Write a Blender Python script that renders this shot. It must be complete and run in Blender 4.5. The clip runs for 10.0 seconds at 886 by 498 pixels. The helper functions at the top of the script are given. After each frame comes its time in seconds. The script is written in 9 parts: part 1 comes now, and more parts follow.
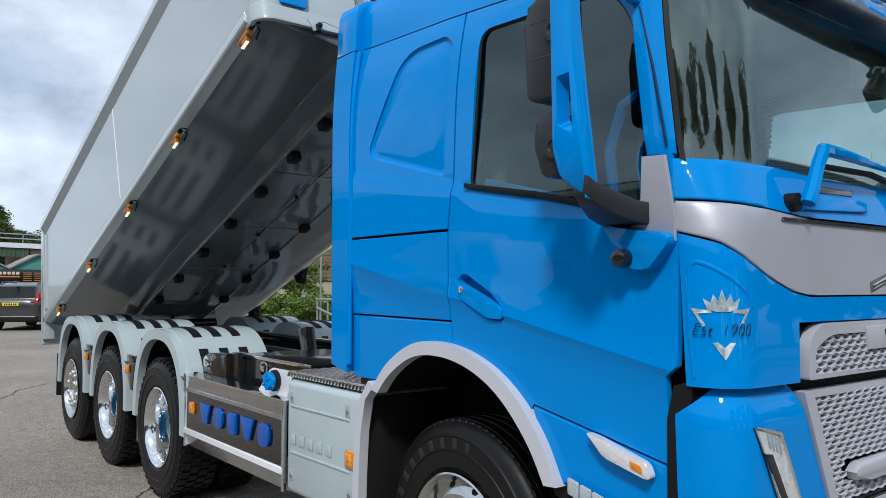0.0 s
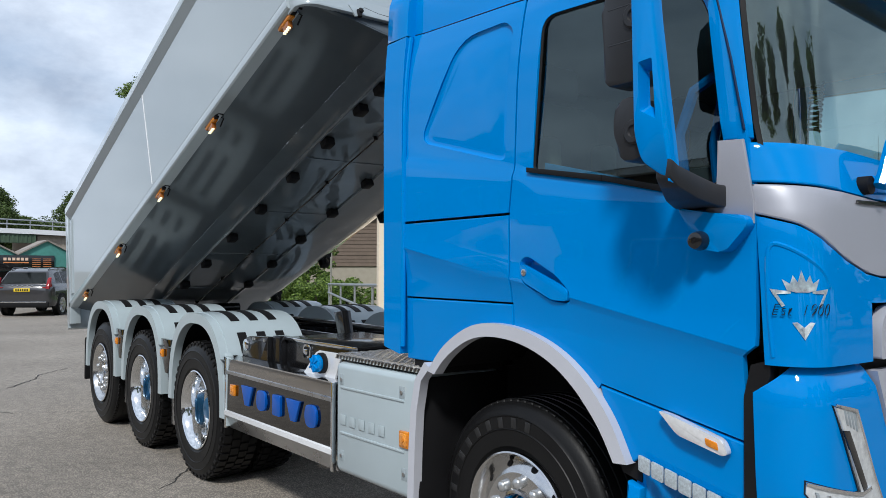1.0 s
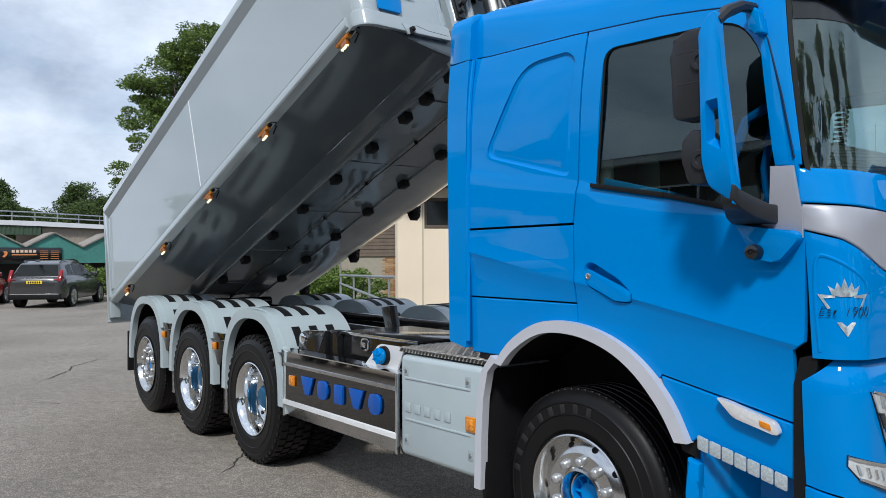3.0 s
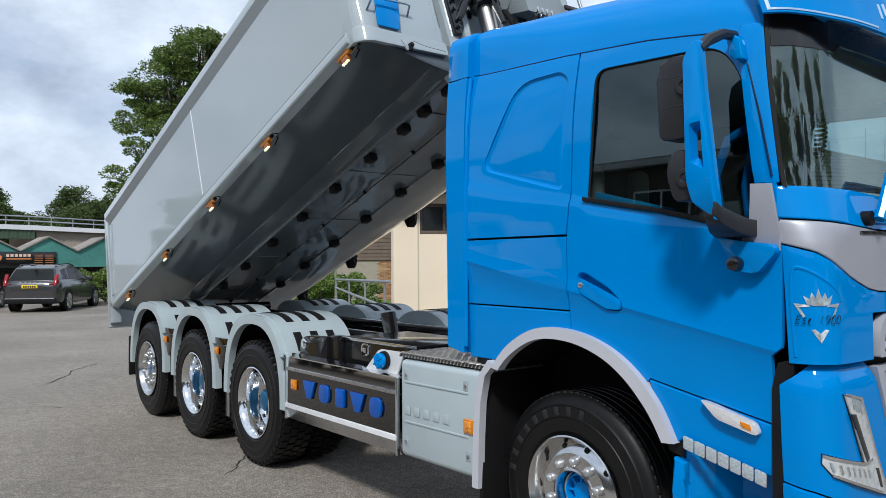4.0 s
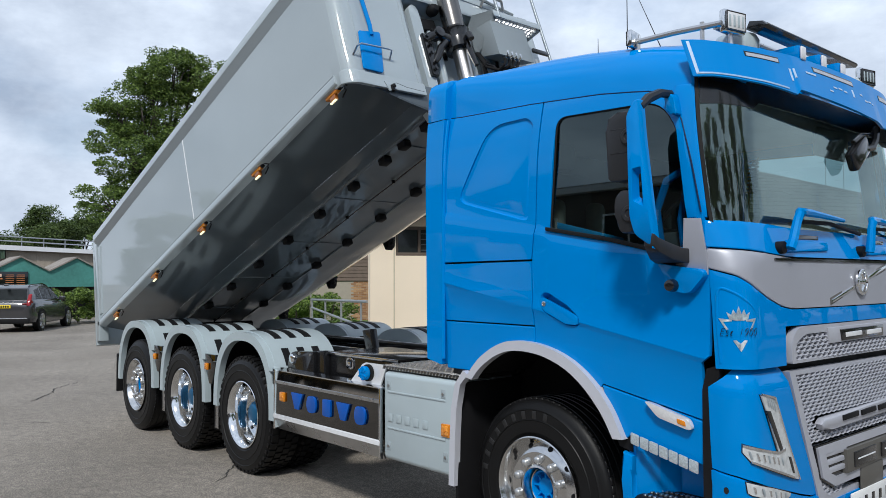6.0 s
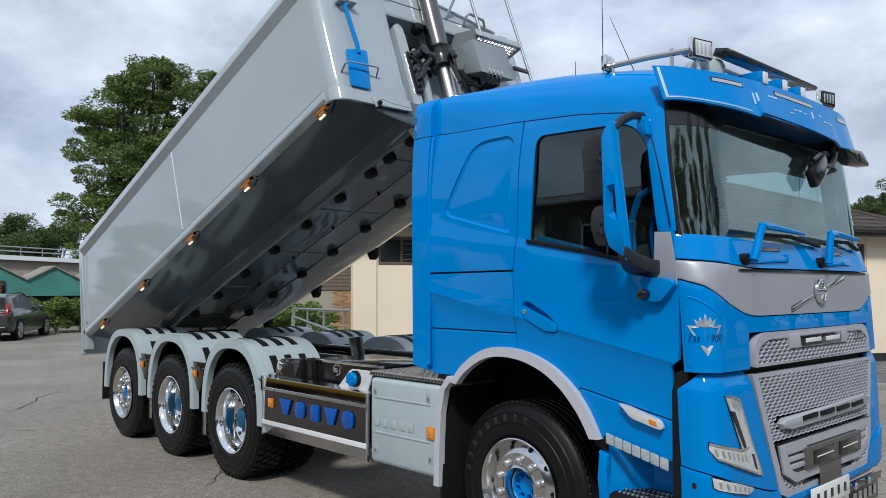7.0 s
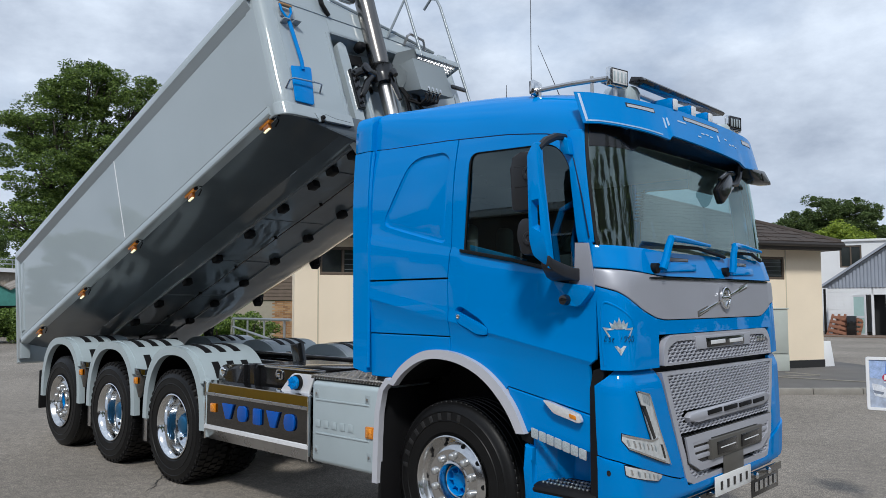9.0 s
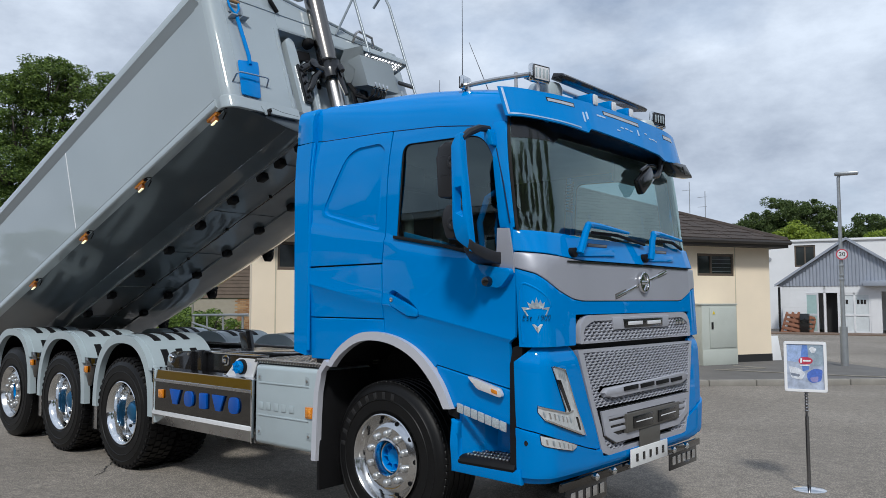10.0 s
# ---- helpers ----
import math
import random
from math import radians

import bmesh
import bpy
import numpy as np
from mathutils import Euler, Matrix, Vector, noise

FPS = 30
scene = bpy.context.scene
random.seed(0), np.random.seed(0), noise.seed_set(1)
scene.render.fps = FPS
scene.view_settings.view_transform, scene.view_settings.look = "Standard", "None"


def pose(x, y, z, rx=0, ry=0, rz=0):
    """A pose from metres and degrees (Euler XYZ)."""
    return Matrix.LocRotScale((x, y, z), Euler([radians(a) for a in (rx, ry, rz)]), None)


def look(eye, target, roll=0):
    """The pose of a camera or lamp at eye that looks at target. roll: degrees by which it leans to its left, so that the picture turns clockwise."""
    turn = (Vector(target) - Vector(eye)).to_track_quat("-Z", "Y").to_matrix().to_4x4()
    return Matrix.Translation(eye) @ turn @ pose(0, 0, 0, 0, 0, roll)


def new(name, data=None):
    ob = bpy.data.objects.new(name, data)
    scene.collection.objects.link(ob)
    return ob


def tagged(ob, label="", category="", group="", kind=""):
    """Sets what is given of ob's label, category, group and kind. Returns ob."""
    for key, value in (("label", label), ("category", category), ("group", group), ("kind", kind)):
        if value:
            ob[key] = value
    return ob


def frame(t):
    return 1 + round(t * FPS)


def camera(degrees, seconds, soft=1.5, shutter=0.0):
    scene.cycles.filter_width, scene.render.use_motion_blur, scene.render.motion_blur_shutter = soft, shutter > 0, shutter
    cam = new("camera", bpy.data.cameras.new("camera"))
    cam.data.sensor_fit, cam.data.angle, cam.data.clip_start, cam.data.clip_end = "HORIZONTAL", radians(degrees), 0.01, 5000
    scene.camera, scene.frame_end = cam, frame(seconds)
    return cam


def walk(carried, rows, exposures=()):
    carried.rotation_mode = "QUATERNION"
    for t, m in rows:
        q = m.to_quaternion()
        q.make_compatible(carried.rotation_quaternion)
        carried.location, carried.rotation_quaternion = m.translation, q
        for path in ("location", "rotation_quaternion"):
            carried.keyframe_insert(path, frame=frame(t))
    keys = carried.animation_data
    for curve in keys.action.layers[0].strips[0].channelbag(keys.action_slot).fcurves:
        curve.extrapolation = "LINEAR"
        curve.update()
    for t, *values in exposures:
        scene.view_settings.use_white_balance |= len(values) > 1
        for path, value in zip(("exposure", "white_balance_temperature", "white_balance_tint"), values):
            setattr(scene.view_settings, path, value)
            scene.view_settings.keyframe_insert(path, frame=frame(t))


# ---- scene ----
cam = camera(60.0, 10.0, soft=0.2)
PATH = [
    (0, (2.566, -1.979, 1.645), (0.999, -0.74, 1.735), 0.2),
    (0.5, (2.511, -2.083, 1.63), (0.942, -0.844, 1.701), 0.2),
    (1, (2.453, -2.208, 1.634), (0.882, -0.972, 1.686), 0.1),
    (1.5, (2.431, -2.334, 1.654), (0.861, -1.096, 1.692), 0.0),
    (2, (2.443, -2.481, 1.673), (0.874, -1.241, 1.699), -0.1),
    (2.5, (2.496, -2.631, 1.694), (0.928, -1.389, 1.714), -0.2),
    (4, (2.681, -2.883, 1.748), (1.126, -1.625, 1.776), -0.3),
    (4.5, (2.777, -2.952, 1.767), (1.232, -1.682, 1.803), -0.3),
    (5, (2.89, -3.03, 1.776), (1.354, -1.749, 1.825), -0.2),
    (5.5, (2.99, -3.137, 1.766), (1.466, -1.844, 1.828), -0.2),
    (6.8, (3.192, -3.425, 1.75), (1.714, -2.081, 1.854), -0.2),
    (7, (3.224, -3.445, 1.757), (1.753, -2.095, 1.861), -0.2),
    (7.5, (3.291, -3.502, 1.744), (1.842, -2.128, 1.859), -0.2),
    (8, (3.372, -3.567, 1.733), (1.951, -2.165, 1.856), -0.1),
    (8.5, (3.43, -3.614, 1.722), (2.035, -2.186, 1.851), -0.1),
    (9, (3.468, -3.646, 1.725), (2.104, -2.189, 1.858), -0.1),
    (9.5, (3.573, -3.654, 1.679), (2.238, -2.171, 1.814), -0.1),
    (10, (3.807, -3.67, 1.614), (2.504, -2.159, 1.748), -0.1),
]
EXPOSURES = [(0.0, 0.44, 6050, 8), (2.5, 0.42, 6050, 8), (5.5, 0.34, 6050, 8), (7.5, 0.21, 6050, 8), (9.0, 0.14, 6050, 8), (10.0, 0.11, 6050, 8)]
walk(cam, [(t, look(eye, target, roll)) for t, eye, target, roll in PATH], EXPOSURES)
# ---- sky, sun ----
world = bpy.data.worlds.new("sky")
scene.world = world
world.use_nodes = True
wn, wl = world.node_tree.nodes, world.node_tree.links
wn.clear()
SUN_EL, SUN_AZ = 46.5, (0.64, -0.768)
w_out, w_bg = wn.new("ShaderNodeOutputWorld"), wn.new("ShaderNodeBackground")
w_sky, w_co, w_map = wn.new("ShaderNodeTexSky"), wn.new("ShaderNodeTexCoord"), wn.new("ShaderNodeMapping")
w_n1, w_n2, w_r1, w_r2 = wn.new("ShaderNodeTexNoise"), wn.new("ShaderNodeTexNoise"), wn.new("ShaderNodeValToRGB"), wn.new("ShaderNodeValToRGB")
w_mix = wn.new("ShaderNodeMix")
w_sky.sky_type, w_sky.sun_disc = "NISHITA", False
w_sky.sun_elevation, w_sky.sun_rotation = radians(SUN_EL), math.atan2(SUN_AZ[0], SUN_AZ[1])
w_map.inputs["Scale"].default_value = (1.0, 1.0, 2.0)
w_n1.inputs["Scale"].default_value, w_n1.inputs["Detail"].default_value, w_n1.inputs["Roughness"].default_value = 2.1, 7.0, 0.56
w_n2.inputs["Scale"].default_value, w_n2.inputs["Detail"].default_value, w_n2.inputs["Roughness"].default_value = 3.6, 9.0, 0.6
w_r1.color_ramp.elements[0].position, w_r1.color_ramp.elements[1].position = 0.30, 0.52
w_r1.color_ramp.elements[0].color, w_r1.color_ramp.elements[1].color = (0.35, 0.35, 0.35, 1), (1, 1, 1, 1)
w_r2.color_ramp.elements[0].position, w_r2.color_ramp.elements[1].position = 0.34, 0.66
w_r2.color_ramp.elements[0].color, w_r2.color_ramp.elements[1].color = (3.7, 4.15, 5.0, 1), (7.7, 8.2, 9.0, 1)
w_mix.data_type = "RGBA"
wl.new(w_co.outputs["Generated"], w_map.inputs["Vector"])
for n in (w_n1, w_n2):
    wl.new(w_map.outputs["Vector"], n.inputs["Vector"])
wl.new(w_n1.outputs["Fac"], w_r1.inputs["Fac"])
wl.new(w_n2.outputs["Fac"], w_r2.inputs["Fac"])
wl.new(w_r1.outputs["Color"], w_mix.inputs[0])
wl.new(w_sky.outputs["Color"], w_mix.inputs[6])
wl.new(w_r2.outputs["Color"], w_mix.inputs[7])
wl.new(w_mix.outputs[2], w_bg.inputs["Color"])
w_bg.inputs["Strength"].default_value = 0.096
wl.new(w_bg.outputs["Background"], w_out.inputs["Surface"])

sun = new("sun", bpy.data.lights.new("sun", "SUN"))
sun.data.energy, sun.data.angle, sun.data.color = 2.3, radians(8.0), (1.0, 0.94, 0.85)
h = math.cos(radians(SUN_EL))
sun.matrix_world = look((SUN_AZ[0] * h * 30, SUN_AZ[1] * h * 30, math.sin(radians(SUN_EL)) * 30), (0, 0, 0))


# ---- materials ----
def mat(name, color, rough=0.5, metal=0.0, var=0.08, scale=6.0, fine=80.0, bump=0.0, coat=0.0, spec=0.5, rvar=0.08):
    """A surface with variation at two scales, in metres of the thing's own space."""
    m = bpy.data.materials.new(name)
    m.use_nodes = True
    n, l = m.node_tree.nodes, m.node_tree.links
    b = n["Principled BSDF"]
    b.inputs["Metallic"].default_value = metal
    b.inputs["Specular IOR Level"].default_value = spec
    b.inputs["Coat Weight"].default_value = coat
    b.inputs["Coat Roughness"].default_value = 0.03
    co = n.new("ShaderNodeTexCoord")
    n1, n2 = n.new("ShaderNodeTexNoise"), n.new("ShaderNodeTexNoise")
    n1.inputs["Scale"].default_value, n1.inputs["Detail"].default_value = scale, 5.0
    n2.inputs["Scale"].default_value, n2.inputs["Detail"].default_value = fine, 3.0
    for t in (n1, n2):
        l.new(co.outputs["Object"], t.inputs["Vector"])
    add = n.new("ShaderNodeMath")
    add.operation = "MULTIPLY_ADD"
    l.new(n1.outputs["Fac"], add.inputs[0])
    add.inputs[1].default_value = 0.65
    half = n.new("ShaderNodeMath")
    half.operation = "MULTIPLY"
    half.inputs[1].default_value = 0.35
    l.new(n2.outputs["Fac"], half.inputs[0])
    l.new(half.outputs[0], add.inputs[2])
    r = n.new("ShaderNodeValToRGB")
    r.color_ramp.elements[0].position, r.color_ramp.elements[1].position = 0.3, 0.7
    r.color_ramp.elements[0].color = (*[c * (1 - var) for c in color], 1)
    r.color_ramp.elements[1].color = (*[min(1, c * (1 + var)) for c in color], 1)
    l.new(add.outputs[0], r.inputs["Fac"])
    l.new(r.outputs["Color"], b.inputs["Base Color"])
    mr = n.new("ShaderNodeMapRange")
    mr.inputs[3].default_value, mr.inputs[4].default_value = max(0.01, rough - rvar * rough * 2), min(1, rough + rvar * rough * 2)
    l.new(n1.outputs["Fac"], mr.inputs[0])
    l.new(mr.outputs[0], b.inputs["Roughness"])
    if bump:
        bp = n.new("ShaderNodeBump")
        bp.inputs["Strength"].default_value, bp.inputs["Distance"].default_value = bump, 0.004
        l.new(n2.outputs["Fac"], bp.inputs["Height"])
        l.new(bp.outputs["Normal"], b.inputs["Normal"])
    return m


def glass(name, color, rough=0.0, ior=1.75, veil=0.0, gloss=(1.0, 1.0, 1.0)):
    """Tinted pane: clear transmission mixed with a gloss by Fresnel."""
    m = bpy.data.materials.new(name)
    m.use_nodes = True
    n, l = m.node_tree.nodes, m.node_tree.links
    n.clear()
    out, tr, gl, fr, mx = n.new("ShaderNodeOutputMaterial"), n.new("ShaderNodeBsdfTransparent"), n.new("ShaderNodeBsdfGlossy"), n.new("ShaderNodeFresnel"), n.new("ShaderNodeMixShader")
    tr.inputs["Color"].default_value = (*color, 1)
    gl.inputs["Roughness"].default_value = rough
    gl.inputs["Color"].default_value = (*gloss, 1)
    fr.inputs["IOR"].default_value = ior
    l.new(fr.outputs[0], mx.inputs[0])
    l.new(tr.outputs[0], mx.inputs[1])
    l.new(gl.outputs[0], mx.inputs[2])
    # Pale diffuse share stands in for haze and sky glare on the pane.
    if veil:
        df, m2 = n.new("ShaderNodeBsdfDiffuse"), n.new("ShaderNodeMixShader")
        df.inputs["Color"].default_value = (0.78, 0.84, 0.84, 1)
        m2.inputs[0].default_value = veil
        l.new(mx.outputs[0], m2.inputs[1])
        l.new(df.outputs[0], m2.inputs[2])
        mx = m2
    l.new(mx.outputs[0], out.inputs["Surface"])
    return m


def glow(name, color, strength):
    m = mat(name, color, 0.3)
    b = m.node_tree.nodes["Principled BSDF"]
    b.inputs["Emission Color"].default_value, b.inputs["Emission Strength"].default_value = (*color, 1), strength
    return m


BLUE = mat("blue_paint", (0.002, 0.212, 0.61), 0.4, 0.0, 0.03, 3.0, 400, 0.0, 0.55, 0.0)
BODY = mat("grey_body_paint", (0.36, 0.412, 0.44), 0.42, 0.0, 0.04, 1.5, 300, 0.0, 0.9, 0.2)
# Underside of the grey body: the shade below it is put into UNDER and SLOPE.
UNDER = mat("shaded_underside_paint", (0.13, 0.160, 0.184), 0.3, 0.0, 0.25, 1.2, 3.5, 0.0, 1.0, 0.3)
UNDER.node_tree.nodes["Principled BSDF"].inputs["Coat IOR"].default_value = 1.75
SLOPE = mat("dull_shaded_underside", (0.088, 0.108, 0.124), 0.3, 0.0, 0.15, 1.2, 3.5, 0.0, 0.8, 0.2)
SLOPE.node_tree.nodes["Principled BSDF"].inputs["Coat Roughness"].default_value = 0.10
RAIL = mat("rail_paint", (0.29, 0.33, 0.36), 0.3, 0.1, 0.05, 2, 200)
SILVER = mat("silver_paint", (0.36, 0.37, 0.42), 0.42, 0.2, 0.04, 3, 300, 0.0, 0.12)
ARCHGREY = mat("arch_grey_paint", (0.50, 0.51, 0.56), 0.35, 0.0, 0.04, 3, 300, 0.0, 0.4)
FENDER = mat("light_grey_plastic", (0.40, 0.47, 0.50), 0.35, 0.0, 0.05, 4, 200, 0.02, 0.5)
BLACK = mat("black_plastic", (0.008, 0.008, 0.009), 0.6, 0.0, 0.2, 8, 150, 0.05, 0.0, 0.2)
SATIN = mat("black_satin_paint", (0.008, 0.008, 0.009), 0.18, 0.0, 0.1, 5, 100, 0.0, 0.4)
RUBBER = mat("tyre_rubber", (0.0065, 0.0065, 0.007), 0.45, 0.0, 0.25, 9, 120, 0.15, 0.0, 0.25)
CHROME = mat("polished_alloy", (0.78, 0.79, 0.80), 0.1, 1.0, 0.05, 5, 60)
RIM = mat("satin_alloy", (0.62, 0.62, 0.62), 0.17, 1.0, 0.06, 5, 60)
STEEL = mat("brushed_steel", (0.55, 0.55, 0.56), 0.28, 1.0, 0.1, 6, 300, 0.05)
MIRROR_STEEL = mat("mirror_stainless", (0.135, 0.13, 0.125), 0.04, 1.0, 0.05, 3, 40)
TREAD = mat("tread_plate", (0.13, 0.125, 0.12), 0.3, 1.0, 0.25, 12, 90)
LUG = mat("bright_lug", (0.92, 0.92, 0.93), 0.25, 1.0, 0.1, 12, 90)
AMBER = mat("amber_lens", (0.62, 0.20, 0.004), 0.15, 0.0, 0.25, 30, 90, 0.2, 1.0)
AMBER_LENS = mat("amber_facets", (0.80, 0.26, 0.03), 0.12, 0.0, 0.5, 45, 90, 0.5, 1.0)
LED = glow("led", (1.0, 0.92, 0.58), 0.7)
WHITE = mat("white_lens", (0.75, 0.76, 0.78), 0.2, 0.1, 0.05, 20, 200)
REFLECT = mat("reflective_tape", (0.46, 0.52, 0.56), 0.35, 0.2, 0.3, 120, 400)
WINDOW = glass("tinted_glass", (0.28, 0.41, 0.43), ior=1.85, gloss=(0.80, 0.98, 1.0))
SCREEN = glass("windscreen_glass", (0.80, 0.93, 0.90), ior=2.4, veil=0.008, gloss=(0.82, 1.0, 0.95))
INTERIOR = mat("dark_trim", (0.05, 0.058, 0.062), 0.7, 0, 0.1, 6, 120, 0.05)
SEAT = mat("grey_upholstery", (0.10, 0.105, 0.11), 0.85, 0, 0.15, 10, 200, 0.1)
RED = mat("red_paint", (0.35, 0.012, 0.014), 0.25, 0, 0.05, 3, 100, 0, 0.8)
BLUE.node_tree.nodes["Principled BSDF"].inputs["Coat Roughness"].default_value = 0.025


# ---- shapes ----
def part(name, bm, material, parent=None, label="", smooth=38):
    bmesh.ops.recalc_face_normals(bm, faces=bm.faces[:])
    me = bpy.data.meshes.new(name)
    bm.to_mesh(me)
    bm.free()
    me.materials.append(material)
    me.shade_smooth()
    me.set_sharp_from_angle(angle=radians(smooth))
    ob = new(name, me)
    if parent:
        ob.parent = parent
    if label:
        ob["label"] = label
    return ob


def thing(name, at, label, category, group="", kind=""):
    ob = new(name)
    ob.empty_display_size = 0.1
    ob.matrix_world = at if isinstance(at, Matrix) else Matrix.Translation(at)
    return tagged(ob, label, category, group, kind)


def box(bm, x0, x1, y0, y1, z0, z1, bev=0.0, seg=2, m=None):
    t = Matrix.Translation(((x0 + x1) / 2, (y0 + y1) / 2, (z0 + z1) / 2)) @ Matrix.Diagonal((x1 - x0, y1 - y0, z1 - z0, 1))
    v = bmesh.ops.create_cube(bm, size=1.0, matrix=(m or Matrix()) @ t)["verts"]
    if bev:
        e = list({e for a in v for e in a.link_edges})
        bmesh.ops.bevel(bm, geom=e, offset=bev, segments=seg, affect="EDGES", profile=0.5, clamp_overlap=True)
    return bm


def prism(bm, pts, axis, a, b, bev=0.0, m=None):
    """A polygon pushed along an axis from a to b; its points are the two other coordinates in order."""
    def put(p, w):
        v = Vector({"x": (w, p[0], p[1]), "y": (p[0], w, p[1]), "z": (p[0], p[1], w)}[axis])
        return (m @ v) if m else v
    lo = [bm.verts.new(put(p, a)) for p in pts]
    hi = [bm.verts.new(put(p, b)) for p in pts]
    f = [bm.faces.new(lo), bm.faces.new(hi)]
    k = len(pts)
    for i in range(k):
        f.append(bm.faces.new((lo[i], lo[(i + 1) % k], hi[(i + 1) % k], hi[i])))
    if bev:
        e = list({e for q in f[:2] for e in q.edges})
        bmesh.ops.bevel(bm, geom=e, offset=bev, segments=2, affect="EDGES", profile=0.5, clamp_overlap=True)
    return bm


def tube(bm, pts, r, seg=8, closed=False):
    pts = [Vector(p) for p in pts]
    rings, up = [], None
    for i, p in enumerate(pts):
        a, b = pts[max(i - 1, 0)], pts[min(i + 1, len(pts) - 1)]
        d = (b - a).normalized()
        if up is None:
            up = d.orthogonal().normalized()
        up = (up - d * up.dot(d)).normalized()
        side = d.cross(up)
        rr = r[i] if isinstance(r, (list, tuple)) else r
        rings.append([bm.verts.new(p + rr * (math.cos(t) * up + math.sin(t) * side)) for t in [2 * math.pi * k / seg for k in range(seg)]])
    for a, b in zip(rings, rings[1:]):
        for k in range(seg):
            bm.faces.new((a[k], a[(k + 1) % seg], b[(k + 1) % seg], b[k]))
    bm.faces.new(rings[0])
    bm.faces.new(rings[-1])
    return bm


def lathe(bm, prof, seg=48, axis="y", at=(0, 0, 0), m=None, caps=True):
    """A profile of (radius, height) turned round an axis."""
    rings = []
    for r, hgt in prof:
        ring = []
        for k in range(seg):
            t = 2 * math.pi * k / seg
            c, s = r * math.cos(t), r * math.sin(t)
            v = Vector({"y": (c, hgt, s), "z": (c, s, hgt), "x": (hgt, c, s)}[axis]) + Vector(at)
            ring.append(bm.verts.new(m @ v if m else v))
        rings.append(ring)
    for a, b in zip(rings, rings[1:]):
        for k in range(seg):
            bm.faces.new((a[k], a[(k + 1) % seg], b[(k + 1) % seg], b[k]))
    for ring, p in ((rings[0], prof[0]), (rings[-1], prof[-1])):
        if caps and p[0] > 1e-4:
            bm.faces.new(ring)
    return bm


def B():
    return bmesh.new()


def bars(parent, n, at, step, size, axis_m, material, name="lettering_bar"):
    """Plain bars in place of lettering."""
    for i in range(n):
        bm = B()
        box(bm, -size[0] / 2, size[0] / 2, -size[1] / 2, size[1] / 2, -size[2] / 2, size[2] / 2, min(size) * 0.2)
        ob = part(name, bm, material, parent)
        ob.matrix_basis = Matrix.Translation(Vector(at) + Vector(step) * i) @ axis_m


def close_sheet(bm, layers, edge):
    """Joins two layers of a grid into a closed sheet, with its rim bevelled."""
    f, g = layers
    n, m = len(f), len(f[0])
    for grid in (f, g):
        for i in range(n - 1):
            for j in range(m - 1):
                bm.faces.new((grid[i][j], grid[i + 1][j], grid[i + 1][j + 1], grid[i][j + 1]))
    rim = [f[i][0] for i in range(n)] + [f[-1][j] for j in range(1, m)] + [f[i][-1] for i in range(n - 2, -1, -1)] + [f[0][j] for j in range(m - 2, 0, -1)]
    back = [g[i][0] for i in range(n)] + [g[-1][j] for j in range(1, m)] + [g[i][-1] for i in range(n - 2, -1, -1)] + [g[0][j] for j in range(m - 2, 0, -1)]
    k = len(rim)
    for i in range(k):
        bm.faces.new((rim[i], rim[(i + 1) % k], back[(i + 1) % k], back[i]))
    if edge:
        es = [bm.edges.get((rim[i], rim[(i + 1) % k])) for i in range(k)]
        bmesh.ops.bevel(bm, geom=[e for e in es if e], offset=edge, segments=2, affect="EDGES", profile=0.5, clamp_overlap=True)


def rounded(pts, r, n=5):
    """A polygon with its corners rounded; r: one radius, or one for each corner."""
    out = []
    k = len(pts)
    for i, p in enumerate(pts):
        rr = r[i] if isinstance(r, (list, tuple)) else r
        a, b, c = Vector(pts[i - 1]), Vector(p), Vector(pts[(i + 1) % k])
        d0, d1 = (a - b), (c - b)
        s0, s1 = min(rr, d0.length * 0.45), min(rr, d1.length * 0.45)
        p0, p1 = b + d0.normalized() * s0, b + d1.normalized() * s1
        for j in range(n + 1):
            t = j / n
            out.append(tuple((1 - t) ** 2 * p0 + 2 * t * (1 - t) * b + t * t * p1))
    return out



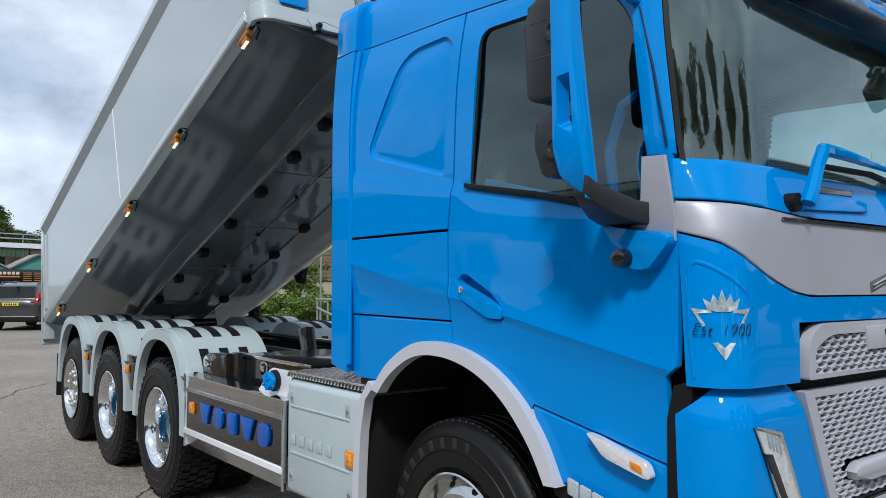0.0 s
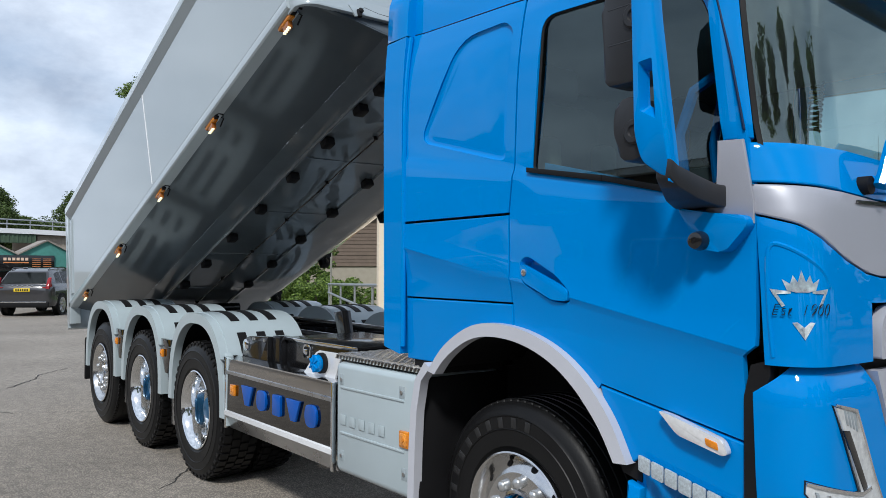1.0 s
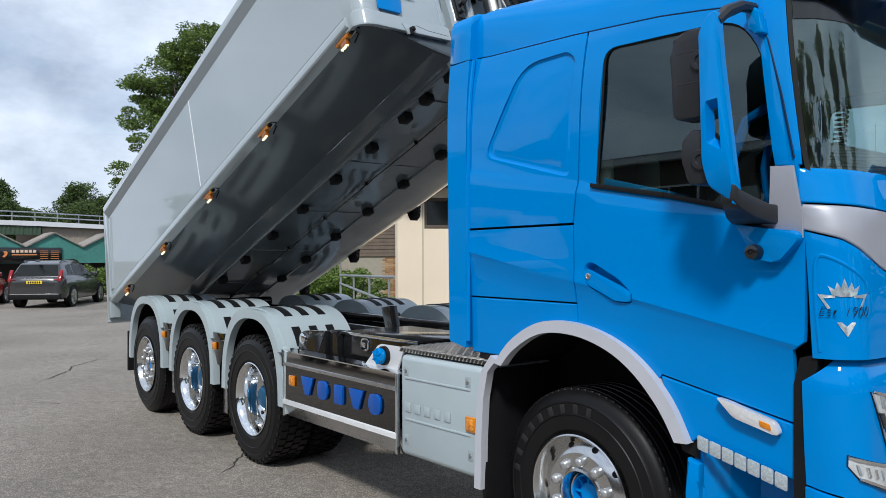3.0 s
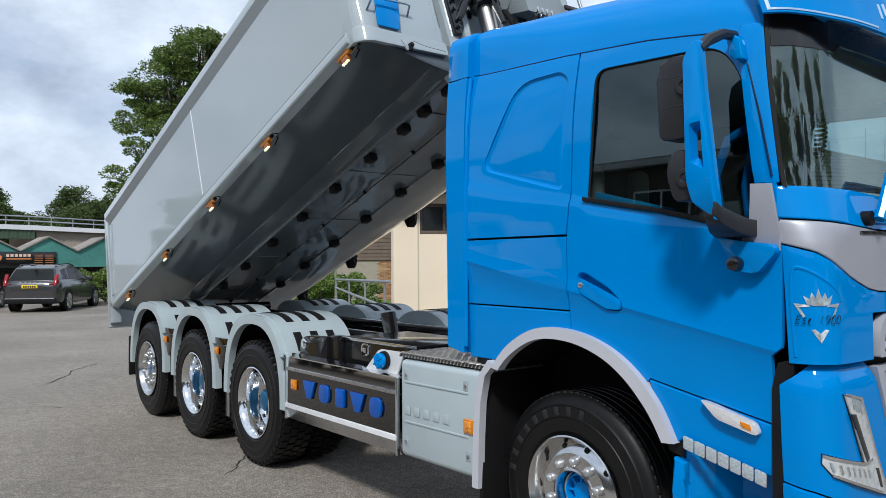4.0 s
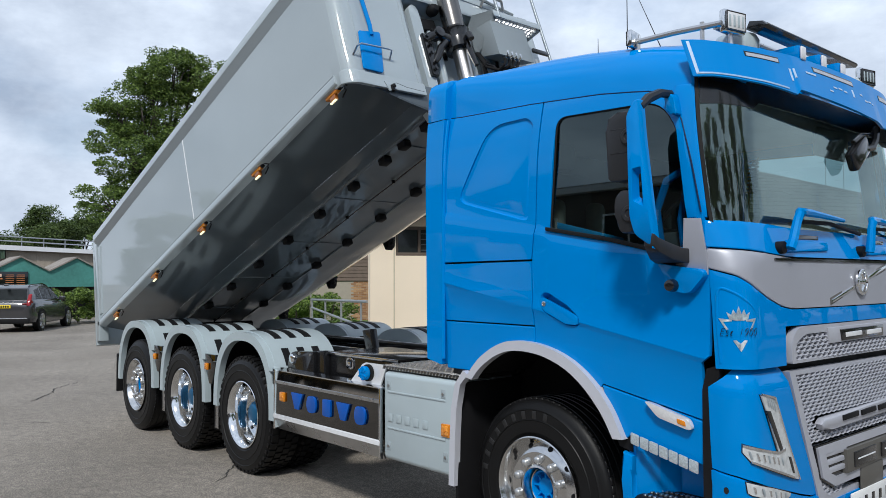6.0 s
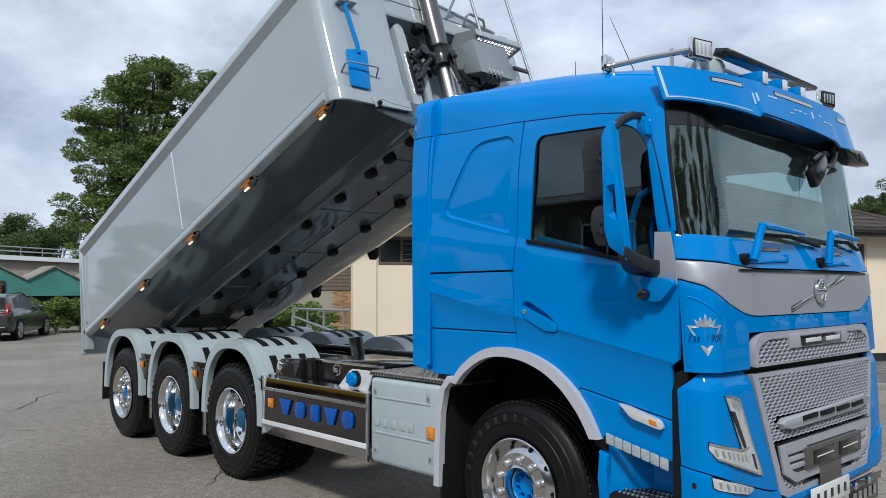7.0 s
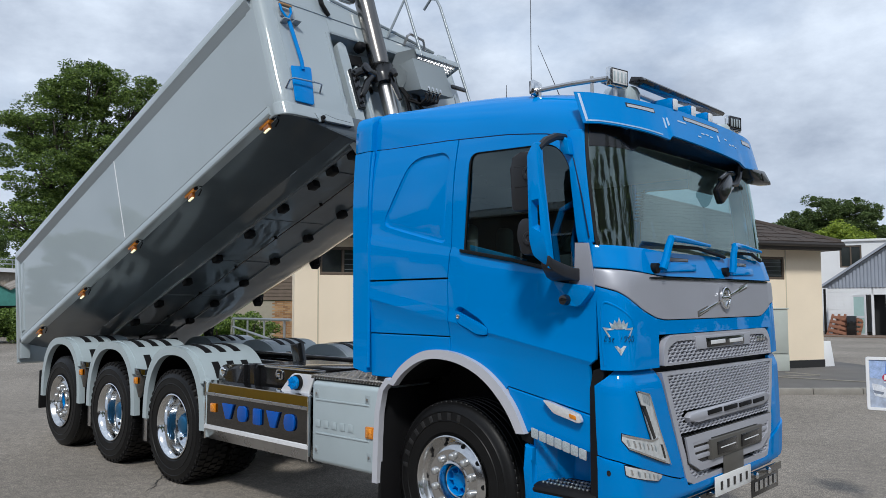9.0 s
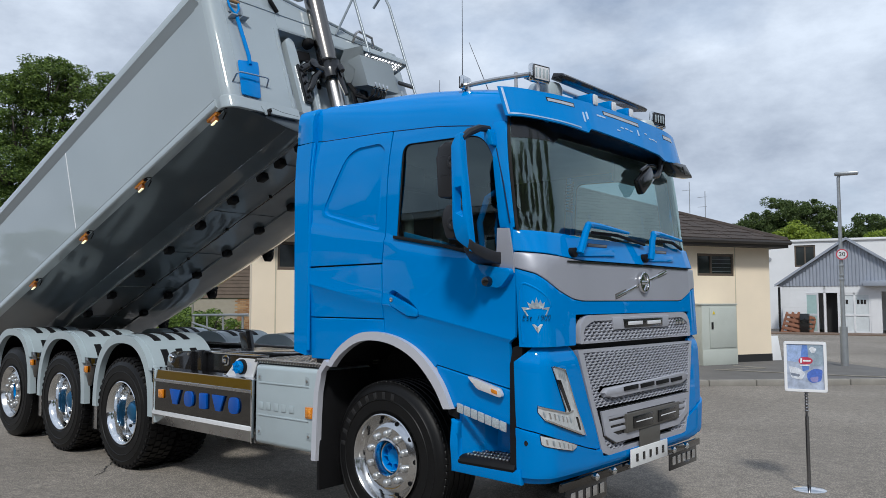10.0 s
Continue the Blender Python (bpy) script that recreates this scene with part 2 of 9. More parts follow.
# ---- ground and surroundings ----
def asphalt():
    m = bpy.data.materials.new("asphalt")
    m.use_nodes = True
    n, l = m.node_tree.nodes, m.node_tree.links
    b = n["Principled BSDF"]
    co = n.new("ShaderNodeTexCoord")
    big, mid, grit, crack = n.new("ShaderNodeTexNoise"), n.new("ShaderNodeTexNoise"), n.new("ShaderNodeTexVoronoi"), n.new("ShaderNodeTexVoronoi")
    big.inputs["Scale"].default_value, big.inputs["Detail"].default_value = 0.35, 6
    mid.inputs["Scale"].default_value, mid.inputs["Detail"].default_value, mid.inputs["Roughness"].default_value = 9.0, 10, 0.7
    grit.inputs["Scale"].default_value = 75
    warp = n.new("ShaderNodeTexNoise")
    warp.inputs["Scale"].default_value, warp.inputs["Detail"].default_value = 1.2, 6
    wm = n.new("ShaderNodeMix")
    wm.data_type, wm.blend_type = "RGBA", "LINEAR_LIGHT"
    wm.inputs[0].default_value = 0.25
    l.new(co.outputs["Object"], wm.inputs[6])
    l.new(warp.outputs["Color"], wm.inputs[7])
    crack.feature, crack.inputs["Scale"].default_value = "DISTANCE_TO_EDGE", 0.28
    l.new(wm.outputs[2], crack.inputs["Vector"])
    for t in (big, mid, grit, warp):
        l.new(co.outputs["Object"], t.inputs["Vector"])
    r1, r2, r3, r4 = (n.new("ShaderNodeValToRGB") for _ in range(4))
    for r, p, c in ((r1, (0.3, 0.7), ((0.20, 0.179, 0.157, 1), (0.318, 0.287, 0.254, 1))), (r2, (0.25, 0.75), ((0.66, 0.66, 0.66, 1), (1.29, 1.28, 1.24, 1))), (r3, (0.05, 0.6), ((1.75, 1.72, 1.67, 1), (0.66, 0.66, 0.66, 1))), (r4, (0.0, 0.012), ((0.90, 0.90, 0.90, 1), (1, 1, 1, 1)))):
        r.color_ramp.elements[0].position, r.color_ramp.elements[1].position = p
        r.color_ramp.elements[0].color, r.color_ramp.elements[1].color = c
    l.new(big.outputs["Fac"], r1.inputs["Fac"])
    l.new(mid.outputs["Fac"], r2.inputs["Fac"])
    l.new(grit.outputs["Distance"], r3.inputs["Fac"])
    l.new(crack.outputs["Distance"], r4.inputs["Fac"])
    last = r1.outputs["Color"]
    for r in (r2, r3, r4):
        x = n.new("ShaderNodeMix")
        x.data_type, x.blend_type = "RGBA", "MULTIPLY"
        x.inputs[0].default_value = 1.0
        l.new(last, x.inputs[6])
        l.new(r.outputs["Color"], x.inputs[7])
        last = x.outputs[2]
    l.new(last, b.inputs["Base Color"])
    b.inputs["Roughness"].default_value = 0.82
    bp = n.new("ShaderNodeBump")
    bp.inputs["Strength"].default_value, bp.inputs["Distance"].default_value = 0.6, 0.005
    l.new(grit.outputs["Distance"], bp.inputs["Height"])
    l.new(bp.outputs["Normal"], b.inputs["Normal"])
    return m


ASPHALT = asphalt()
CREAM = mat("cream_render", (0.86, 0.735, 0.565), 0.85, 0, 0.06, 1.2, 60, 0.1)
PLINTH = mat("black_plinth", (0.02, 0.02, 0.021), 0.7, 0, 0.2, 5, 60, 0.1)
FASCIA = mat("dark_fascia", (0.035, 0.03, 0.028), 0.5, 0, 0.1, 4, 60)
TILE = mat("roof_tile", (0.055, 0.042, 0.036), 0.85, 0, 0.35, 3, 25, 0.3)
FRAME = mat("window_frame_brown", (0.10, 0.075, 0.055), 0.6, 0, 0.1, 5, 80)
PANE = mat("dark_pane", (0.03, 0.035, 0.035), 0.06, 0, 0.2, 2, 20)
BOARD = mat("weathered_boards", (0.13, 0.095, 0.075), 0.85, 0, 0.25, 3, 50, 0.2)
GALV = mat("galvanised", (0.36, 0.38, 0.40), 0.45, 0.6, 0.12, 8, 90)
CONCRETE = mat("kerb_concrete", (0.25, 0.235, 0.21), 0.9, 0, 0.2, 4, 60, 0.2)
WHITEWALL = mat("white_painted_wall", (0.72, 0.73, 0.75), 0.8, 0, 0.05, 1.5, 40, 0.1)
SHEET = mat("grey_corrugated_sheet", (0.33, 0.36, 0.42), 0.5, 0.2, 0.08, 2, 40)
TEAL = mat("teal_painted_sheet", (0.065, 0.235, 0.205), 0.75, 0, 0.3, 0.9, 7, 0.2)
ROOFSHEET = mat("weathered_roof_sheet", (0.24, 0.215, 0.19), 0.9, 0, 0.5, 1.1, 9, 0.2)
GRASS = mat("grass", (0.09, 0.17, 0.03), 0.9, 0, 0.3, 4, 60, 0.3)
CABINET = mat("cabinet_grey", (0.47, 0.50, 0.46), 0.5, 0, 0.06, 3, 80)

bm = B()
bmesh.ops.create_grid(bm, x_segments=8, y_segments=8, size=400)
ground = tagged(part("ground", bm, ASPHALT), "worn grey asphalt yard with cracks and patches", "ground", kind="structure")


STAIN = mat("tar_crack", (0.03, 0.028, 0.026), 0.9, 0, 0.3, 6, 60)


def crack(line, width, seed):
    """A ragged, filled crack that lies in the asphalt."""
    rng = np.random.default_rng(seed)
    pts = []
    for (xa, ya), (xb, yb) in zip(line, line[1:]):
        n = max(2, int(math.hypot(xb - xa, yb - ya) / 0.05))
        pts += [(xa + (xb - xa) * k / n, ya + (yb - ya) * k / n) for k in range(n)]
    bm = B()
    rows = []
    for k, (x, y) in enumerate(pts):
        w = width * rng.uniform(0.25, 1.0) * min(1.0, k / 3, (len(pts) - 1 - k) / 3)
        j = rng.uniform(-0.018, 0.018, 2)
        rows.append([bm.verts.new((x + j[0], y + j[1] - w, 0.004)), bm.verts.new((x + j[0] + w * 0.4, y + j[1] + w, 0.004))])
    for a, b in zip(rows, rows[1:]):
        bm.faces.new((a[0], a[1], b[1], b[0]))
    return tagged(part("trim", bm, STAIN, ground), "dark ragged crack in the asphalt", kind="structure")


crack([(-7.95, -2.6), (-7.75, -1.2), (-7.6, -0.86), (-7.29, -0.56), (-7.1, -0.2), (-6.9, 0.16), (-6.7, 0.7)], 0.012, 3)
crack([(-3.3, -0.36), (-3.52, -0.14), (-3.8, 0.06), (-3.99, 0.23), (-4.2, 0.5)], 0.010, 4)
crack([(-9.4, -0.4), (-10.2, 0.1), (-10.6, 0.2), (-11.4, 0.9)], 0.016, 5)

# ---- tipper truck: chassis, wheels, fenders ----
truck = thing("tipper_truck", (0, 0, 0), "blue four-axle tipper truck with raised grey tipping body", "truck")
SEAL = mat("joint_grey", (0.12, 0.14, 0.15), 0.6)
AXLES = (-3.485, -4.86, -6.235)
HUB = 0.53


def fill_plate(bm, outer, holes=(), y=0.0, thick=0.02, cuts=(), bev=0.006):
    """A flat panel in x and z with holes, cut up in z and given thickness inwards."""
    edges = []
    for loop in (outer, *holes):
        vs = [bm.verts.new((p[0], y, p[1])) for p in loop]
        edges += [bm.edges.new((vs[i], vs[(i + 1) % len(vs)])) for i in range(len(vs))]
    bmesh.ops.triangle_fill(bm, use_beauty=True, edges=edges, normal=(0, -1, 0))
    bmesh.ops.dissolve_limit(bm, angle_limit=0.01, verts=bm.verts[:], edges=bm.edges[:])
    for z in cuts:
        bmesh.ops.bisect_plane(bm, geom=bm.verts[:] + bm.edges[:] + bm.faces[:], plane_co=(0, 0, z), plane_no=(0, 0, 1))
    bmesh.ops.recalc_face_normals(bm, faces=bm.faces[:])
    if bm.faces and sum(f.normal.y for f in bm.faces) > 0:
        bmesh.ops.reverse_faces(bm, faces=bm.faces[:])
    front = bm.faces[:]
    rim = [e for e in bm.edges if e.is_boundary]
    ret = bmesh.ops.extrude_face_region(bm, geom=front)
    back = [v for v in ret["geom"] if isinstance(v, bmesh.types.BMVert)]
    # the copy stays in front, the first faces go in
    old = {v for f in front if f.is_valid for v in f.verts}
    for v in (old if old else back):
        v.co.y += thick
    return bm


HUBBLUE = mat("hub_blue", (0.03, 0.15, 0.31), 0.3, 0.6, 0.1, 8, 60)
NUT = mat("nut_cover", (0.52, 0.53, 0.54), 0.25, 0.7, 0.1, 20, 90)
TYREMARK = mat("tyre_lettering", (0.016, 0.016, 0.017), 0.5, 0, 0.3, 30, 100)


def wheel(x, y, width, kind, nuts):
    """A wheel whose outer tyre wall lies at y; kind: 'steer' with the hub out, 'drive' with a deep dish and twin tyres."""
    bm = B()
    r, w = HUB, width
    def carcass(y0):
        lathe(bm, [(0.297, y0 + 0.02), (0.31, y0 + 0.006), (0.322, y0 + 0.001), (0.326, y0 - 0.004), (0.36, y0 - 0.006), (0.396, y0 - 0.008), (0.400, y0 - 0.013), (0.404, y0 - 0.009), (0.455, y0 - 0.006), (0.459, y0 - 0.009), (0.463, y0 - 0.004), (0.475, y0), (0.50, y0 + 0.012), (0.518, y0 + 0.03), (r - 0.006, y0 + 0.055),
                   (r - 0.006, y0 + w - 0.055), (0.518, y0 + w - 0.03), (0.475, y0 + w), (0.36, y0 + w + 0.006), (0.297, y0 + w - 0.02), (0.297, y0 + 0.02)], 72, caps=False)
    carcass(0)
    tyre = part("wheel", bm, RUBBER, truck, "black ribbed tyre on a polished alloy rim")
    tyre.location = (x, y, HUB)
    if kind == "drive":
        bm = B()
        carcass(w + 0.03)
        part("inner_tyre", bm, RUBBER, tyre)
    bm = B()
    if kind == "steer":
        ribs = 5
        for i in range(ribs):
            c = 0.05 + (w - 0.1) * (i + 0.5) / ribs
            half = (w - 0.1) / ribs * 0.42
            lathe(bm, [(r - 0.012, c - half), (r, c - half + 0.004), (r, c + half - 0.004), (r - 0.012, c + half)], 72, caps=False)
        for k in range(72):
            a = 2 * math.pi * k / 72
            box(bm, -0.0212, 0.0212, 0.030, 0.056, r - 0.03, r - 0.003, 0.004, 1, m=Matrix.Rotation(a, 4, "Y"))
    else:
        for y0 in (0.0, w + 0.03):
            for k in range(44):
                a = 2 * math.pi * k / 44
                for c, q in ((0.055, 0), (0.125, 0.5), (0.195, 0), (0.262, 0.5)):
                    m = Matrix.Rotation(a + q * 2 * math.pi / 44, 4, "Y")
                    box(bm, -0.026, 0.026, y0 + c - 0.031, y0 + c + 0.031, r - 0.02, r + 0.004, 0, m=m)
                m = Matrix.Rotation(a, 4, "Y")
                box(bm, -0.018, 0.018, y0 + 0.008, y0 + 0.04, r - 0.055, r - 0.012, 0, m=m)
    tagged(part("tread", bm, RUBBER, tyre), kind="stuff")
    bm = B()
    if kind == "steer":
        prof = [(0.298, 0.03), (0.305, -0.002), (0.298, -0.006), (0.288, 0.004), (0.28, 0.035), (0.262, 0.055), (0.235, 0.035), (0.21, 0.025), (0.20, 0.028), (0.140, 0.028), (0.134, 0.018), (0.122, 0.014), (0.116, 0.03), (0.108, 0.075), (0.094, 0.085)]
        prof = [(a, b - 0.012) for a, b in prof]
        lathe(bm, prof, 72, caps=False)
    else:
        prof = [(0.298, 0.03), (0.306, -0.002), (0.298, -0.006), (0.288, 0.002), (0.276, 0.03), (0.262, 0.06), (0.258, 0.12), (0.25, 0.165), (0.20, 0.185), (0.14, 0.185), (0.0, 0.185)]
        lathe(bm, prof, 72, caps=False)
    rim = part("rim", bm, RIM if kind == "steer" else CHROME, tyre, "polished alloy rim")
    bm = B()
    if kind == "steer":
        lathe(bm, [(0.098, 0.06), (0.094, 0.055), (0.088, 0.06), (0.084, 0.10), (0.06, 0.11), (0.052, 0.075), (0.0, 0.075)], 40, caps=False)
        for k in range(8):
            a = 2 * math.pi * k / 8
            box(bm, -0.005, 0.005, 0.07, 0.11, 0.048, 0.088, 0.002, m=Matrix.Rotation(a, 4, "Y"))
    else:
        lathe(bm, [(0.118, 0.19), (0.118, 0.15), (0.108, 0.135), (0.09, 0.13), (0.085, 0.10), (0.07, 0.09), (0.0, 0.09)], 40)
        for k in range(10):
            a = 2 * math.pi * k / 10
            lathe(bm, [(0.010, 0.135), (0.010, 0.122), (0.0, 0.12)], 6, m=Matrix.Rotation(a, 4, "Y") @ Matrix.Translation((0, 0, 0.099)))
    part("hub", bm, BLUE if kind == "steer" else HUBBLUE, tyre, "blue painted hub")
    nut_bm = B()
    if kind == "steer":
        lathe(nut_bm, [(0.0255, 0.018), (0.0255, 0.004), (0.0235, -0.006), (0.016, -0.013), (0.0, -0.016)], 16)
    else:
        lathe(nut_bm, [(0.016, 0.19), (0.016, 0.165), (0.0, 0.16)], 6)
    first = part("wheel_nut", nut_bm, NUT, tyre)
    for k in range(nuts):
        ob = first if k == 0 else first.copy()
        if k:
            scene.collection.objects.link(ob)
        a = 2 * math.pi * (k + 0.5) / nuts
        ob.location = (0.167 * math.cos(a), 0, 0.167 * math.sin(a))
    if x == 0:
        for k in range(9):
            bm = B()
            a = radians(-62 + 11.5 * k)
            box(bm, -0.016, 0.016, -0.011, -0.005, 0.405, 0.452, 0.003, m=Matrix.Rotation(a - 0.35, 4, "Y"))
            part("lettering_bar", bm, TYREMARK, tyre)
    rr, yy = (0.2485, 0.033) if kind == "steer" else (0.225, 0.172)
    bm = B()
    lathe(bm, [(0.0, -0.003), (0.0165, -0.003), (0.0165, 0.004), (0.0, 0.004)], 16)
    hole = part("hand_hole", bm, BLACK, tyre)
    count = 10 if kind == "steer" else 8
    for k in range(count):
        ob = hole if k == 0 else hole.copy()
        if k:
            scene.collection.objects.link(ob)
        turn = Matrix.Rotation(2 * math.pi * k / count, 4, "Y")
        ob.matrix_basis = turn @ Matrix.Translation((rr, yy, 0)) @ Matrix.Rotation(radians(36.5 if kind == "steer" else 0), 4, "Z")
    return tyre


def arch_pts(cx, a0, a1, n, grow=0.0, hw=0.60, hh=0.74, p=2.5):
    out = []
    for i in range(n + 1):
        a = radians(a0 + (a1 - a0) * i / n)
        c, s = math.cos(a), math.sin(a)
        out.append((cx + (hw + grow) * math.copysign(abs(c) ** (2 / p), c), 0.55 + (hh + grow) * abs(s) ** (2 / p)))
    return out


def strip(bm, inner, outer, y0, y1):
    """A bent band between two rows of points, from y0 to y1."""
    g = [[bm.verts.new((p[0], y, p[1])) for p in row] for y in (y0, y1) for row in (inner, outer)]
    k = len(inner)
    for i in range(k - 1):
        for a, b in ((0, 1), (1, 3), (3, 2), (2, 0)):
            bm.faces.new((g[a][i], g[a][i + 1], g[b][i + 1], g[b][i]))
    for i in (0, k - 1):
        bm.faces.new((g[0][i], g[1][i], g[3][i], g[2][i]))


def fender(cx, side):
    """A mudguard over one twin wheel; side: 0 near, 1 far."""
    def y(v):
        return v if not side else 2.5 - v
    bm = B()
    strip(bm, arch_pts(cx, 16, 164, 40, -0.012), arch_pts(cx, 16, 164, 40), y(0.05), y(0.66))
    strip(bm, arch_pts(cx, 0, 180, 40, -0.085), arch_pts(cx, 0, 180, 40, -0.006), y(-0.012), y(0.05))
    strip(bm, arch_pts(cx, 20, 160, 40, -0.15), arch_pts(cx, 20, 160, 40, -0.003), y(0.66), y(0.69))
    es = [e for e in bm.edges if len(e.link_faces) == 2 and e.calc_face_angle(0) > 1.2]
    bmesh.ops.bevel(bm, geom=es, offset=0.012, segments=3, affect="EDGES", profile=0.5, clamp_overlap=True)
    body = part("fender", bm, FENDER, truck, "light grey plastic rear mudguard with black inlays")
    bm = B()
    for yy in (0.155, 0.31, 0.465):
        for a0, a1 in ((64, 110), (33, 50)):
            strip(bm, arch_pts(cx, a0, a1, 14, 0.0005), arch_pts(cx, a0, a1, 14, 0.006), y(yy), y(yy + 0.068))
    part("inlay", bm, BLACK, body, "black grip inlays")
    for sx in (-1, 1):
        bm = B()
        box(bm, min(sx * 0.52, sx * 0.605) + cx, max(sx * 0.52, sx * 0.605) + cx, min(y(-0.0135), y(0.02)), max(y(-0.0135), y(0.02)), 0.968, 0.972)
        part("joint", bm, SEAL, body)
    bm = B()
    strip(bm, arch_pts(cx, 17, 163, 30, -0.02), arch_pts(cx, 17, 163, 30, -0.0125), y(0.06), y(0.65))
    part("liner", bm, BLACK, body)
    if side:
        body.location.z = -0.055
    return body


for s in (0, 1):
    for k, ax in enumerate(AXLES):
        fender(ax, s)
for k, ax in enumerate(AXLES):
    last = k == 2
    wheel(ax, 0.0 if not last else 0.01, 0.315 if not last else 0.385, "steer" if last else "drive", 10)
wheel(0.0, 0.135, 0.385, "steer", 10)
# far wheels
for k, ax in enumerate((0.0, *AXLES)):
    bm = B()
    lathe(bm, [(0.30, 0.0), (0.36, 0.012), (0.47, 0.012), (0.52, -0.02), (HUB, -0.06), (HUB, -0.30), (0.47, -0.36), (0.30, -0.36), (0.28, -0.1), (0.15, -0.05), (0.0, -0.05)], 40)
    part("wheel", bm, RUBBER, truck, "black tyre on the far side").location = (ax, 2.46, HUB)

# lamp plates between the fenders, mud flaps
MARKERS = [(-0.6525, -0.012, 0.7925, 0.0425), (-2.745, -0.014, 0.775, 0.04)]
for x in (-4.172, -5.547):
    bm = B()
    prism(bm, [(x - 0.14, 1.03), (x + 0.10, 1.03), (x + 0.085, 0.88), (x + 0.02, 0.74), (x - 0.04, 0.74), (x - 0.12, 0.88)], "y", 0.0, 0.04, 0.008)
    part("lamp_plate", bm, MIRROR_STEEL, truck)
    MARKERS.append((x - 0.07, -0.022, 0.910, 0.035))
    bm = B()
    box(bm, x - 0.03, x + 0.05, 0.06, 0.07, 0.30, 0.74, 0.004)
    part("mud_flap", bm, STEEL, truck, "steel-edged mud flap")
    bm = B()
    box(bm, x - 0.1, x + 0.06, 0.08, 0.62, 0.28, 0.9, 0.01)
    part("mud_flap", bm, BLACK, truck)
bm = B()
box(bm, -6.94, -6.90, 0.0, 0.62, 0.38, 0.85, 0.01)
part("mud_flap", bm, BLACK, truck)
bm = B()
prism(bm, [(-2.92, 1.02), (-2.86, 0.98), (-2.87, 0.50), (-2.90, 0.50), (-2.93, 0.8)], "y", 0.0, 0.06, 0.006)
part("bracket", bm, FENDER, truck)

# chassis frame
for y0 in (0.83, 1.59):
    bm = B()
    prism(bm, [(y0, 0.78), (y0 + 0.08, 0.78), (y0 + 0.08, 0.79), (y0 + 0.01, 0.79), (y0 + 0.01, 1.04), (y0 + 0.08, 1.04), (y0 + 0.08, 1.05), (y0, 1.05)], "x", -7.1, 1.15)
    part("frame_rail", bm, SATIN, truck)
for x in (-0.9, -2.4, -3.485, -4.86, -6.235, -7.05):
    bm = B()
    box(bm, x - 0.06, x + 0.06, 0.84, 1.66, 0.82, 1.02, 0.01)
    part("cross_member", bm, SATIN, truck)
for ax in (0.0, *AXLES):
    bm = B()
    tube(bm, [(ax, 0.45, HUB), (ax, 2.05, HUB)], 0.075, 14)
    lathe(bm, [(0.0, 1.0), (0.16, 1.05), (0.2, 1.2), (0.16, 1.35), (0.0, 1.4)], 20, at=(ax, 0, HUB))
    part("axle", bm, BLACK, truck)



def side_marker(x, y, z, half=0.04):
    """A square amber marker lamp with a darker bezel and a raised core."""
    bm = B()
    box(bm, x - half, x + half, y, y + 0.02, z - half, z + half, 0.008)
    lamp = part("side_marker", bm, AMBER, truck, "amber side marker lamp")
    bm = B()
    box(bm, x - half * 0.72, x + half * 0.72, y - 0.004, y + 0.002, z - half * 0.72, z + half * 0.72, 0.003)
    part("lens", bm, AMBER_LENS, lamp)
    bm = B()
    prism(bm, [(x - half * 0.35, z), (x, z + half * 0.35), (x + half * 0.35, z), (x, z - half * 0.35)], "y", y - 0.008, y - 0.003, 0.002)
    part("core", bm, AMBER, lamp)


# ---- tipping body ----
TIP = Matrix.Translation((-1.97, 0, 3.355)) @ Matrix.Rotation(radians(-20.5), 4, "Y")
bm = B()
outl = [(0.0, -0.06), (0.0, 1.02), (-5.80, 1.02), (-6.02, 0.0), (-6.02, -0.06)]
prism(bm, outl, "y", 0.004, 0.045)
body = part("tipping_body", bm, BODY, truck, "grey painted steel tipping body raised on its ram")
body.matrix_basis = TIP


def bpart(name, bm, material, label=""):
    ob = part(name, bm, material, body, label)
    return ob


bm = B()
prism(bm, outl, "y", 2.455, 2.496)
bpart("side_panel", bm, BODY)
for s in (0, 1):
    def yy(v):
        return v if not s else 2.5 - v
    bm = B()
    prism(bm, [(yy(-0.035), 1.125), (yy(-0.04), 1.115), (yy(-0.04), 1.045), (yy(0.09), 1.045), (yy(0.09), 1.125)], "x", -5.84, 0.10, 0.004)
    bpart("top_rail", bm, BODY, "grey top rail")
    # RAIL's darker grey holds the shade on this downward slope.
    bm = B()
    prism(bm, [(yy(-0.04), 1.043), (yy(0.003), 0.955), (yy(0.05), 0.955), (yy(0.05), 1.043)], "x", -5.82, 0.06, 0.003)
    bpart("rail_underside", bm, RAIL, "sloping face under the rail, its shade put into a darker grey")
    bm = B()
    prism(bm, [(yy(0.002), -0.006), (yy(-0.016), -0.018), (yy(-0.020), -0.030), (yy(-0.020), -0.078), (yy(-0.012), -0.09), (yy(0.06), -0.112), (yy(0.06), -0.006)], "x", -6.04, 0.02, 0.002)
    part("sill", bm, BODY, body, "grey bottom sill", smooth=20)
    bm = B()
    tube(bm, [(-6.0, yy(-0.002), -0.001), (0.0, yy(-0.002), -0.001)], 0.005, 6)
    bpart("seam", bm, RAIL)
bm = B()
box(bm, -2.813, -2.805, -0.001, 0.01, 0.03, 0.955)
bpart("seam", bm, WHITE, "pale vertical weld seam")
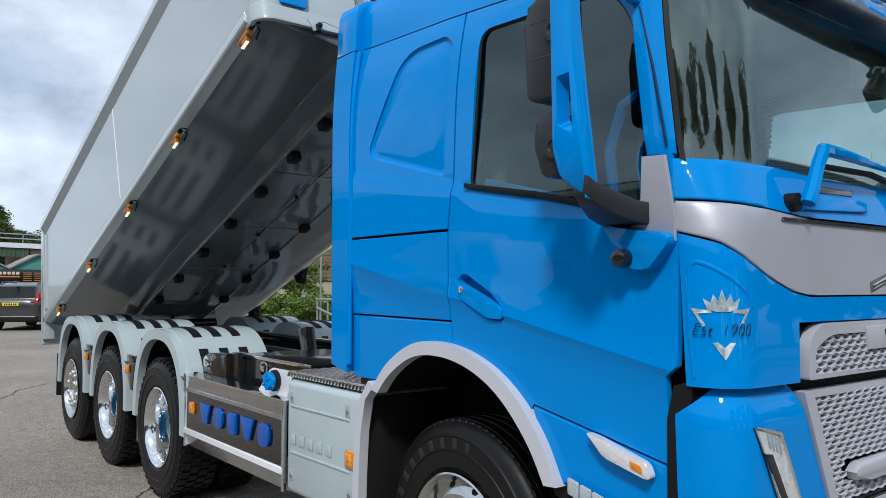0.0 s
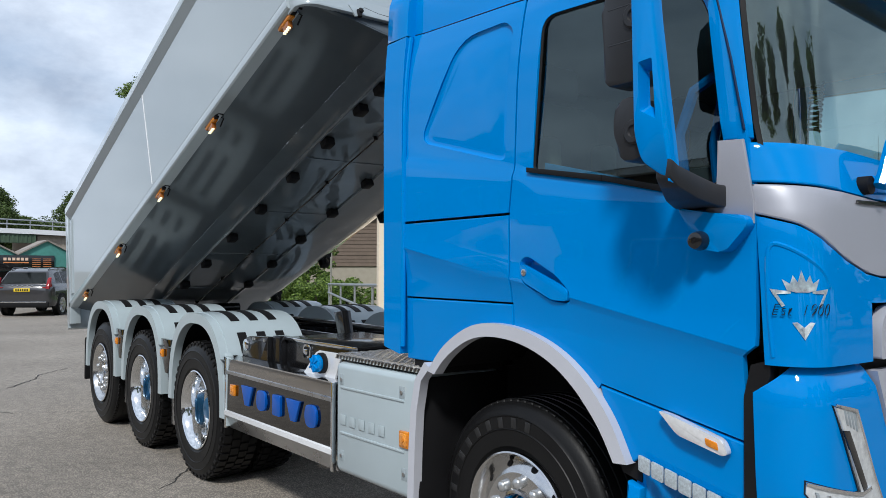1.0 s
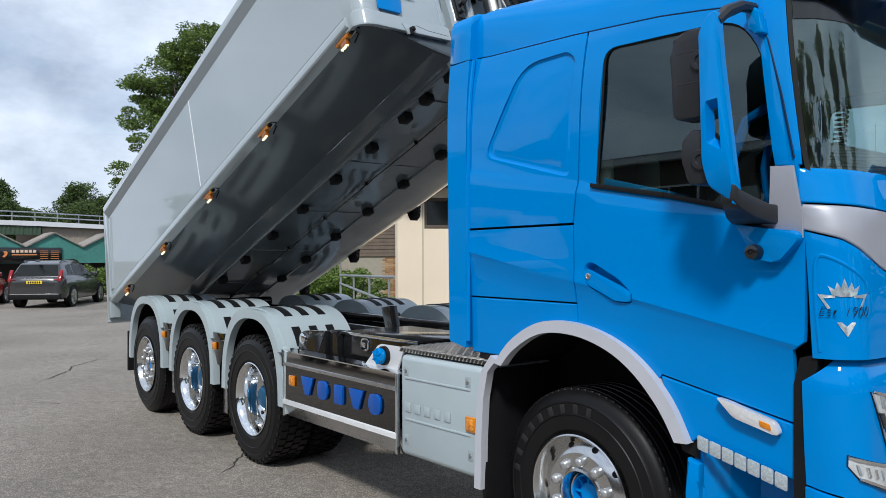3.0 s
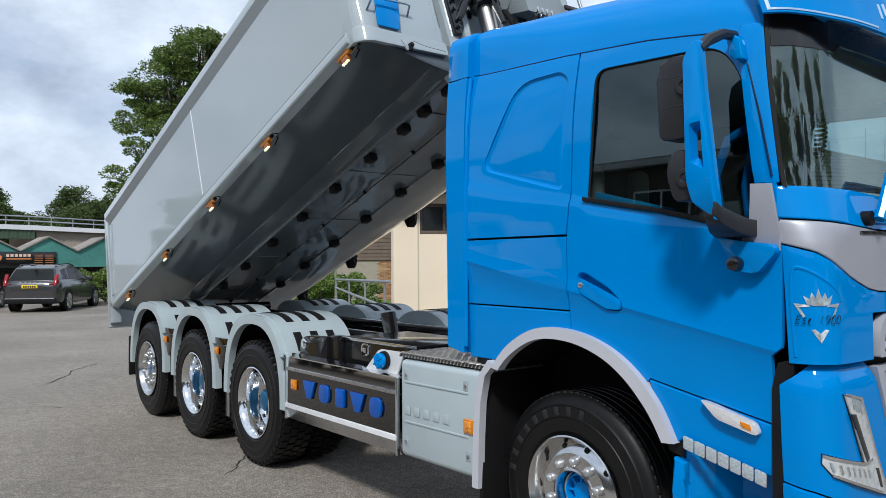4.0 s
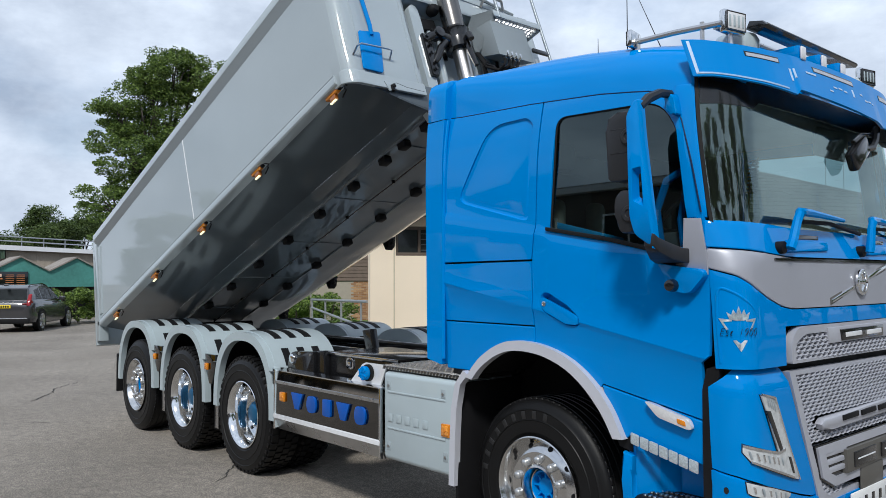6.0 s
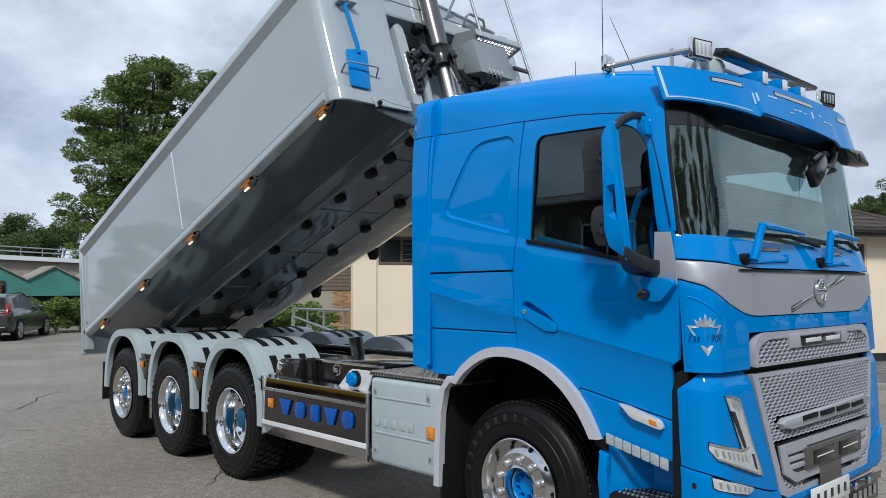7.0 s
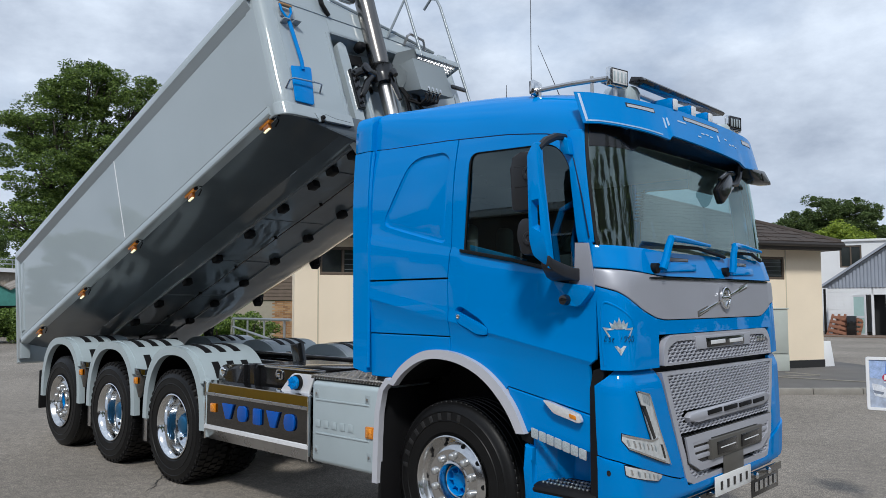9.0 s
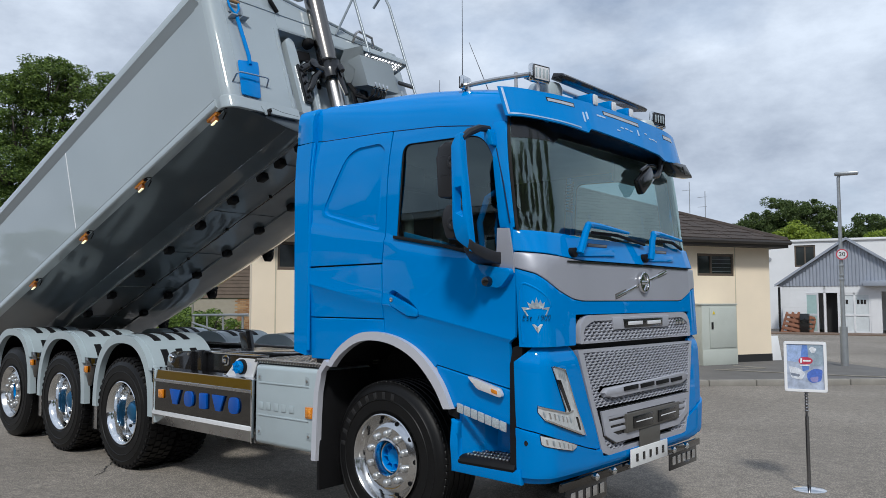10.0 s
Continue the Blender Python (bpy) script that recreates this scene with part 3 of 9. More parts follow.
# rear posts and tailgate
for s in (0, 1):
    def yy(v):
        return v if not s else 2.5 - v
    bm = B()
    prism(bm, [(-5.78, 1.12), (-5.86, 1.12), (-6.16, -0.26), (-6.06, -0.28), (-5.98, 0.0)], "y", yy(-0.02), yy(0.10), 0.008)
    bpart("rear_post", bm, BODY)
    bm = B()
    prism(bm, [(-5.70, 0.93), (-5.78, 0.93), (-5.97, 0.05), (-5.89, 0.05)], "y", yy(-0.010), yy(0.02), 0.006)
    bpart("rear_stiffener", bm, BODY)
bm = B()
prism(bm, [(-5.88, 1.10), (-5.94, 1.10), (-6.24, -0.30), (-6.18, -0.30)], "y", -0.015, 2.515, 0.01)
bpart("tailgate", bm, BODY, "grey tailgate hanging closed")
# underside
sec = [(0.02, -0.09), (0.10, -0.11), (0.56, -0.225), (0.80, -0.275), (1.20, -0.285), (1.30, -0.285), (1.70, -0.285), (1.94, -0.282), (2.22, -0.265), (2.36, -0.20), (2.48, -0.09)]
fine = []
for (ya, na), (yb, nb) in zip(sec, sec[1:]):
    k = max(1, int((yb - ya) / 0.06))
    fine += [(ya + (yb - ya) * j / k, na + (nb - na) * j / k) for j in range(k)]
sec = fine + [sec[-1]]
bm = B()
NU = 100
rows = []
for i in range(NU + 1):
    u = 0.16 - 6.18 * i / NU
    rows.append([bm.verts.new((u, y, n + (0.25 + 0.75 * min(1.0, max(0.0, (y - 0.55) / 0.3))) * (0.0060 * noise.noise(Vector((u * 1.8, y * 3.2, 0.3))) + 0.0022 * noise.noise(Vector((u * 5, y * 7, 2.3)))))) for y, n in sec])
cut = next(k for k, q in enumerate(sec) if q[0] > 0.60)
for a, b in zip(rows, rows[1:]):
    for k in range(cut, len(sec) - 1):
        bm.faces.new((a[k], a[k + 1], b[k + 1], b[k]))
bmesh.ops.delete(bm, geom=[v for v in bm.verts if not v.link_faces], context="VERTS")
bpart("floor_pan", bm, UNDER, "glossy steel floor pan, its shade put into the paint")
bm = B()
rows = [[bm.verts.new((0.16 - 6.18 * i / 40, y, n)) for y, n in sec[:cut + 1]] for i in range(41)]
for a, b in zip(rows, rows[1:]):
    for k in range(cut):
        bm.faces.new((a[k], a[k + 1], b[k + 1], b[k]))
bpart("floor_slope", bm, SLOPE, "duller sloping floor side, its shade put into the paint")
for y in (0.80, 1.66):
    bm = B()
    box(bm, -5.9, 0.12, y, y + 0.02, -0.302, -0.27, 0.004)
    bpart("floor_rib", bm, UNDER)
for y in (0.87, 1.63):
    for u in (-0.02, -0.35, -0.65, -1.18, -1.82, -2.50, -3.20, -3.93, -4.6):
        pb = B()
        box(pb, u - 0.05, u + 0.05, y - 0.045, y + 0.045, -0.35, -0.28, 0.012)
        bpart("rubber_pad", pb, BLACK)
for u in (-0.4, -1.5, -2.6, -3.7, -4.8):
    bm = B()
    box(bm, u - 0.004, u + 0.004, 0.84, 1.62, -0.290, -0.27)
    bpart("weld_seam", bm, UNDER)
bm = B()
tube(bm, [(0.1 - 0.3 * k, 1.25 + 0.006 * math.sin(k * 1.9), -0.305) for k in range(20)], 0.006, 8)
pipe = bpart("cable_pipe", bm, SATIN, "black cable conduit under the floor")
for k in range(7):
    bm = B()
    box(bm, -0.2 - 0.85 * k, -0.185 - 0.85 * k, 1.232, 1.268, -0.313, -0.28, 0.004)
    part("pipe_clip", bm, BLACK, pipe)
# side work lamps
for s in (0, 1):
    for u in (-0.10, -1.44, -2.71, -4.08, -5.46):
        def yy(v):
            return v if not s else 2.5 - v
        bm = B()
        box(bm, u - 0.09, u + 0.09, yy(0.008), yy(0.05), -0.124, -0.09, 0.010)
        lamp = bpart("marker_lamp", bm, AMBER if not s else BLACK, "amber marker lamp with a white LED cluster under it")
        bm = B()
        prism(bm, [(u - 0.042, -0.12), (u + 0.042, -0.12), (u + 0.034, -0.165), (u - 0.034, -0.165)], "y", yy(0.014), yy(0.05), 0.005)
        part("lamp_housing", bm, mat("amber_housing", (0.34, 0.11, 0.015), 0.3, 0.0, 0.3, 30, 90, 0.2, 0.6) if not s and u == -0.10 else (bpy.data.materials["amber_housing"] if not s else BLACK), lamp)
        if s:
            bm = B()
            prism(bm, [(u - 0.06, -0.15), (u + 0.05, -0.15), (u + 0.07, -0.20), (u + 0.03, -0.27), (u - 0.03, -0.29), (u - 0.05, -0.23)], "y", yy(0.05), yy(0.16), 0.01)
            tube(bm, [(u + 0.05, yy(0.10), -0.24), (u + 0.13, yy(0.14), -0.27), (u + 0.20, yy(0.2), -0.25)], 0.012, 6)
            part("lamp_bracket", bm, BLACK, lamp)
        else:
            for k in range(4):
                bm = B()
                lathe(bm, [(0.0, 0.012), (0.0075, 0.0125), (0.0075, 0.03), (0.0, 0.03)], 10, at=(u - 0.033 + 0.022 * k, 0, -0.172))
                part("led", bm, LED, lamp)
        bm = B()
        box(bm, u + 0.088, u + 0.125, yy(0.014), yy(0.045), -0.118, -0.088, 0.006)
        tube(bm, [(u + 0.11, yy(0.02), -0.10), (u + 0.15, yy(0.03), -0.10), (u + 0.165, yy(0.06), -0.115)], 0.006, 6)
        part("end_cap", bm, BLACK, lamp)
        bm = B()
        tube(bm, [(u + 0.02, yy(0.05), -0.10), (u + 0.09, yy(0.06), -0.09), (u + 0.115, yy(0.08), -0.12), (u + 0.06, yy(0.07), -0.16)], 0.006, 6)
        part("lamp_cable", bm, BLACK, lamp)
# front wall with rounded corners
def wall_top(y):
    return 1.26 - 0.17 * max(0.0, y - 0.75)


def wall_low(u, y):
    return -0.11 - 0.04 * max(0.0, min(1.0, (u - 0.05) / 0.13))


def wall_sheet(name, plan, lows, tops, thick, label="", parent=None, out=0.0):
    """A bent upright sheet by its plan and the heights of its two edges."""
    bm = B()
    layers = []
    for o in (out, out - thick):
        grid = []
        for i, (u, y) in enumerate(plan):
            a, b = Vector(plan[max(0, i - 1)]), Vector(plan[min(len(plan) - 1, i + 1)])
            d = (b - a).normalized()
            q = Vector((u, y)) + Vector((d.y, -d.x)) * o
            grid.append([bm.verts.new((q.x, q.y, lows[i] + (tops[i] - lows[i]) * j / 6)) for j in range(7)])
        layers.append(grid)
    close_sheet(bm, layers, 0.004)
    ob = part(name, bm, BODY, parent or body, label)
    return ob


RC = 0.105
corner = [(-0.02, 0.0)] + [(0.08 + RC * math.sin(radians(a)), RC - RC * math.cos(radians(a))) for a in range(0, 91, 9)]
near = corner + [(0.185, 0.3), (0.185, 0.52), (0.185, 0.75)]
far = [(u, 2.5 - y) for u, y in reversed(corner)]
far = [(0.185, 1.78)] + far
wall_sheet("front_wall", near, [wall_low(*p) for p in near], [wall_top(p[1]) for p in near], 0.03, "grey front wall with rounded corners")
wall_sheet("front_wall_panel", far, [wall_low(*p) for p in far], [wall_top(p[1]) for p in far], 0.03)
mid = [(0.185, 0.752), (0.185, 1.2), (0.185, 1.778)]
wall_sheet("front_wall_panel", mid, [0.85] * 3, [wall_top(p[1]) for p in mid], 0.03)
# lip round the bottom edge, plate above the fold, weld lines
lipp = [p for p in near if p[0] > 0.0]
wall_sheet("bottom_lip", lipp, [wall_low(*p) - 0.012 for p in lipp], [-0.022 - 0.03 * min(1.0, p[1] / 0.12) for p in lipp], 0.012, out=0.012)
up = [(0.185, 0.16), (0.185, 0.7), (0.185, 1.3), (0.185, 1.9)]
wall_sheet("upper_plate", up, [1.035, 1.03, 1.025, 1.0], [wall_top(p[1]) - 0.01 for p in up], 0.012, out=0.008)
bm = B()
tube(bm, [(0.10, 0.006, -0.06), (0.10, 0.006, 1.15)], 0.005, 5)
tube(bm, [(0.186, 0.16, -0.08), (0.186, 0.16, 1.15)], 0.004, 5)
tube(bm, [(0.187, 0.70, -0.08), (0.187, 0.70, 0.84)], 0.004, 5)
bpart("weld_line", bm, BODY)
# recess for the ram
bm = B()
box(bm, 0.0, 0.02, 0.70, 1.85, -0.14, 0.95)
bpart("recess_back", bm, BODY)
for y0, y1 in ((0.735, 0.75), (1.78, 1.80)):
    bm = B()
    box(bm, 0.02, 0.185, y0, y1, -0.13, 0.86)
    bpart("recess_side", bm, BODY)
bm = B()
box(bm, 0.02, 0.185, 0.75, 1.78, 0.85, 0.87)
bpart("recess_top", bm, BODY)
bm = B()
box(bm, 0.02, 0.10, 0.755, 0.83, 0.70, 0.848)
bpart("recess_shadow_plate", bm, BLACK)
for y in (0.845, 1.60):
    bm = B()
    prism(bm, rounded([(y, -0.16), (y, 0.80), (y + 0.10, 0.83), (y + 0.115, 0.68), (y + 0.115, -0.16)], [0.0, 0.05, 0.05, 0.04, 0.0], 4), "x", 0.02, 0.15, 0.012)
    bpart("ram_box_rib", bm, BODY)
for y in (1.05, 1.45):
    bm = B()
    prism(bm, [(0.02, -0.16), (0.13, -0.16), (0.15, 0.30), (0.09, 0.74), (0.02, 0.78)], "y", y, y + 0.07, 0.015)
    bpart("ram_box_rib", bm, BODY)
bm = B()
prism(bm, [(0.72, -0.12), (0.74, -0.20), (0.84, -0.40), (1.66, -0.40), (1.80, -0.20), (1.80, -0.12)], "x", 0.06, 0.15, 0.006)
bpart("front_flange", bm, BODY)
bm = B()
prism(bm, [(0.03, -0.10), (0.10, -0.117), (0.56, -0.236), (0.80, -0.29), (1.70, -0.295), (2.22, -0.275), (2.36, -0.21), (2.48, -0.10), (2.48, -0.04), (0.03, -0.04)], "x", 0.13, 0.158, 0.003)
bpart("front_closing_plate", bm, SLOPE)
# black bracket holding the ram
bm = B()
prism(bm, [(0.90, 0.50), (0.97, 0.48), (0.985, 0.30), (0.97, 0.08), (0.90, 0.08)], "x", 0.10, 0.19, 0.012)
tube(bm, [(0.17, 0.92, 0.43), (0.19, 0.99, 0.48), (0.21, 1.07, 0.50), (0.22, 1.16, 0.46)], [0.035, 0.042, 0.046, 0.05], 12)
tube(bm, [(0.16, 0.95, 0.20), (0.19, 1.0, 0.27), (0.21, 1.05, 0.36), (0.22, 1.12, 0.43)], [0.03, 0.034, 0.036, 0.034], 12)
lathe(bm, [(0.0, 0.15), (0.05, 0.16), (0.055, 0.20), (0.05, 0.26), (0.0, 0.265)], 16, "x", at=(0, 1.05, 0.505))
br = bpart("ram_bracket", bm, SATIN, "black cast bracket beside the ram")
bm = B()
prism(bm, [(0.96, 0.72), (1.16, 0.74), (1.16, 0.64), (0.98, 0.60)], "x", 0.05, 0.12, 0.01)
part("bracket_plate", bm, BLACK, br)
bm = B()
lathe(bm, [(0.0, 0.10), (0.04, 0.11), (0.055, 0.15), (0.05, 0.19), (0.03, 0.215), (0.0, 0.22)], 20, "x", at=(0, 1.13, 0.81))
part("rubber_buffer", bm, BLACK, br)
for k, (y, n) in enumerate(((0.92, 0.46), (0.94, 0.38), (0.93, 0.29), (0.95, 0.2), (0.93, 0.13), (1.0, 0.53))):
    bm = B()
    lathe(bm, [(0.016, 0.20), (0.016, 0.222), (0.0, 0.224)], 6, "x", at=(0, y, n))
    part("bolt_head", bm, BLACK if k % 2 else SATIN, br)
# wiring along the flange
bm = B()
tube(bm, [(0.194, 0.40, -0.12), (0.194, 0.45, -0.10), (0.194, 0.55, -0.122), (0.194, 0.73, -0.13)], 0.004, 6)
tube(bm, [(0.194, 0.40, -0.115), (0.194, 0.5, -0.112), (0.194, 0.6, -0.105), (0.194, 0.74, -0.125)], 0.003, 6)
box(bm, 0.19, 0.215, 0.375, 0.405, -0.19, -0.135, 0.006)
lathe(bm, [(0.018, 0.19), (0.018, 0.22), (0.01, 0.226), (0.0, 0.226)], 14, "x", at=(0, 0.40, -0.145))
bpart("lock_fitting", bm, BLACK)
bm = B()
prism(bm, [(0.32, -0.11), (0.39, -0.11), (0.39, -0.18), (0.355, -0.19), (0.345, -0.15)], "x", 0.192, 0.202, 0.003)
bpart("lock_plate", bm, BODY)
# valve box, step and ladder at the front wall
bm = B()
prism(bm, [(0.186, 0.40), (0.40, 0.295), (0.40, 0.655), (0.186, 0.70)], "y", 1.57, 2.03, 0.004)
DULL = mat("dull_grey_paint", (0.25, 0.285, 0.305), 0.6, 0.0, 0.06, 2, 200, 0.0, 0.0, 0.2)
hyd = bpart("valve_box", bm, DULL, "grey valve box with hose fittings below")
bm = B()
v = [bm.verts.new(c) for c in ((0.41, 1.63, 0.775), (0.41, 1.655, 0.69), (0.19, 1.545, 0.42), (0.19, 1.50, 0.44), (0.19, 1.47, 0.66), (0.19, 1.60, 0.86))]
bm.faces.new(v)
bmesh.ops.solidify(bm, geom=bm.faces[:], thickness=0.008)
part("cover_plate", bm, DULL, hyd)
for k in range(4):
    bm = B()
    y = 1.66 + 0.055 * k
    tube(bm, [(0.345, y, 0.34), (0.385, y, 0.27)], 0.011, 10)
    tube(bm, [(0.375, y, 0.285), (0.42, y, 0.30), (0.425, y, 0.33)], 0.009, 8)
    part("hose_fitting", bm, CHROME, hyd)
    bm = B()
    tube(bm, [(0.38, y, 0.28), (0.36, y - 0.02, 0.22), (0.30, 1.62 + 0.03 * k, 0.20), (0.22, 1.56 + 0.02 * k, 0.27), (0.2, 1.50 + 0.01 * k, 0.42)], 0.014, 8)
    part("hose", bm, BLACK, hyd)
bm = B()
box(bm, 0.18, 0.215, 1.53, 1.57, -0.1, 0.34, 0.006)
tube(bm, [(0.22, 1.55, 0.30), (0.25, 1.62, 0.27), (0.24, 1.70, 0.18), (0.22, 1.75, 0.1)], 0.018, 8)
part("pipe_clamp", bm, SATIN, hyd)
bm = B()
for a, c in (((0.42, 0.43), (1.62, 2.27)), ((0.22, 0.23), (1.62, 2.27)), ((0.22, 0.43), (2.25, 2.27))):
    box(bm, a[0], a[1], c[0], c[1], 0.70, 0.76, 0.002)
shelf = bpart("step_shelf", bm, BODY, "galvanised open mesh step with a grey frame")
for k in range(4):
    bm = B()
    box(bm, 0.255 + 0.043 * k, 0.262 + 0.043 * k, 1.66, 2.25, 0.715, 0.745)
    part("slat", bm, STEEL, shelf)
for k in range(12):
    bm = B()
    box(bm, 0.23, 0.42, 1.68 + 0.048 * k, 1.688 + 0.048 * k, 0.718, 0.74)
    part("slat", bm, STEEL, shelf)
for y, hh in ((1.70, 1.62), (2.26, 1.60)):
    bm = B()
    tube(bm, [(0.42, y, 0.70 if y < 2 else 0.02), (0.42, y, 1.2), (0.42, y, hh - 0.12), (0.40, y, hh), (0.33, y, hh + 0.05), (0.2, y, hh)], 0.015, 10)
    bpart("ladder_stile", bm, RAIL, "grey tubular ladder stile")
bm = B()
tube(bm, [(0.42, 1.70, 1.40), (0.19, 1.53, 1.02)], 0.013, 8)
bpart("ladder_brace", bm, RAIL)
bm = B()
tube(bm, [(0.42, 2.02, 0.02), (0.42, 2.04, 0.32)], 0.014, 8)
bpart("ladder_stile", bm, RAIL)
for n in (0.12, 0.40):
    bm = B()
    box(bm, 0.405, 0.435, 2.03, 2.25, n, n + 0.045, 0.012)
    bpart("ladder_rung", bm, SATIN)
bm = B()
tube(bm, [(0.24, 0.70, 1.50), (0.24, 0.68, 1.30), (0.23, 0.70, 1.12), (0.20, 0.78, 1.04)], 0.022, 8)
bpart("hose", bm, BLACK)
bm = B()
lathe(bm, [(0.0, -0.09), (0.05, -0.09), (0.06, -0.05), (0.06, 0.05), (0.045, 0.09), (0.0, 0.09)], 18, "y", at=(0.22, 1.06, 1.34))
bpart("hydraulic_coupling", bm, STEEL)
bm = B()
tube(bm, [(0.19, 1.76, 1.0), (0.26, 1.77, 1.07), (0.28, 1.80, 1.09), (0.28, 1.98, 1.06), (0.24, 2.02, 1.02), (0.19, 2.03, 0.96)], 0.014, 8)
bpart("grab_handle", bm, STEEL)
bm = B()
tube(bm, [(0.20, 0.85, 1.255), (0.20, 1.4, 1.16), (0.20, 2.2, 1.02)], 0.016, 6)
bpart("top_edge_bar", bm, BODY)

# telescopic ram
RAM0, RAM1 = Vector((-0.97, 1.27, 1.0)), Vector((-2.37, 1.27, 5.2))
ax_ram = (RAM1 - RAM0).normalized()
RM = Matrix.Translation(RAM0) @ ax_ram.to_track_quat("Z", "Y").to_matrix().to_4x4()
bm = B()
lathe(bm, [(0.0, 0), (0.072, 0), (0.072, 3.2), (0.0, 3.2)], 28, "z", m=RM)
ram = part("tipping_ram", bm, mat("satin_chrome", (0.52, 0.50, 0.47), 0.3, 1.0, 0.05, 5, 60), truck, "chromed telescopic tipping ram")
bm = B()
lathe(bm, [(0.0, 2.95), (0.092, 2.96), (0.098, 3.0), (0.098, 4.4), (0.0, 4.4)], 28, "z", m=RM)
part("outer_tube", bm, mat("dark_chrome", (0.2, 0.19, 0.18), 0.24, 1.0), ram, "dark polished outer ram tube")
bm = B()
lathe(bm, [(0.10, 2.92), (0.125, 2.93), (0.13, 2.98), (0.13, 3.02), (0.11, 3.03), (0.115, 3.1), (0.125, 3.12), (0.10, 3.15)], 28, "z", m=RM)
for sy in (-1, 1):
    tube(bm, [RM @ Vector((0.0, sy * 0.11, 2.99)), RM @ Vector((0.02, sy * 0.17, 2.99)), RM @ Vector((0.02, sy * 0.185, 2.94))], [0.03, 0.034, 0.026], 10)
tube(bm, [RM @ Vector((0.0, 0.10, 2.99)), RM @ Vector((0.0, 0.12, 2.86)), RM @ Vector((0.0, 0.15, 2.7))], [0.03, 0.028, 0.02], 8)
part("ram_collar", bm, SATIN, ram, "black cast collar with brackets")

# shovel hung on the front wall
SH = Matrix.Translation((0.196, 0.235, -0.03))
shovel = thing("shovel", TIP @ SH, "blue steel shovel hung on the front wall", "shovel")
bm = B()
prism(bm, [(-0.095, 0.015), (-0.085, 0.0), (0.085, -0.005), (0.10, 0.01), (0.16, 0.375), (0.15, 0.39), (0.08, 0.38), (0.0, 0.365), (-0.05, 0.36), (-0.06, 0.345)], "x", 0.0, 0.014, 0.004)
part("blade", bm, BLUE, shovel)
bm = B()
tube(bm, [(0.015, 0.06, 0.34), (0.03, 0.055, 0.42), (0.035, 0.02, 0.78), (0.035, 0.01, 0.86)], 0.018, 10)
tube(bm, [(0.035, 0.01, 0.84), (0.035, -0.04, 0.92), (0.035, -0.045, 0.99)], 0.011, 8)
tube(bm, [(0.035, 0.01, 0.84), (0.035, 0.06, 0.92), (0.035, 0.065, 0.99)], 0.011, 8)
part("shaft", bm, BLUE, shovel)
bm = B()
tube(bm, [(0.035, -0.05, 0.99), (0.035, 0.075, 0.99)], 0.016, 10)
part("grip", bm, mat("wood_grip", (0.35, 0.2, 0.09), 0.6, 0, 0.2), shovel, "wooden grip")
bm = B()
tube(bm, [(-0.01, -0.15, 0.125), (0.05, -0.14, 0.17), (0.055, -0.10, 0.195), (0.055, 0.16, 0.205), (0.055, 0.20, 0.20), (-0.01, 0.21, 0.15)], 0.008, 8)
bpart("shovel_hoop", bm, STEEL).matrix_basis = SH
bm = B()
box(bm, 0.19, 0.20, 0.20, 0.36, 0.86, 0.96, 0.004)
box(bm, 0.19, 0.26, 0.18, 0.25, 0.785, 0.80, 0.004)
box(bm, 0.19, 0.26, 0.30, 0.37, 0.80, 0.815, 0.004)
bpart("shovel_hook", bm, RAIL)

# ---- cab ----
CABW = 2.42


def tumble(z):
    return 0.05 * max(0.0, (z - 2.35) / 0.45) ** 2 + 0.02 * max(0.0, (1.0 - z) / 0.4)


def roof_side(x):
    """Height of the crease between side and roof."""
    return float(np.interp(x, [-0.85, -0.6, 0.05, 0.55, 0.85, 1.0, 1.1], [2.84, 2.81, 2.785, 2.75, 2.71, 2.655, 2.60]))


def front_x(z):
    return float(np.interp(z, [0.55, 0.62, 0.8, 1.31, 1.62, 1.86, 2.02, 2.72, 2.9], [1.385, 1.415, 1.42, 1.405, 1.39, 1.375, 1.33, 1.25, 1.22]))


def fp(q, z, off=0.0):
    """The cab's front: q runs in metres round the right corner (-0.25..0), across the face, and round the left corner."""
    k = min(1.0, max(0.0, (z - 1.80) / 0.25))
    rx, ry = 0.15 + 0.06 * k, 0.13 + 0.17 * k
    rl = 0.32
    xf, q1 = front_x(z), CABW - 0.13 - rl
    bow = 0.03
    t0 = tumble(z)
    if q < 0:
        a = radians(90 * max(0.0, q + 0.25) / 0.25)
        p = Vector((xf - bow - rx + rx * math.sin(a) + min(0.0, q + 0.25), ry - ry * math.cos(a), z))
        n = Vector((math.sin(a) / rx, -math.cos(a) / ry, 0)).normalized()
    elif q <= q1:
        y = ry + q * (CABW - ry - rl) / q1
        c = (y - 1.21) / 1.1
        p = Vector((xf - bow * c * c, y, z))
        n = Vector((1, 0.05 * c, 0)).normalized()
    else:
        a = radians(90 * (1 - (q - q1) / 0.25))
        rx2 = rx + 0.06
        p = Vector((xf - bow - rx2 + rx2 * math.sin(a), CABW - rl + rl * math.cos(a), z))
        n = Vector((math.sin(a) / rx2, math.cos(a) / rl, 0)).normalized()
    p.y += t0 if p.y < 1.2 else -t0
    return p + n * off


Q1 = CABW - 0.13 - 0.32


def qy(y):
    """q on the face for a distance y from the right side, below the windscreen."""
    return (y - 0.13) * Q1 / (CABW - 0.13 - 0.32)


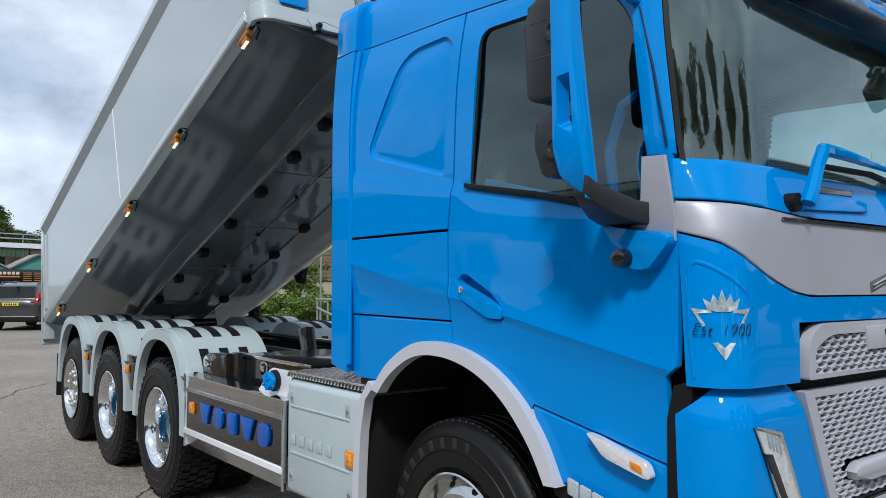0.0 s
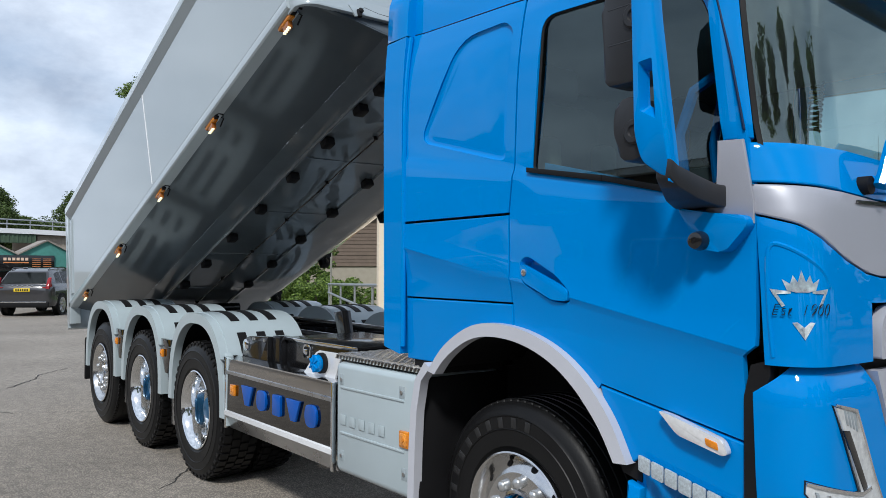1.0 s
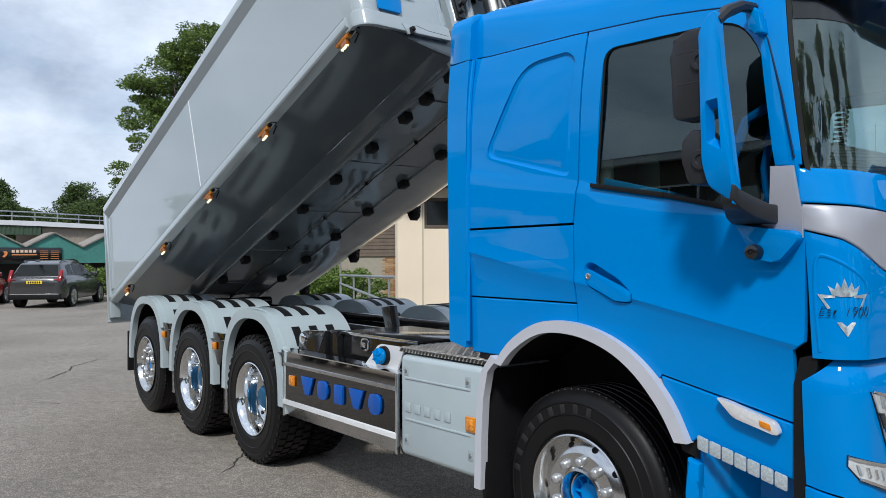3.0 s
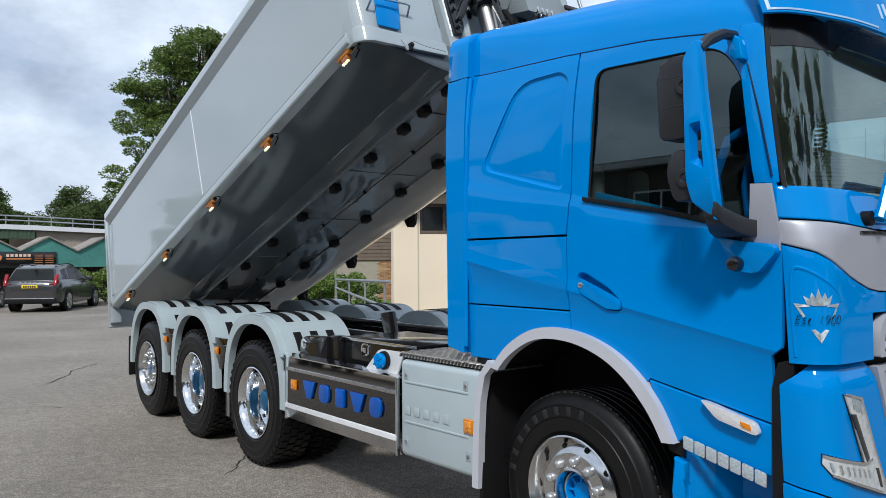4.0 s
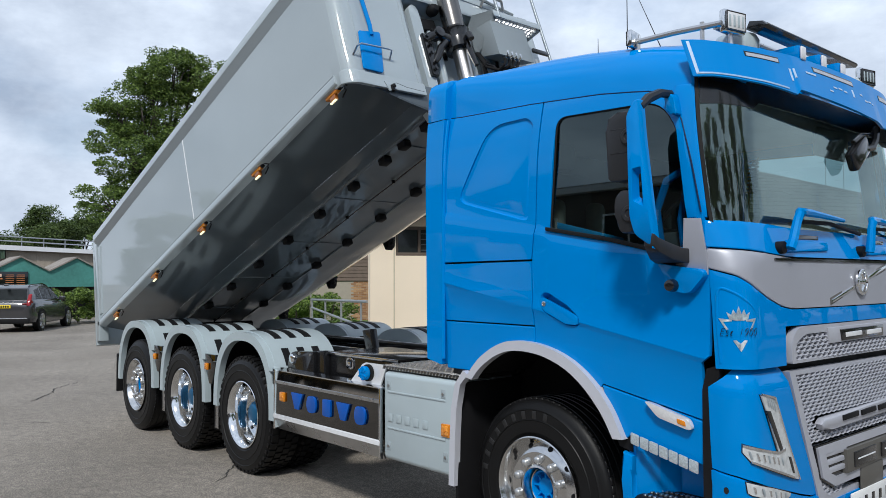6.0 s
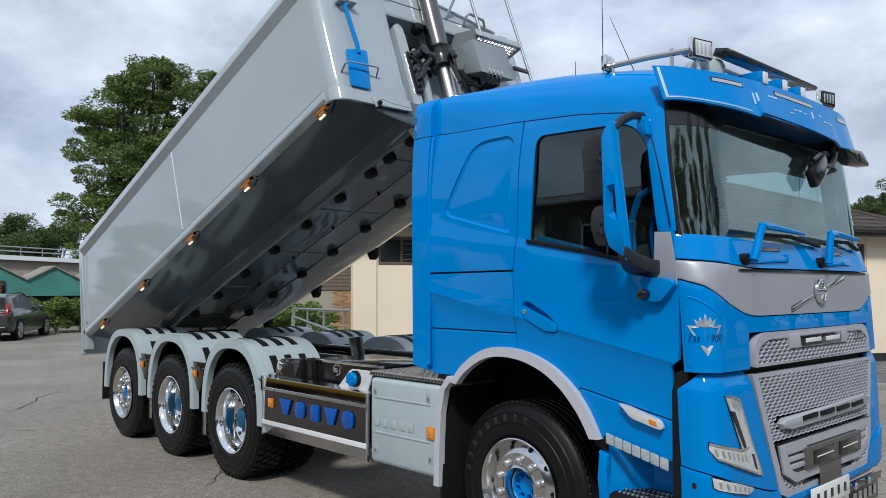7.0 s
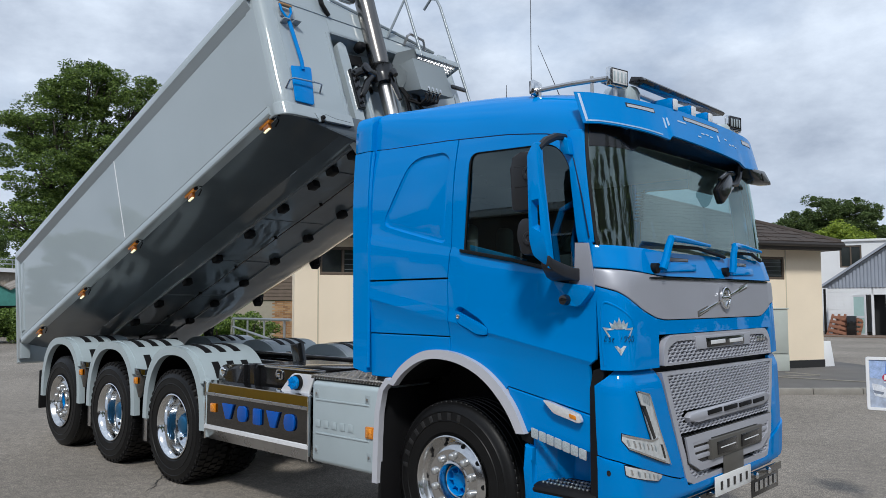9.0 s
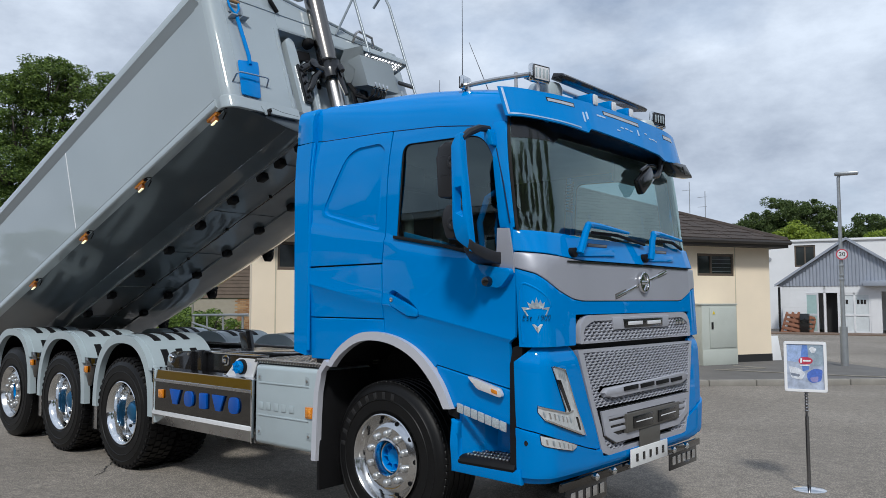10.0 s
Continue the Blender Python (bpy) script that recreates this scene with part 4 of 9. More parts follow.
def patch(name, q0, q1, zlo, zhi, material, parent, off=0.0, thick=0.02, nq=40, nz=8, label="", edge=0.006):
    """A bent panel on the front between two heights that may change along it."""
    bm = B()
    f0 = zlo if callable(zlo) else (lambda q: zlo)
    f1 = zhi if callable(zhi) else (lambda q: zhi)
    layers = []
    for o in (off, off - thick):
        grid = []
        for i in range(nq + 1):
            q = q0 + (q1 - q0) * i / nq
            lo_, hi_ = f0(q), f1(q)
            grid.append([bm.verts.new(fp(q, lo_ + (hi_ - lo_) * j / nz, o)) for j in range(nz + 1)])
        layers.append(grid)
    close_sheet(bm, layers, edge)
    return part(name, bm, material, parent, label)


CREASE = Vector((0.19, 0, 0.982))


def belt(x, z):
    """How far the side lies back above the belt crease."""
    d = (x - 0.08) * 0.182 + (z - 2.06) * 0.983
    return 0.009 * max(0.0, min(1.0, (d + 0.035) / 0.035))


def panel(name, outer, holes=(), material=BLUE, parent=None, y=0.0, thick=0.025, left=False, label="", bev=0.006, shift=0.0, lean=True, flat=False):
    """A side panel, bent inwards with the height; left: on the far side."""
    bm = B()
    zs = [p[1] for p in outer]
    fill_plate(bm, outer, holes, y, thick, [z for z in np.arange(1.3, 2.9, 0.1) if min(zs) < z < max(zs)])
    bmesh.ops.bisect_plane(bm, geom=bm.verts[:] + bm.edges[:] + bm.faces[:], plane_co=(0.07, 0, 1.597), plane_no=CREASE)
    for dd in (0.0, 0.035):
        bmesh.ops.bisect_plane(bm, geom=bm.verts[:] + bm.edges[:] + bm.faces[:], plane_co=Vector((0.08, 0, 2.06)) - dd * Vector((0.182, 0, 0.983)), plane_no=(0.182, 0, 0.983))
    for dd in (0.07, -0.025, -0.13):
        bmesh.ops.bisect_plane(bm, geom=bm.verts[:] + bm.edges[:] + bm.faces[:], plane_co=Vector((0.07, 0, 1.597)) + dd * CREASE, plane_no=CREASE)
    for v in bm.verts:
        c = (v.co - Vector((0.07, 0, 1.597))).dot(CREASE)
        d = max(0.0, -c)
        if lean:
            v.co.y += float(np.interp(c, [-0.025, 0.0, 0.07], [0.0, -0.007, 0.0]))
        v.co.y += (0.5 if flat else 1.0) * tumble(v.co.z) + shift + (float(np.interp(d, [0.0, 0.13, 0.5], [0.0, 0.018, 0.028])) + (0.0 if flat else belt(v.co.x, v.co.z)) if lean else 0.0)
    if bev:
        es = [e for e in bm.edges if len(e.link_faces) == 2 and e.calc_face_angle(0) > 1.0]
        bmesh.ops.bevel(bm, geom=es, offset=bev, segments=2, affect="EDGES", profile=0.5, clamp_overlap=True)
    if left:
        for v in bm.verts:
            v.co.y = CABW - v.co.y
    return part(name, bm, material, parent, label, smooth=20)


ARCH_OUT = [(-0.447, 1.152), (-0.388, 1.226), (-0.318, 1.291), (-0.19, 1.366), (-0.07, 1.402), (0.08, 1.404), (0.23, 1.38), (0.38, 1.325), (0.50, 1.245), (0.60, 1.145), (0.66, 1.06), (0.715, 0.945)]
ARCH_IN = [(-0.397, 1.142), (-0.346, 1.20), (-0.284, 1.25), (-0.176, 1.313), (-0.07, 1.344), (0.073, 1.346), (0.208, 1.324), (0.346, 1.272), (0.458, 1.196), (0.55, 1.102), (0.605, 1.03), (0.655, 0.94)]


def soften(pts):
    """Cuts the corners of an open line three times."""
    for _ in range(3):
        out = [pts[0]]
        for a, b in zip(pts, pts[1:]):
            out += [(a[0] * 0.75 + b[0] * 0.25, a[1] * 0.75 + b[1] * 0.25), (a[0] * 0.25 + b[0] * 0.75, a[1] * 0.25 + b[1] * 0.75)]
        pts = out + [pts[-1]]
    return pts


WIN = rounded([(0.225, 2.03), (0.265, 2.665), (0.93, 2.64), (1.05, 2.47), (1.115, 1.93), (0.985, 1.885)], [0.03, 0.07, 0.10, 0.15, 0.03, 0.02])
FAR_WIN = [(x - 0.078 * max(0.0, 1 - (x - 0.225) / 0.3), z) for x, z in WIN]
DOOR = [(0.107, 1.40), (0.098, 1.86), (0.125, 2.08), (0.155, 2.772), (0.55, 2.745), (0.86, 2.702), (0.985, 2.65), (1.06, 2.52), (1.115, 2.30), (1.165, 2.05), (1.195, 1.85), (1.20, 1.75), (1.195, 1.40), (1.15, 1.365), (1.145, 1.098), (0.570, 1.210), (0.545, 1.175), (0.478, 1.236), (0.372, 1.306), (0.226, 1.360), (0.107, 1.382)]
HANDLE = rounded([(0.155, 1.665), (0.20, 1.69), (0.36, 1.61), (0.44, 1.545), (0.435, 1.50), (0.34, 1.505), (0.18, 1.575)], 0.03)
SEAM = mat("seam_shade", (0.002, 0.02, 0.07), 0.6, 0, 0.1, 8, 100, 0, 0, 0.2)
for left in (False, True):
    g = dict(left=left, parent=truck)
    if not left:
        sl = panel("sleeper_panel", [(-0.70, 1.868), (-0.70, 2.815), (0.05, 2.79), (0.145, 2.782), (0.117, 2.08), (0.09, 1.872)], [rounded([(-0.545, 2.25), (-0.27, 2.70), (0.03, 2.705), (0.088, 2.66), (0.062, 2.095), (0.0, 2.105)], [0.08, 0.12, 0.03, 0.03, 0.04, 0.03])], label="blue sleeper side panel with a recessed field", **g)
        rec = rounded([(-0.545, 2.25), (-0.27, 2.70), (0.03, 2.705), (0.088, 2.66), (0.062, 2.095), (0.0, 2.105)], [0.08, 0.12, 0.03, 0.03, 0.04, 0.03])
        bm = B()
        cx, cz = sum(p[0] for p in rec) / len(rec), sum(p[1] for p in rec) / len(rec)
        rings = []
        for grow, yy in ((0.004, 0.004), (-0.010, 0.013), (-0.024, 0.015), (-0.05, 0.011)):
            ring = []
            for p in rec:
                d = Vector((p[0] - cx, p[1] - cz))
                d = d * (1 + grow / d.length)
                ring.append(bm.verts.new((cx + d.x, yy + tumble(cz + d.y) + belt(cx + d.x, cz + d.y), cz + d.y)))
            rings.append(ring)
        for a, b in zip(rings, rings[1:]):
            for i in range(len(a)):
                bm.faces.new((a[i], a[(i + 1) % len(a)], b[(i + 1) % len(a)], b[i]))
        bm.faces.new(rings[-1])
        part("recessed_field", bm, BLUE, sl)
    else:
        panel("sleeper_panel", [(-0.70, 1.868), (-0.70, 2.815), (0.05, 2.79), (0.145, 2.782), (0.117, 2.08), (0.09, 1.872)], **g)
    panel("locker_door", [(-0.672, 1.498), (-0.670, 1.856), (0.090, 1.860), (0.098, 1.494)], label="" if left else "blue locker door below the sleeper", **g)
    panel("rear_skirt", [(-0.672, 1.490), (0.098, 1.486), (0.10, 1.385), (-0.07, 1.382), (-0.18, 1.348), (-0.305, 1.275), (-0.36, 1.23), (-0.40, 1.19), (-0.672, 1.19)], **g)
    panel("rear_fairing", rounded([(-0.83, 1.24), (-0.845, 2.798), (-0.675, 2.802), (-0.68, 1.87), (-0.685, 1.21)], [0.01, 0.006, 0.004, 0.02, 0.01], 3), shift=-0.008, thick=0.09, bev=0.006, flat=True, lean=False, label="" if left else "blue rear corner fairing", **g)
    bm = B()
    rib = [Vector((-0.668 - (2.8 - z) * 0.006, 0.75 * tumble(z) + 0.5 * belt(-0.67, z) + 0.002, z)) for z in np.linspace(1.25, 2.80, 18)]
    if left:
        rib = [Vector((p.x, CABW - p.y, p.z)) for p in rib]
    tube(bm, rib, 0.013, 8)
    part("fairing_rib", bm, BLUE, truck)
    # Dark tube on the roof seam; the crease's shadow is put into its colour.
    bm = B()
    seam = [Vector((x, tumble(roof_side(x)) + 0.0105, roof_side(x) - 0.004)) for x in np.linspace(-0.66, 0.86, 16)]
    seam += [Vector((x, tumble(z) + 0.005, z)) for x, z in ((0.93, 2.682), (0.985, 2.654), (1.025, 2.60), (1.062, 2.522), (1.117, 2.30), (1.160, 2.07))]
    if left:
        seam = [Vector((p.x, CABW - p.y, p.z)) for p in seam]
    tube(bm, seam, 0.0042, 6)
    part("roof_seam", bm, SEAM, truck)
    opening = FAR_WIN if left else WIN
    door = panel("door", DOOR, [opening] if left else [opening, HANDLE], label="" if left else "blue driver door with a black-edged window", thick=0.024, **g)
    lower = [(0.565, 1.203), (1.142, 1.090), (1.138, 0.885), (0.745, 0.972), (0.695, 0.935), (0.645, 1.035), (0.59, 1.12)]
    low = panel("lower_panel", lower, label="" if left else "blue lower panel behind the front corner", thick=0.05, lean=False, shift=0.021, **g)
    bm = B()
    strip(bm, soften(ARCH_IN), soften(ARCH_OUT), -0.018, 0.035)
    es = [e for e in bm.edges if len(e.link_faces) == 2 and e.calc_face_angle(0) > 1.0]
    bmesh.ops.bevel(bm, geom=es, offset=0.012, segments=3, affect="EDGES", profile=0.5, clamp_overlap=True)
    if left:
        for v in bm.verts:
            v.co.y = CABW - v.co.y
    part("wheel_arch", bm, ARCHGREY, truck, "" if left else "silver front wheel arch moulding")
    bm = B()
    wp = [(p[0], 0.014 + tumble(p[1]) + belt(p[0], p[1]), p[1]) for p in opening]
    bm.faces.new([bm.verts.new((a, b if not left else CABW - b, c)) for a, b, c in wp])
    pane = part("door_window", bm, WINDOW, door, "tinted window pane")
    pane.visible_shadow = False
    bm = B()
    ring = [Vector((p[0], 0.010 + tumble(p[1]) + belt(p[0], p[1]), p[1])) for p in opening] 
    ring.append(ring[0])
    if left:
        ring = [Vector((p.x, CABW - p.y, p.z)) for p in ring]
    tube(bm, ring, 0.008, 6)
    part("window_seal", bm, BLACK, door)
# belt strip, details on the near door
bm = B()
pts = [Vector((0.205, -0.006, 2.040)), Vector((0.60, -0.010, 1.97)), Vector((1.0, -0.010, 1.878))]
for a, b in zip(pts, pts[1:]):
    prism(bm, [(a.x, a.z - 0.010), (b.x, b.z - 0.012), (b.x, b.z + 0.011), (a.x, a.z + 0.010)], "y", -0.010, 0.02, 0.004)
near_door = next(o for o in truck.children if o.name == "door")
part("belt_strip", bm, BLACK, near_door, "black belt strip")
for x in (0.44, 0.515):
    bm = B()
    lathe(bm, [(0.007, 0.02), (0.007, -0.001), (0.0, -0.002)], 10, at=(x, 0.047, 2.70))
    part("screw_cap", bm, BLACK, near_door)
# silver corner piece and mirror foot
bm = B()
prism(bm, [(1.075, 2.045), (1.165, 2.04), (1.198, 1.84), (1.198, 1.775), (1.06, 1.80), (1.03, 1.825), (1.075, 1.865)], "y", -0.012, 0.0, 0.004)
part("corner_trim", bm, SILVER, truck, "silver trim at the foot of the pillar")
bm = B()
hd = rounded([(0.155, 1.665), (0.20, 1.69), (0.36, 1.61), (0.44, 1.545), (0.435, 1.50), (0.34, 1.505), (0.18, 1.575)], 0.03)
rings = []
cx, cz = 0.30, 1.59
for s, yy in ((1.03, 0.006), (0.98, 0.006), (0.86, 0.045), (0.0, 0.032)):
    rings.append([bm.verts.new((cx + (p[0] - cx) * s, yy - 0.003, cz + (p[1] - cz) * s)) for p in hd] if s else [])
for a, b in zip(rings[:-1], rings[1:-1]):
    for i in range(len(a)):
        bm.faces.new((a[i], a[(i + 1) % len(a)], b[(i + 1) % len(a)], b[i]))
bm.faces.new(rings[2])
part("handle_recess", bm, BLUE, near_door)
bm = B()
prism(bm, rounded([(0.163, 1.652), (0.185, 1.652), (0.428, 1.556), (0.430, 1.510), (0.345, 1.513), (0.190, 1.580), (0.166, 1.615)], 0.014), "y", -0.008, 0.012, 0.006)
hnd = part("door_handle", bm, BLUE, near_door, "blue door handle")
bm = B()
lathe(bm, [(0.014, 0.0), (0.014, -0.006), (0.009, -0.008), (0.008, -0.004), (0.0, -0.004)], 18, at=(0.192, -0.006, 1.620))
part("lock_barrel", bm, STEEL, hnd)

# roof
bm = B()
SEC = [(0.0, 0.0), (0.010, 0.18), (0.025, 0.36), (0.05, 0.54), (0.09, 0.70), (0.15, 0.84), (0.25, 0.95), (0.4, 1.01), (0.7, 1.06), (1.21, 1.09)]
SEC = SEC + [(CABW - a, b) for a, b in reversed(SEC[:-1])]
SQUARE = [(0.0, 0.0), (0.002, 0.24), (0.004, 0.46), (0.010, 0.66), (0.028, 0.81), (0.07, 0.90), (0.16, 0.955), (0.35, 1.01), (0.7, 1.06), (1.21, 1.09)]
SQUARE = SQUARE + [(CABW - a, b) for a, b in reversed(SQUARE[:-1])]


def roof_sec(x):
    """The roof's section, squarer towards the rear."""
    k = min(1.0, max(0.0, (x + 0.68) / 0.6))
    return [(a + (c - a) * k, b + (d - b) * k) for (a, b), (c, d) in zip(SQUARE, SEC)]


CAP = [(1.21 + (a - 1.21) * 1.192 / 1.21, 2.806 + 0.297 * b) for a, b in SQUARE]
rows = []
for x, dy, dz in ((-0.850, 0.008, -0.010), (-0.843, 0.0, 0.0), (-0.680, 0.0, 0.0), (-0.673, 0.003, -0.004), (-0.670, 0.02, -0.02)):
    rows.append([bm.verts.new((x, a + (dy if a < 1.2 else -dy), b + (dz if b > 2.82 else 0))) for a, b in CAP])
for a, b in zip(rows, rows[1:]):
    for k in range(len(CAP) - 1):
        bm.faces.new((a[k], a[k + 1], b[k + 1], b[k]))
bm.faces.new(rows[0])
bm.faces.new(rows[-1])
part("fairing_cap", bm, BLUE, truck, "blue rear roof edge", smooth=50)
bm = B()
xs = [-0.70, -0.6, -0.3, 0.0, 0.3, 0.6, 0.8, 0.95, 1.05, 1.10, 1.14, 1.18, 1.22]
rows = []
for x in xs:
    zs = roof_side(x) if x < 1.0 else float(np.interp(x, [1.0, 1.10, 1.14, 1.22], [2.655, 2.645, 2.74, 2.76]))
    zt = float(np.interp(x, [-0.845, -0.80, -0.6, 0.1, 0.7, 1.04, 1.12, 1.18, 1.22], [3.08, 3.10, 3.125, 3.12, 3.035, 2.965, 2.91, 2.83, 2.72]))
    inset = tumble(zs) + 0.014 + (0.0 if x < 1.0 else (x - 1.0) * 0.30 if x < 1.11 else 0.08)
    rows.append([bm.verts.new((x, 1.21 + (a - 1.21) * (1.21 - inset) / 1.21, zs - 0.003 + (zt - zs) * b)) for a, b in roof_sec(x)])
for a, b in zip(rows, rows[1:]):
    for k in range(len(SEC) - 1):
        bm.faces.new((a[k], a[k + 1], b[k + 1], b[k]))
bm.faces.new(rows[0])
bm.faces.new(rows[-1])
part("roof", bm, BLUE, truck, "blue cab roof", smooth=60)

# inner shell: dark walls behind the panels, floor, back wall
bm = B()
box(bm, -0.80, -0.76, 0.08, CABW - 0.08, 1.26, 2.83)
box(bm, -0.80, 1.14, 0.06, CABW - 0.06, 1.41, 1.45)
for y in (0.115, CABW - 0.125):
    prism(bm, [(-0.78, 1.27), (-0.78, 2.80), (0.15, 2.76), (0.10, 1.98), (1.19, 1.80), (1.17, 1.45), (0.60, 1.42), (0.3, 1.45), (-0.3, 1.40), (-0.5, 1.26)], "y", y, y + 0.01)
part("cab_liner", bm, mat("cab_lining", (0.11, 0.125, 0.13), 0.8, 0, 0.1, 6, 120, 0.05), truck, "grey cab lining")
bm = B()
prism(bm, [(-0.46, 1.16), (-0.36, 1.26), (-0.2, 1.34), (-0.05, 1.365), (0.1, 1.36), (0.25, 1.33), (0.4, 1.26), (0.52, 1.15), (0.60, 1.05), (0.66, 0.9), (0.74, 0.88), (0.74, 1.45), (-0.62, 1.45), (-0.62, 1.16)], "y", 0.036, 0.8)
box(bm, -0.60, 0.72, 0.60, 0.62, 0.96, 1.44)
part("wheel_housing", bm, BLACK, truck, "black plastic wheel housing")
bm = B()
box(bm, -0.62, 1.0, 0.80, 1.6, 0.55, 1.28, 0.03)
part("engine_block", bm, BLACK, truck)

# ---- front face ----
patch("front_core", -0.25, Q1 + 0.25, 0.62, 2.0, BLACK, truck, off=-0.06, thick=0.02, nq=60, nz=14, edge=0, label="black carrier behind the front panels")
QT = Q1 + 0.25
patch("scuttle_panel", -0.25, QT, lambda q: 1.885 - 0.08 * (q - 0.02) if q < 0.02 else max(1.862, 1.885 - (q - 0.02) * 0.08), lambda q: 2.035 - 0.03 * min(1, max(0, (q + 0.25) / 0.6)), BLUE, truck, nq=70, nz=6, label="blue panel under the windscreen")


def grey_low(q):
    return float(np.interp(q, [-0.25, -0.12, 0.0, 0.10, 0.22, 0.32, Q1 - 0.22, Q1 - 0.05, Q1 + 0.25], [1.805, 1.772, 1.715, 1.667, 1.626, 1.612, 1.612, 1.67, 1.78]))


patch("silver_band", -0.25, QT, lambda q: grey_low(q), lambda q: 1.878 - 0.08 * (q - 0.02) if q < 0.02 else max(1.853, 1.878 - (q - 0.02) * 0.08), SILVER, truck, off=0.004, nq=90, nz=6, label="silver band across the nose")
patch("band_trim", qy(0.28), qy(2.06), 1.842, 1.854, SATIN, truck, off=0.010, thick=0.02, nq=40, nz=2, edge=0.004, label="black line over the band")
patch("nose_panel", -0.25, QT, lambda q: 1.345 if q < qy(0.36) or q > qy(2.04) else 1.528, lambda q: grey_low(q) - 0.006, BLUE, truck, nq=160, nz=10, label="blue nose panel round the corners")
# raised rim of the corner pad
bm = B()
rim_line = [(-0.222, 1.37), (-0.226, 1.45), (-0.228, 1.55), (-0.226, 1.64), (-0.220, 1.69), (-0.207, 1.712), (-0.185, 1.712), (-0.14, 1.694), (-0.10, 1.672), (-0.05, 1.640), (-0.02, 1.612), (-0.005, 1.58)]
tube(bm, [fp(q, z, -0.004) for q, z in soften(rim_line)], 0.0085, 8)
part("corner_rim", bm, BLUE, truck)
# crest on the corner


def decal(name, pts, material, off=0.0035, parent=None, q0=-0.10):
    bm = B()
    vs = [bm.verts.new(fp(q0 + a, z, off)) for a, z in pts]
    bm.faces.new(vs)
    bmesh.ops.solidify(bm, geom=bm.faces[:], thickness=0.002)
    return part(name, bm, material, parent or truck)


CREST = mat("airbrushed_silver", (0.62, 0.70, 0.80), 0.35, 0.1, 0.45, 40, 120, 0, 0.4)
crown = decal("crest", [(-0.046, 1.572), (-0.060, 1.606), (-0.036, 1.592), (-0.027, 1.618), (-0.013, 1.596), (0.0, 1.632), (0.013, 1.596), (0.027, 1.618), (0.036, 1.592), (0.060, 1.606), (0.046, 1.572), (0.02, 1.566), (-0.02, 1.566)], CREST, q0=-0.122)
crown["label"] = "airbrushed silver crown crest"
decal("crest_bar", [(-0.098, 1.576), (-0.05, 1.571), (0.05, 1.571), (0.098, 1.576), (0.088, 1.560), (0.05, 1.562), (-0.05, 1.562), (-0.088, 1.560)], CREST, parent=crown, q0=-0.122)
decal("crest_side", [(-0.098, 1.576), (-0.078, 1.562), (-0.054, 1.527), (-0.064, 1.522)], CREST, parent=crown, q0=-0.122)
decal("crest_side", [(0.078, 1.562), (0.098, 1.576), (0.064, 1.522), (0.054, 1.527)], CREST, parent=crown, q0=-0.122)
decal("crest_tip", [(-0.036, 1.476), (-0.020, 1.478), (0.0, 1.462), (0.020, 1.478), (0.036, 1.476), (0.0, 1.425)], CREST, parent=crown, q0=-0.122)
for word, dq in (("Est", -0.062), ("1900", 0.045)):
    cu = bpy.data.curves.new("lettering", "FONT")
    cu.body, cu.size, cu.extrude = word, 0.052, 0.0008
    cu.align_x, cu.shear, cu.offset = "CENTER", 0.35, -0.0035
    tmp = new("lettering_src", cu)
    me = bpy.data.meshes.new_from_object(tmp.evaluated_get(bpy.context.evaluated_depsgraph_get()))
    bpy.data.objects.remove(tmp)
    for v in me.vertices:
        v.co = fp(-0.128 + dq + v.co.x, 1.497 + v.co.y, 0.0068 + v.co.z)
    me.materials.append(SATIN)
    let = new("lettering", me)
    let.parent = crown

# ---- grilles ----
GRILLE = mat("grille_silver", (0.43, 0.44, 0.49), 0.5, 0.25, 0.06, 6, 200, 0.0, 0.0, 0.4)


def honeycomb(name, yL, yR, z0, z1, skip, parent, cell=0.058, pitch=0.0178):
    """Flat six-sided cells in staggered rows, each with a sunk hole, on a black ground."""
    bm = B()
    rows = int((z1 - z0) / pitch)
    p = (z1 - z0) / rows
    hexa = [(0, 2 / 3), (0.5, 1 / 3), (0.5, -1 / 3), (0, -2 / 3), (-0.5, -1 / 3), (-0.5, 1 / 3)]
    for r in range(rows):
        z = z0 + (r + 0.5) * p
        yl, yr = yL(z), yR(z)
        n = int((yr - yl) / cell)
        c = (yr - yl) / (n + 0.5)
        for k in range(n + 1):
            y = yl + (k + (0.5 if r % 2 else 0.0) + 0.25) * c
            if y < yl or y > yr or skip(y, z):
                continue
            rings = []
            for sy, sz, dz, off in ((0.99, 0.99, 0.0, -0.001), (0.84, 0.80, 0.0, 0.005), (0.66, 0.56, 0.06, 0.001), (0.58, 0.50, 0.10, -0.022)):
                rings.append([bm.verts.new(fp(qy(min(max(y + a * c * sy, yl - 0.012), yr + 0.012)), z + (b * sz + dz) * p, off)) for a, b in hexa])
            for u, w in zip(rings, rings[1:]):
                for i in range(6):
                    bm.faces.new((u[i], u[(i + 1) % 6], w[(i + 1) % 6], w[i]))
    return tagged(part(name, bm, GRILLE, parent, "silver honeycomb mesh", smooth=25), kind="stuff")


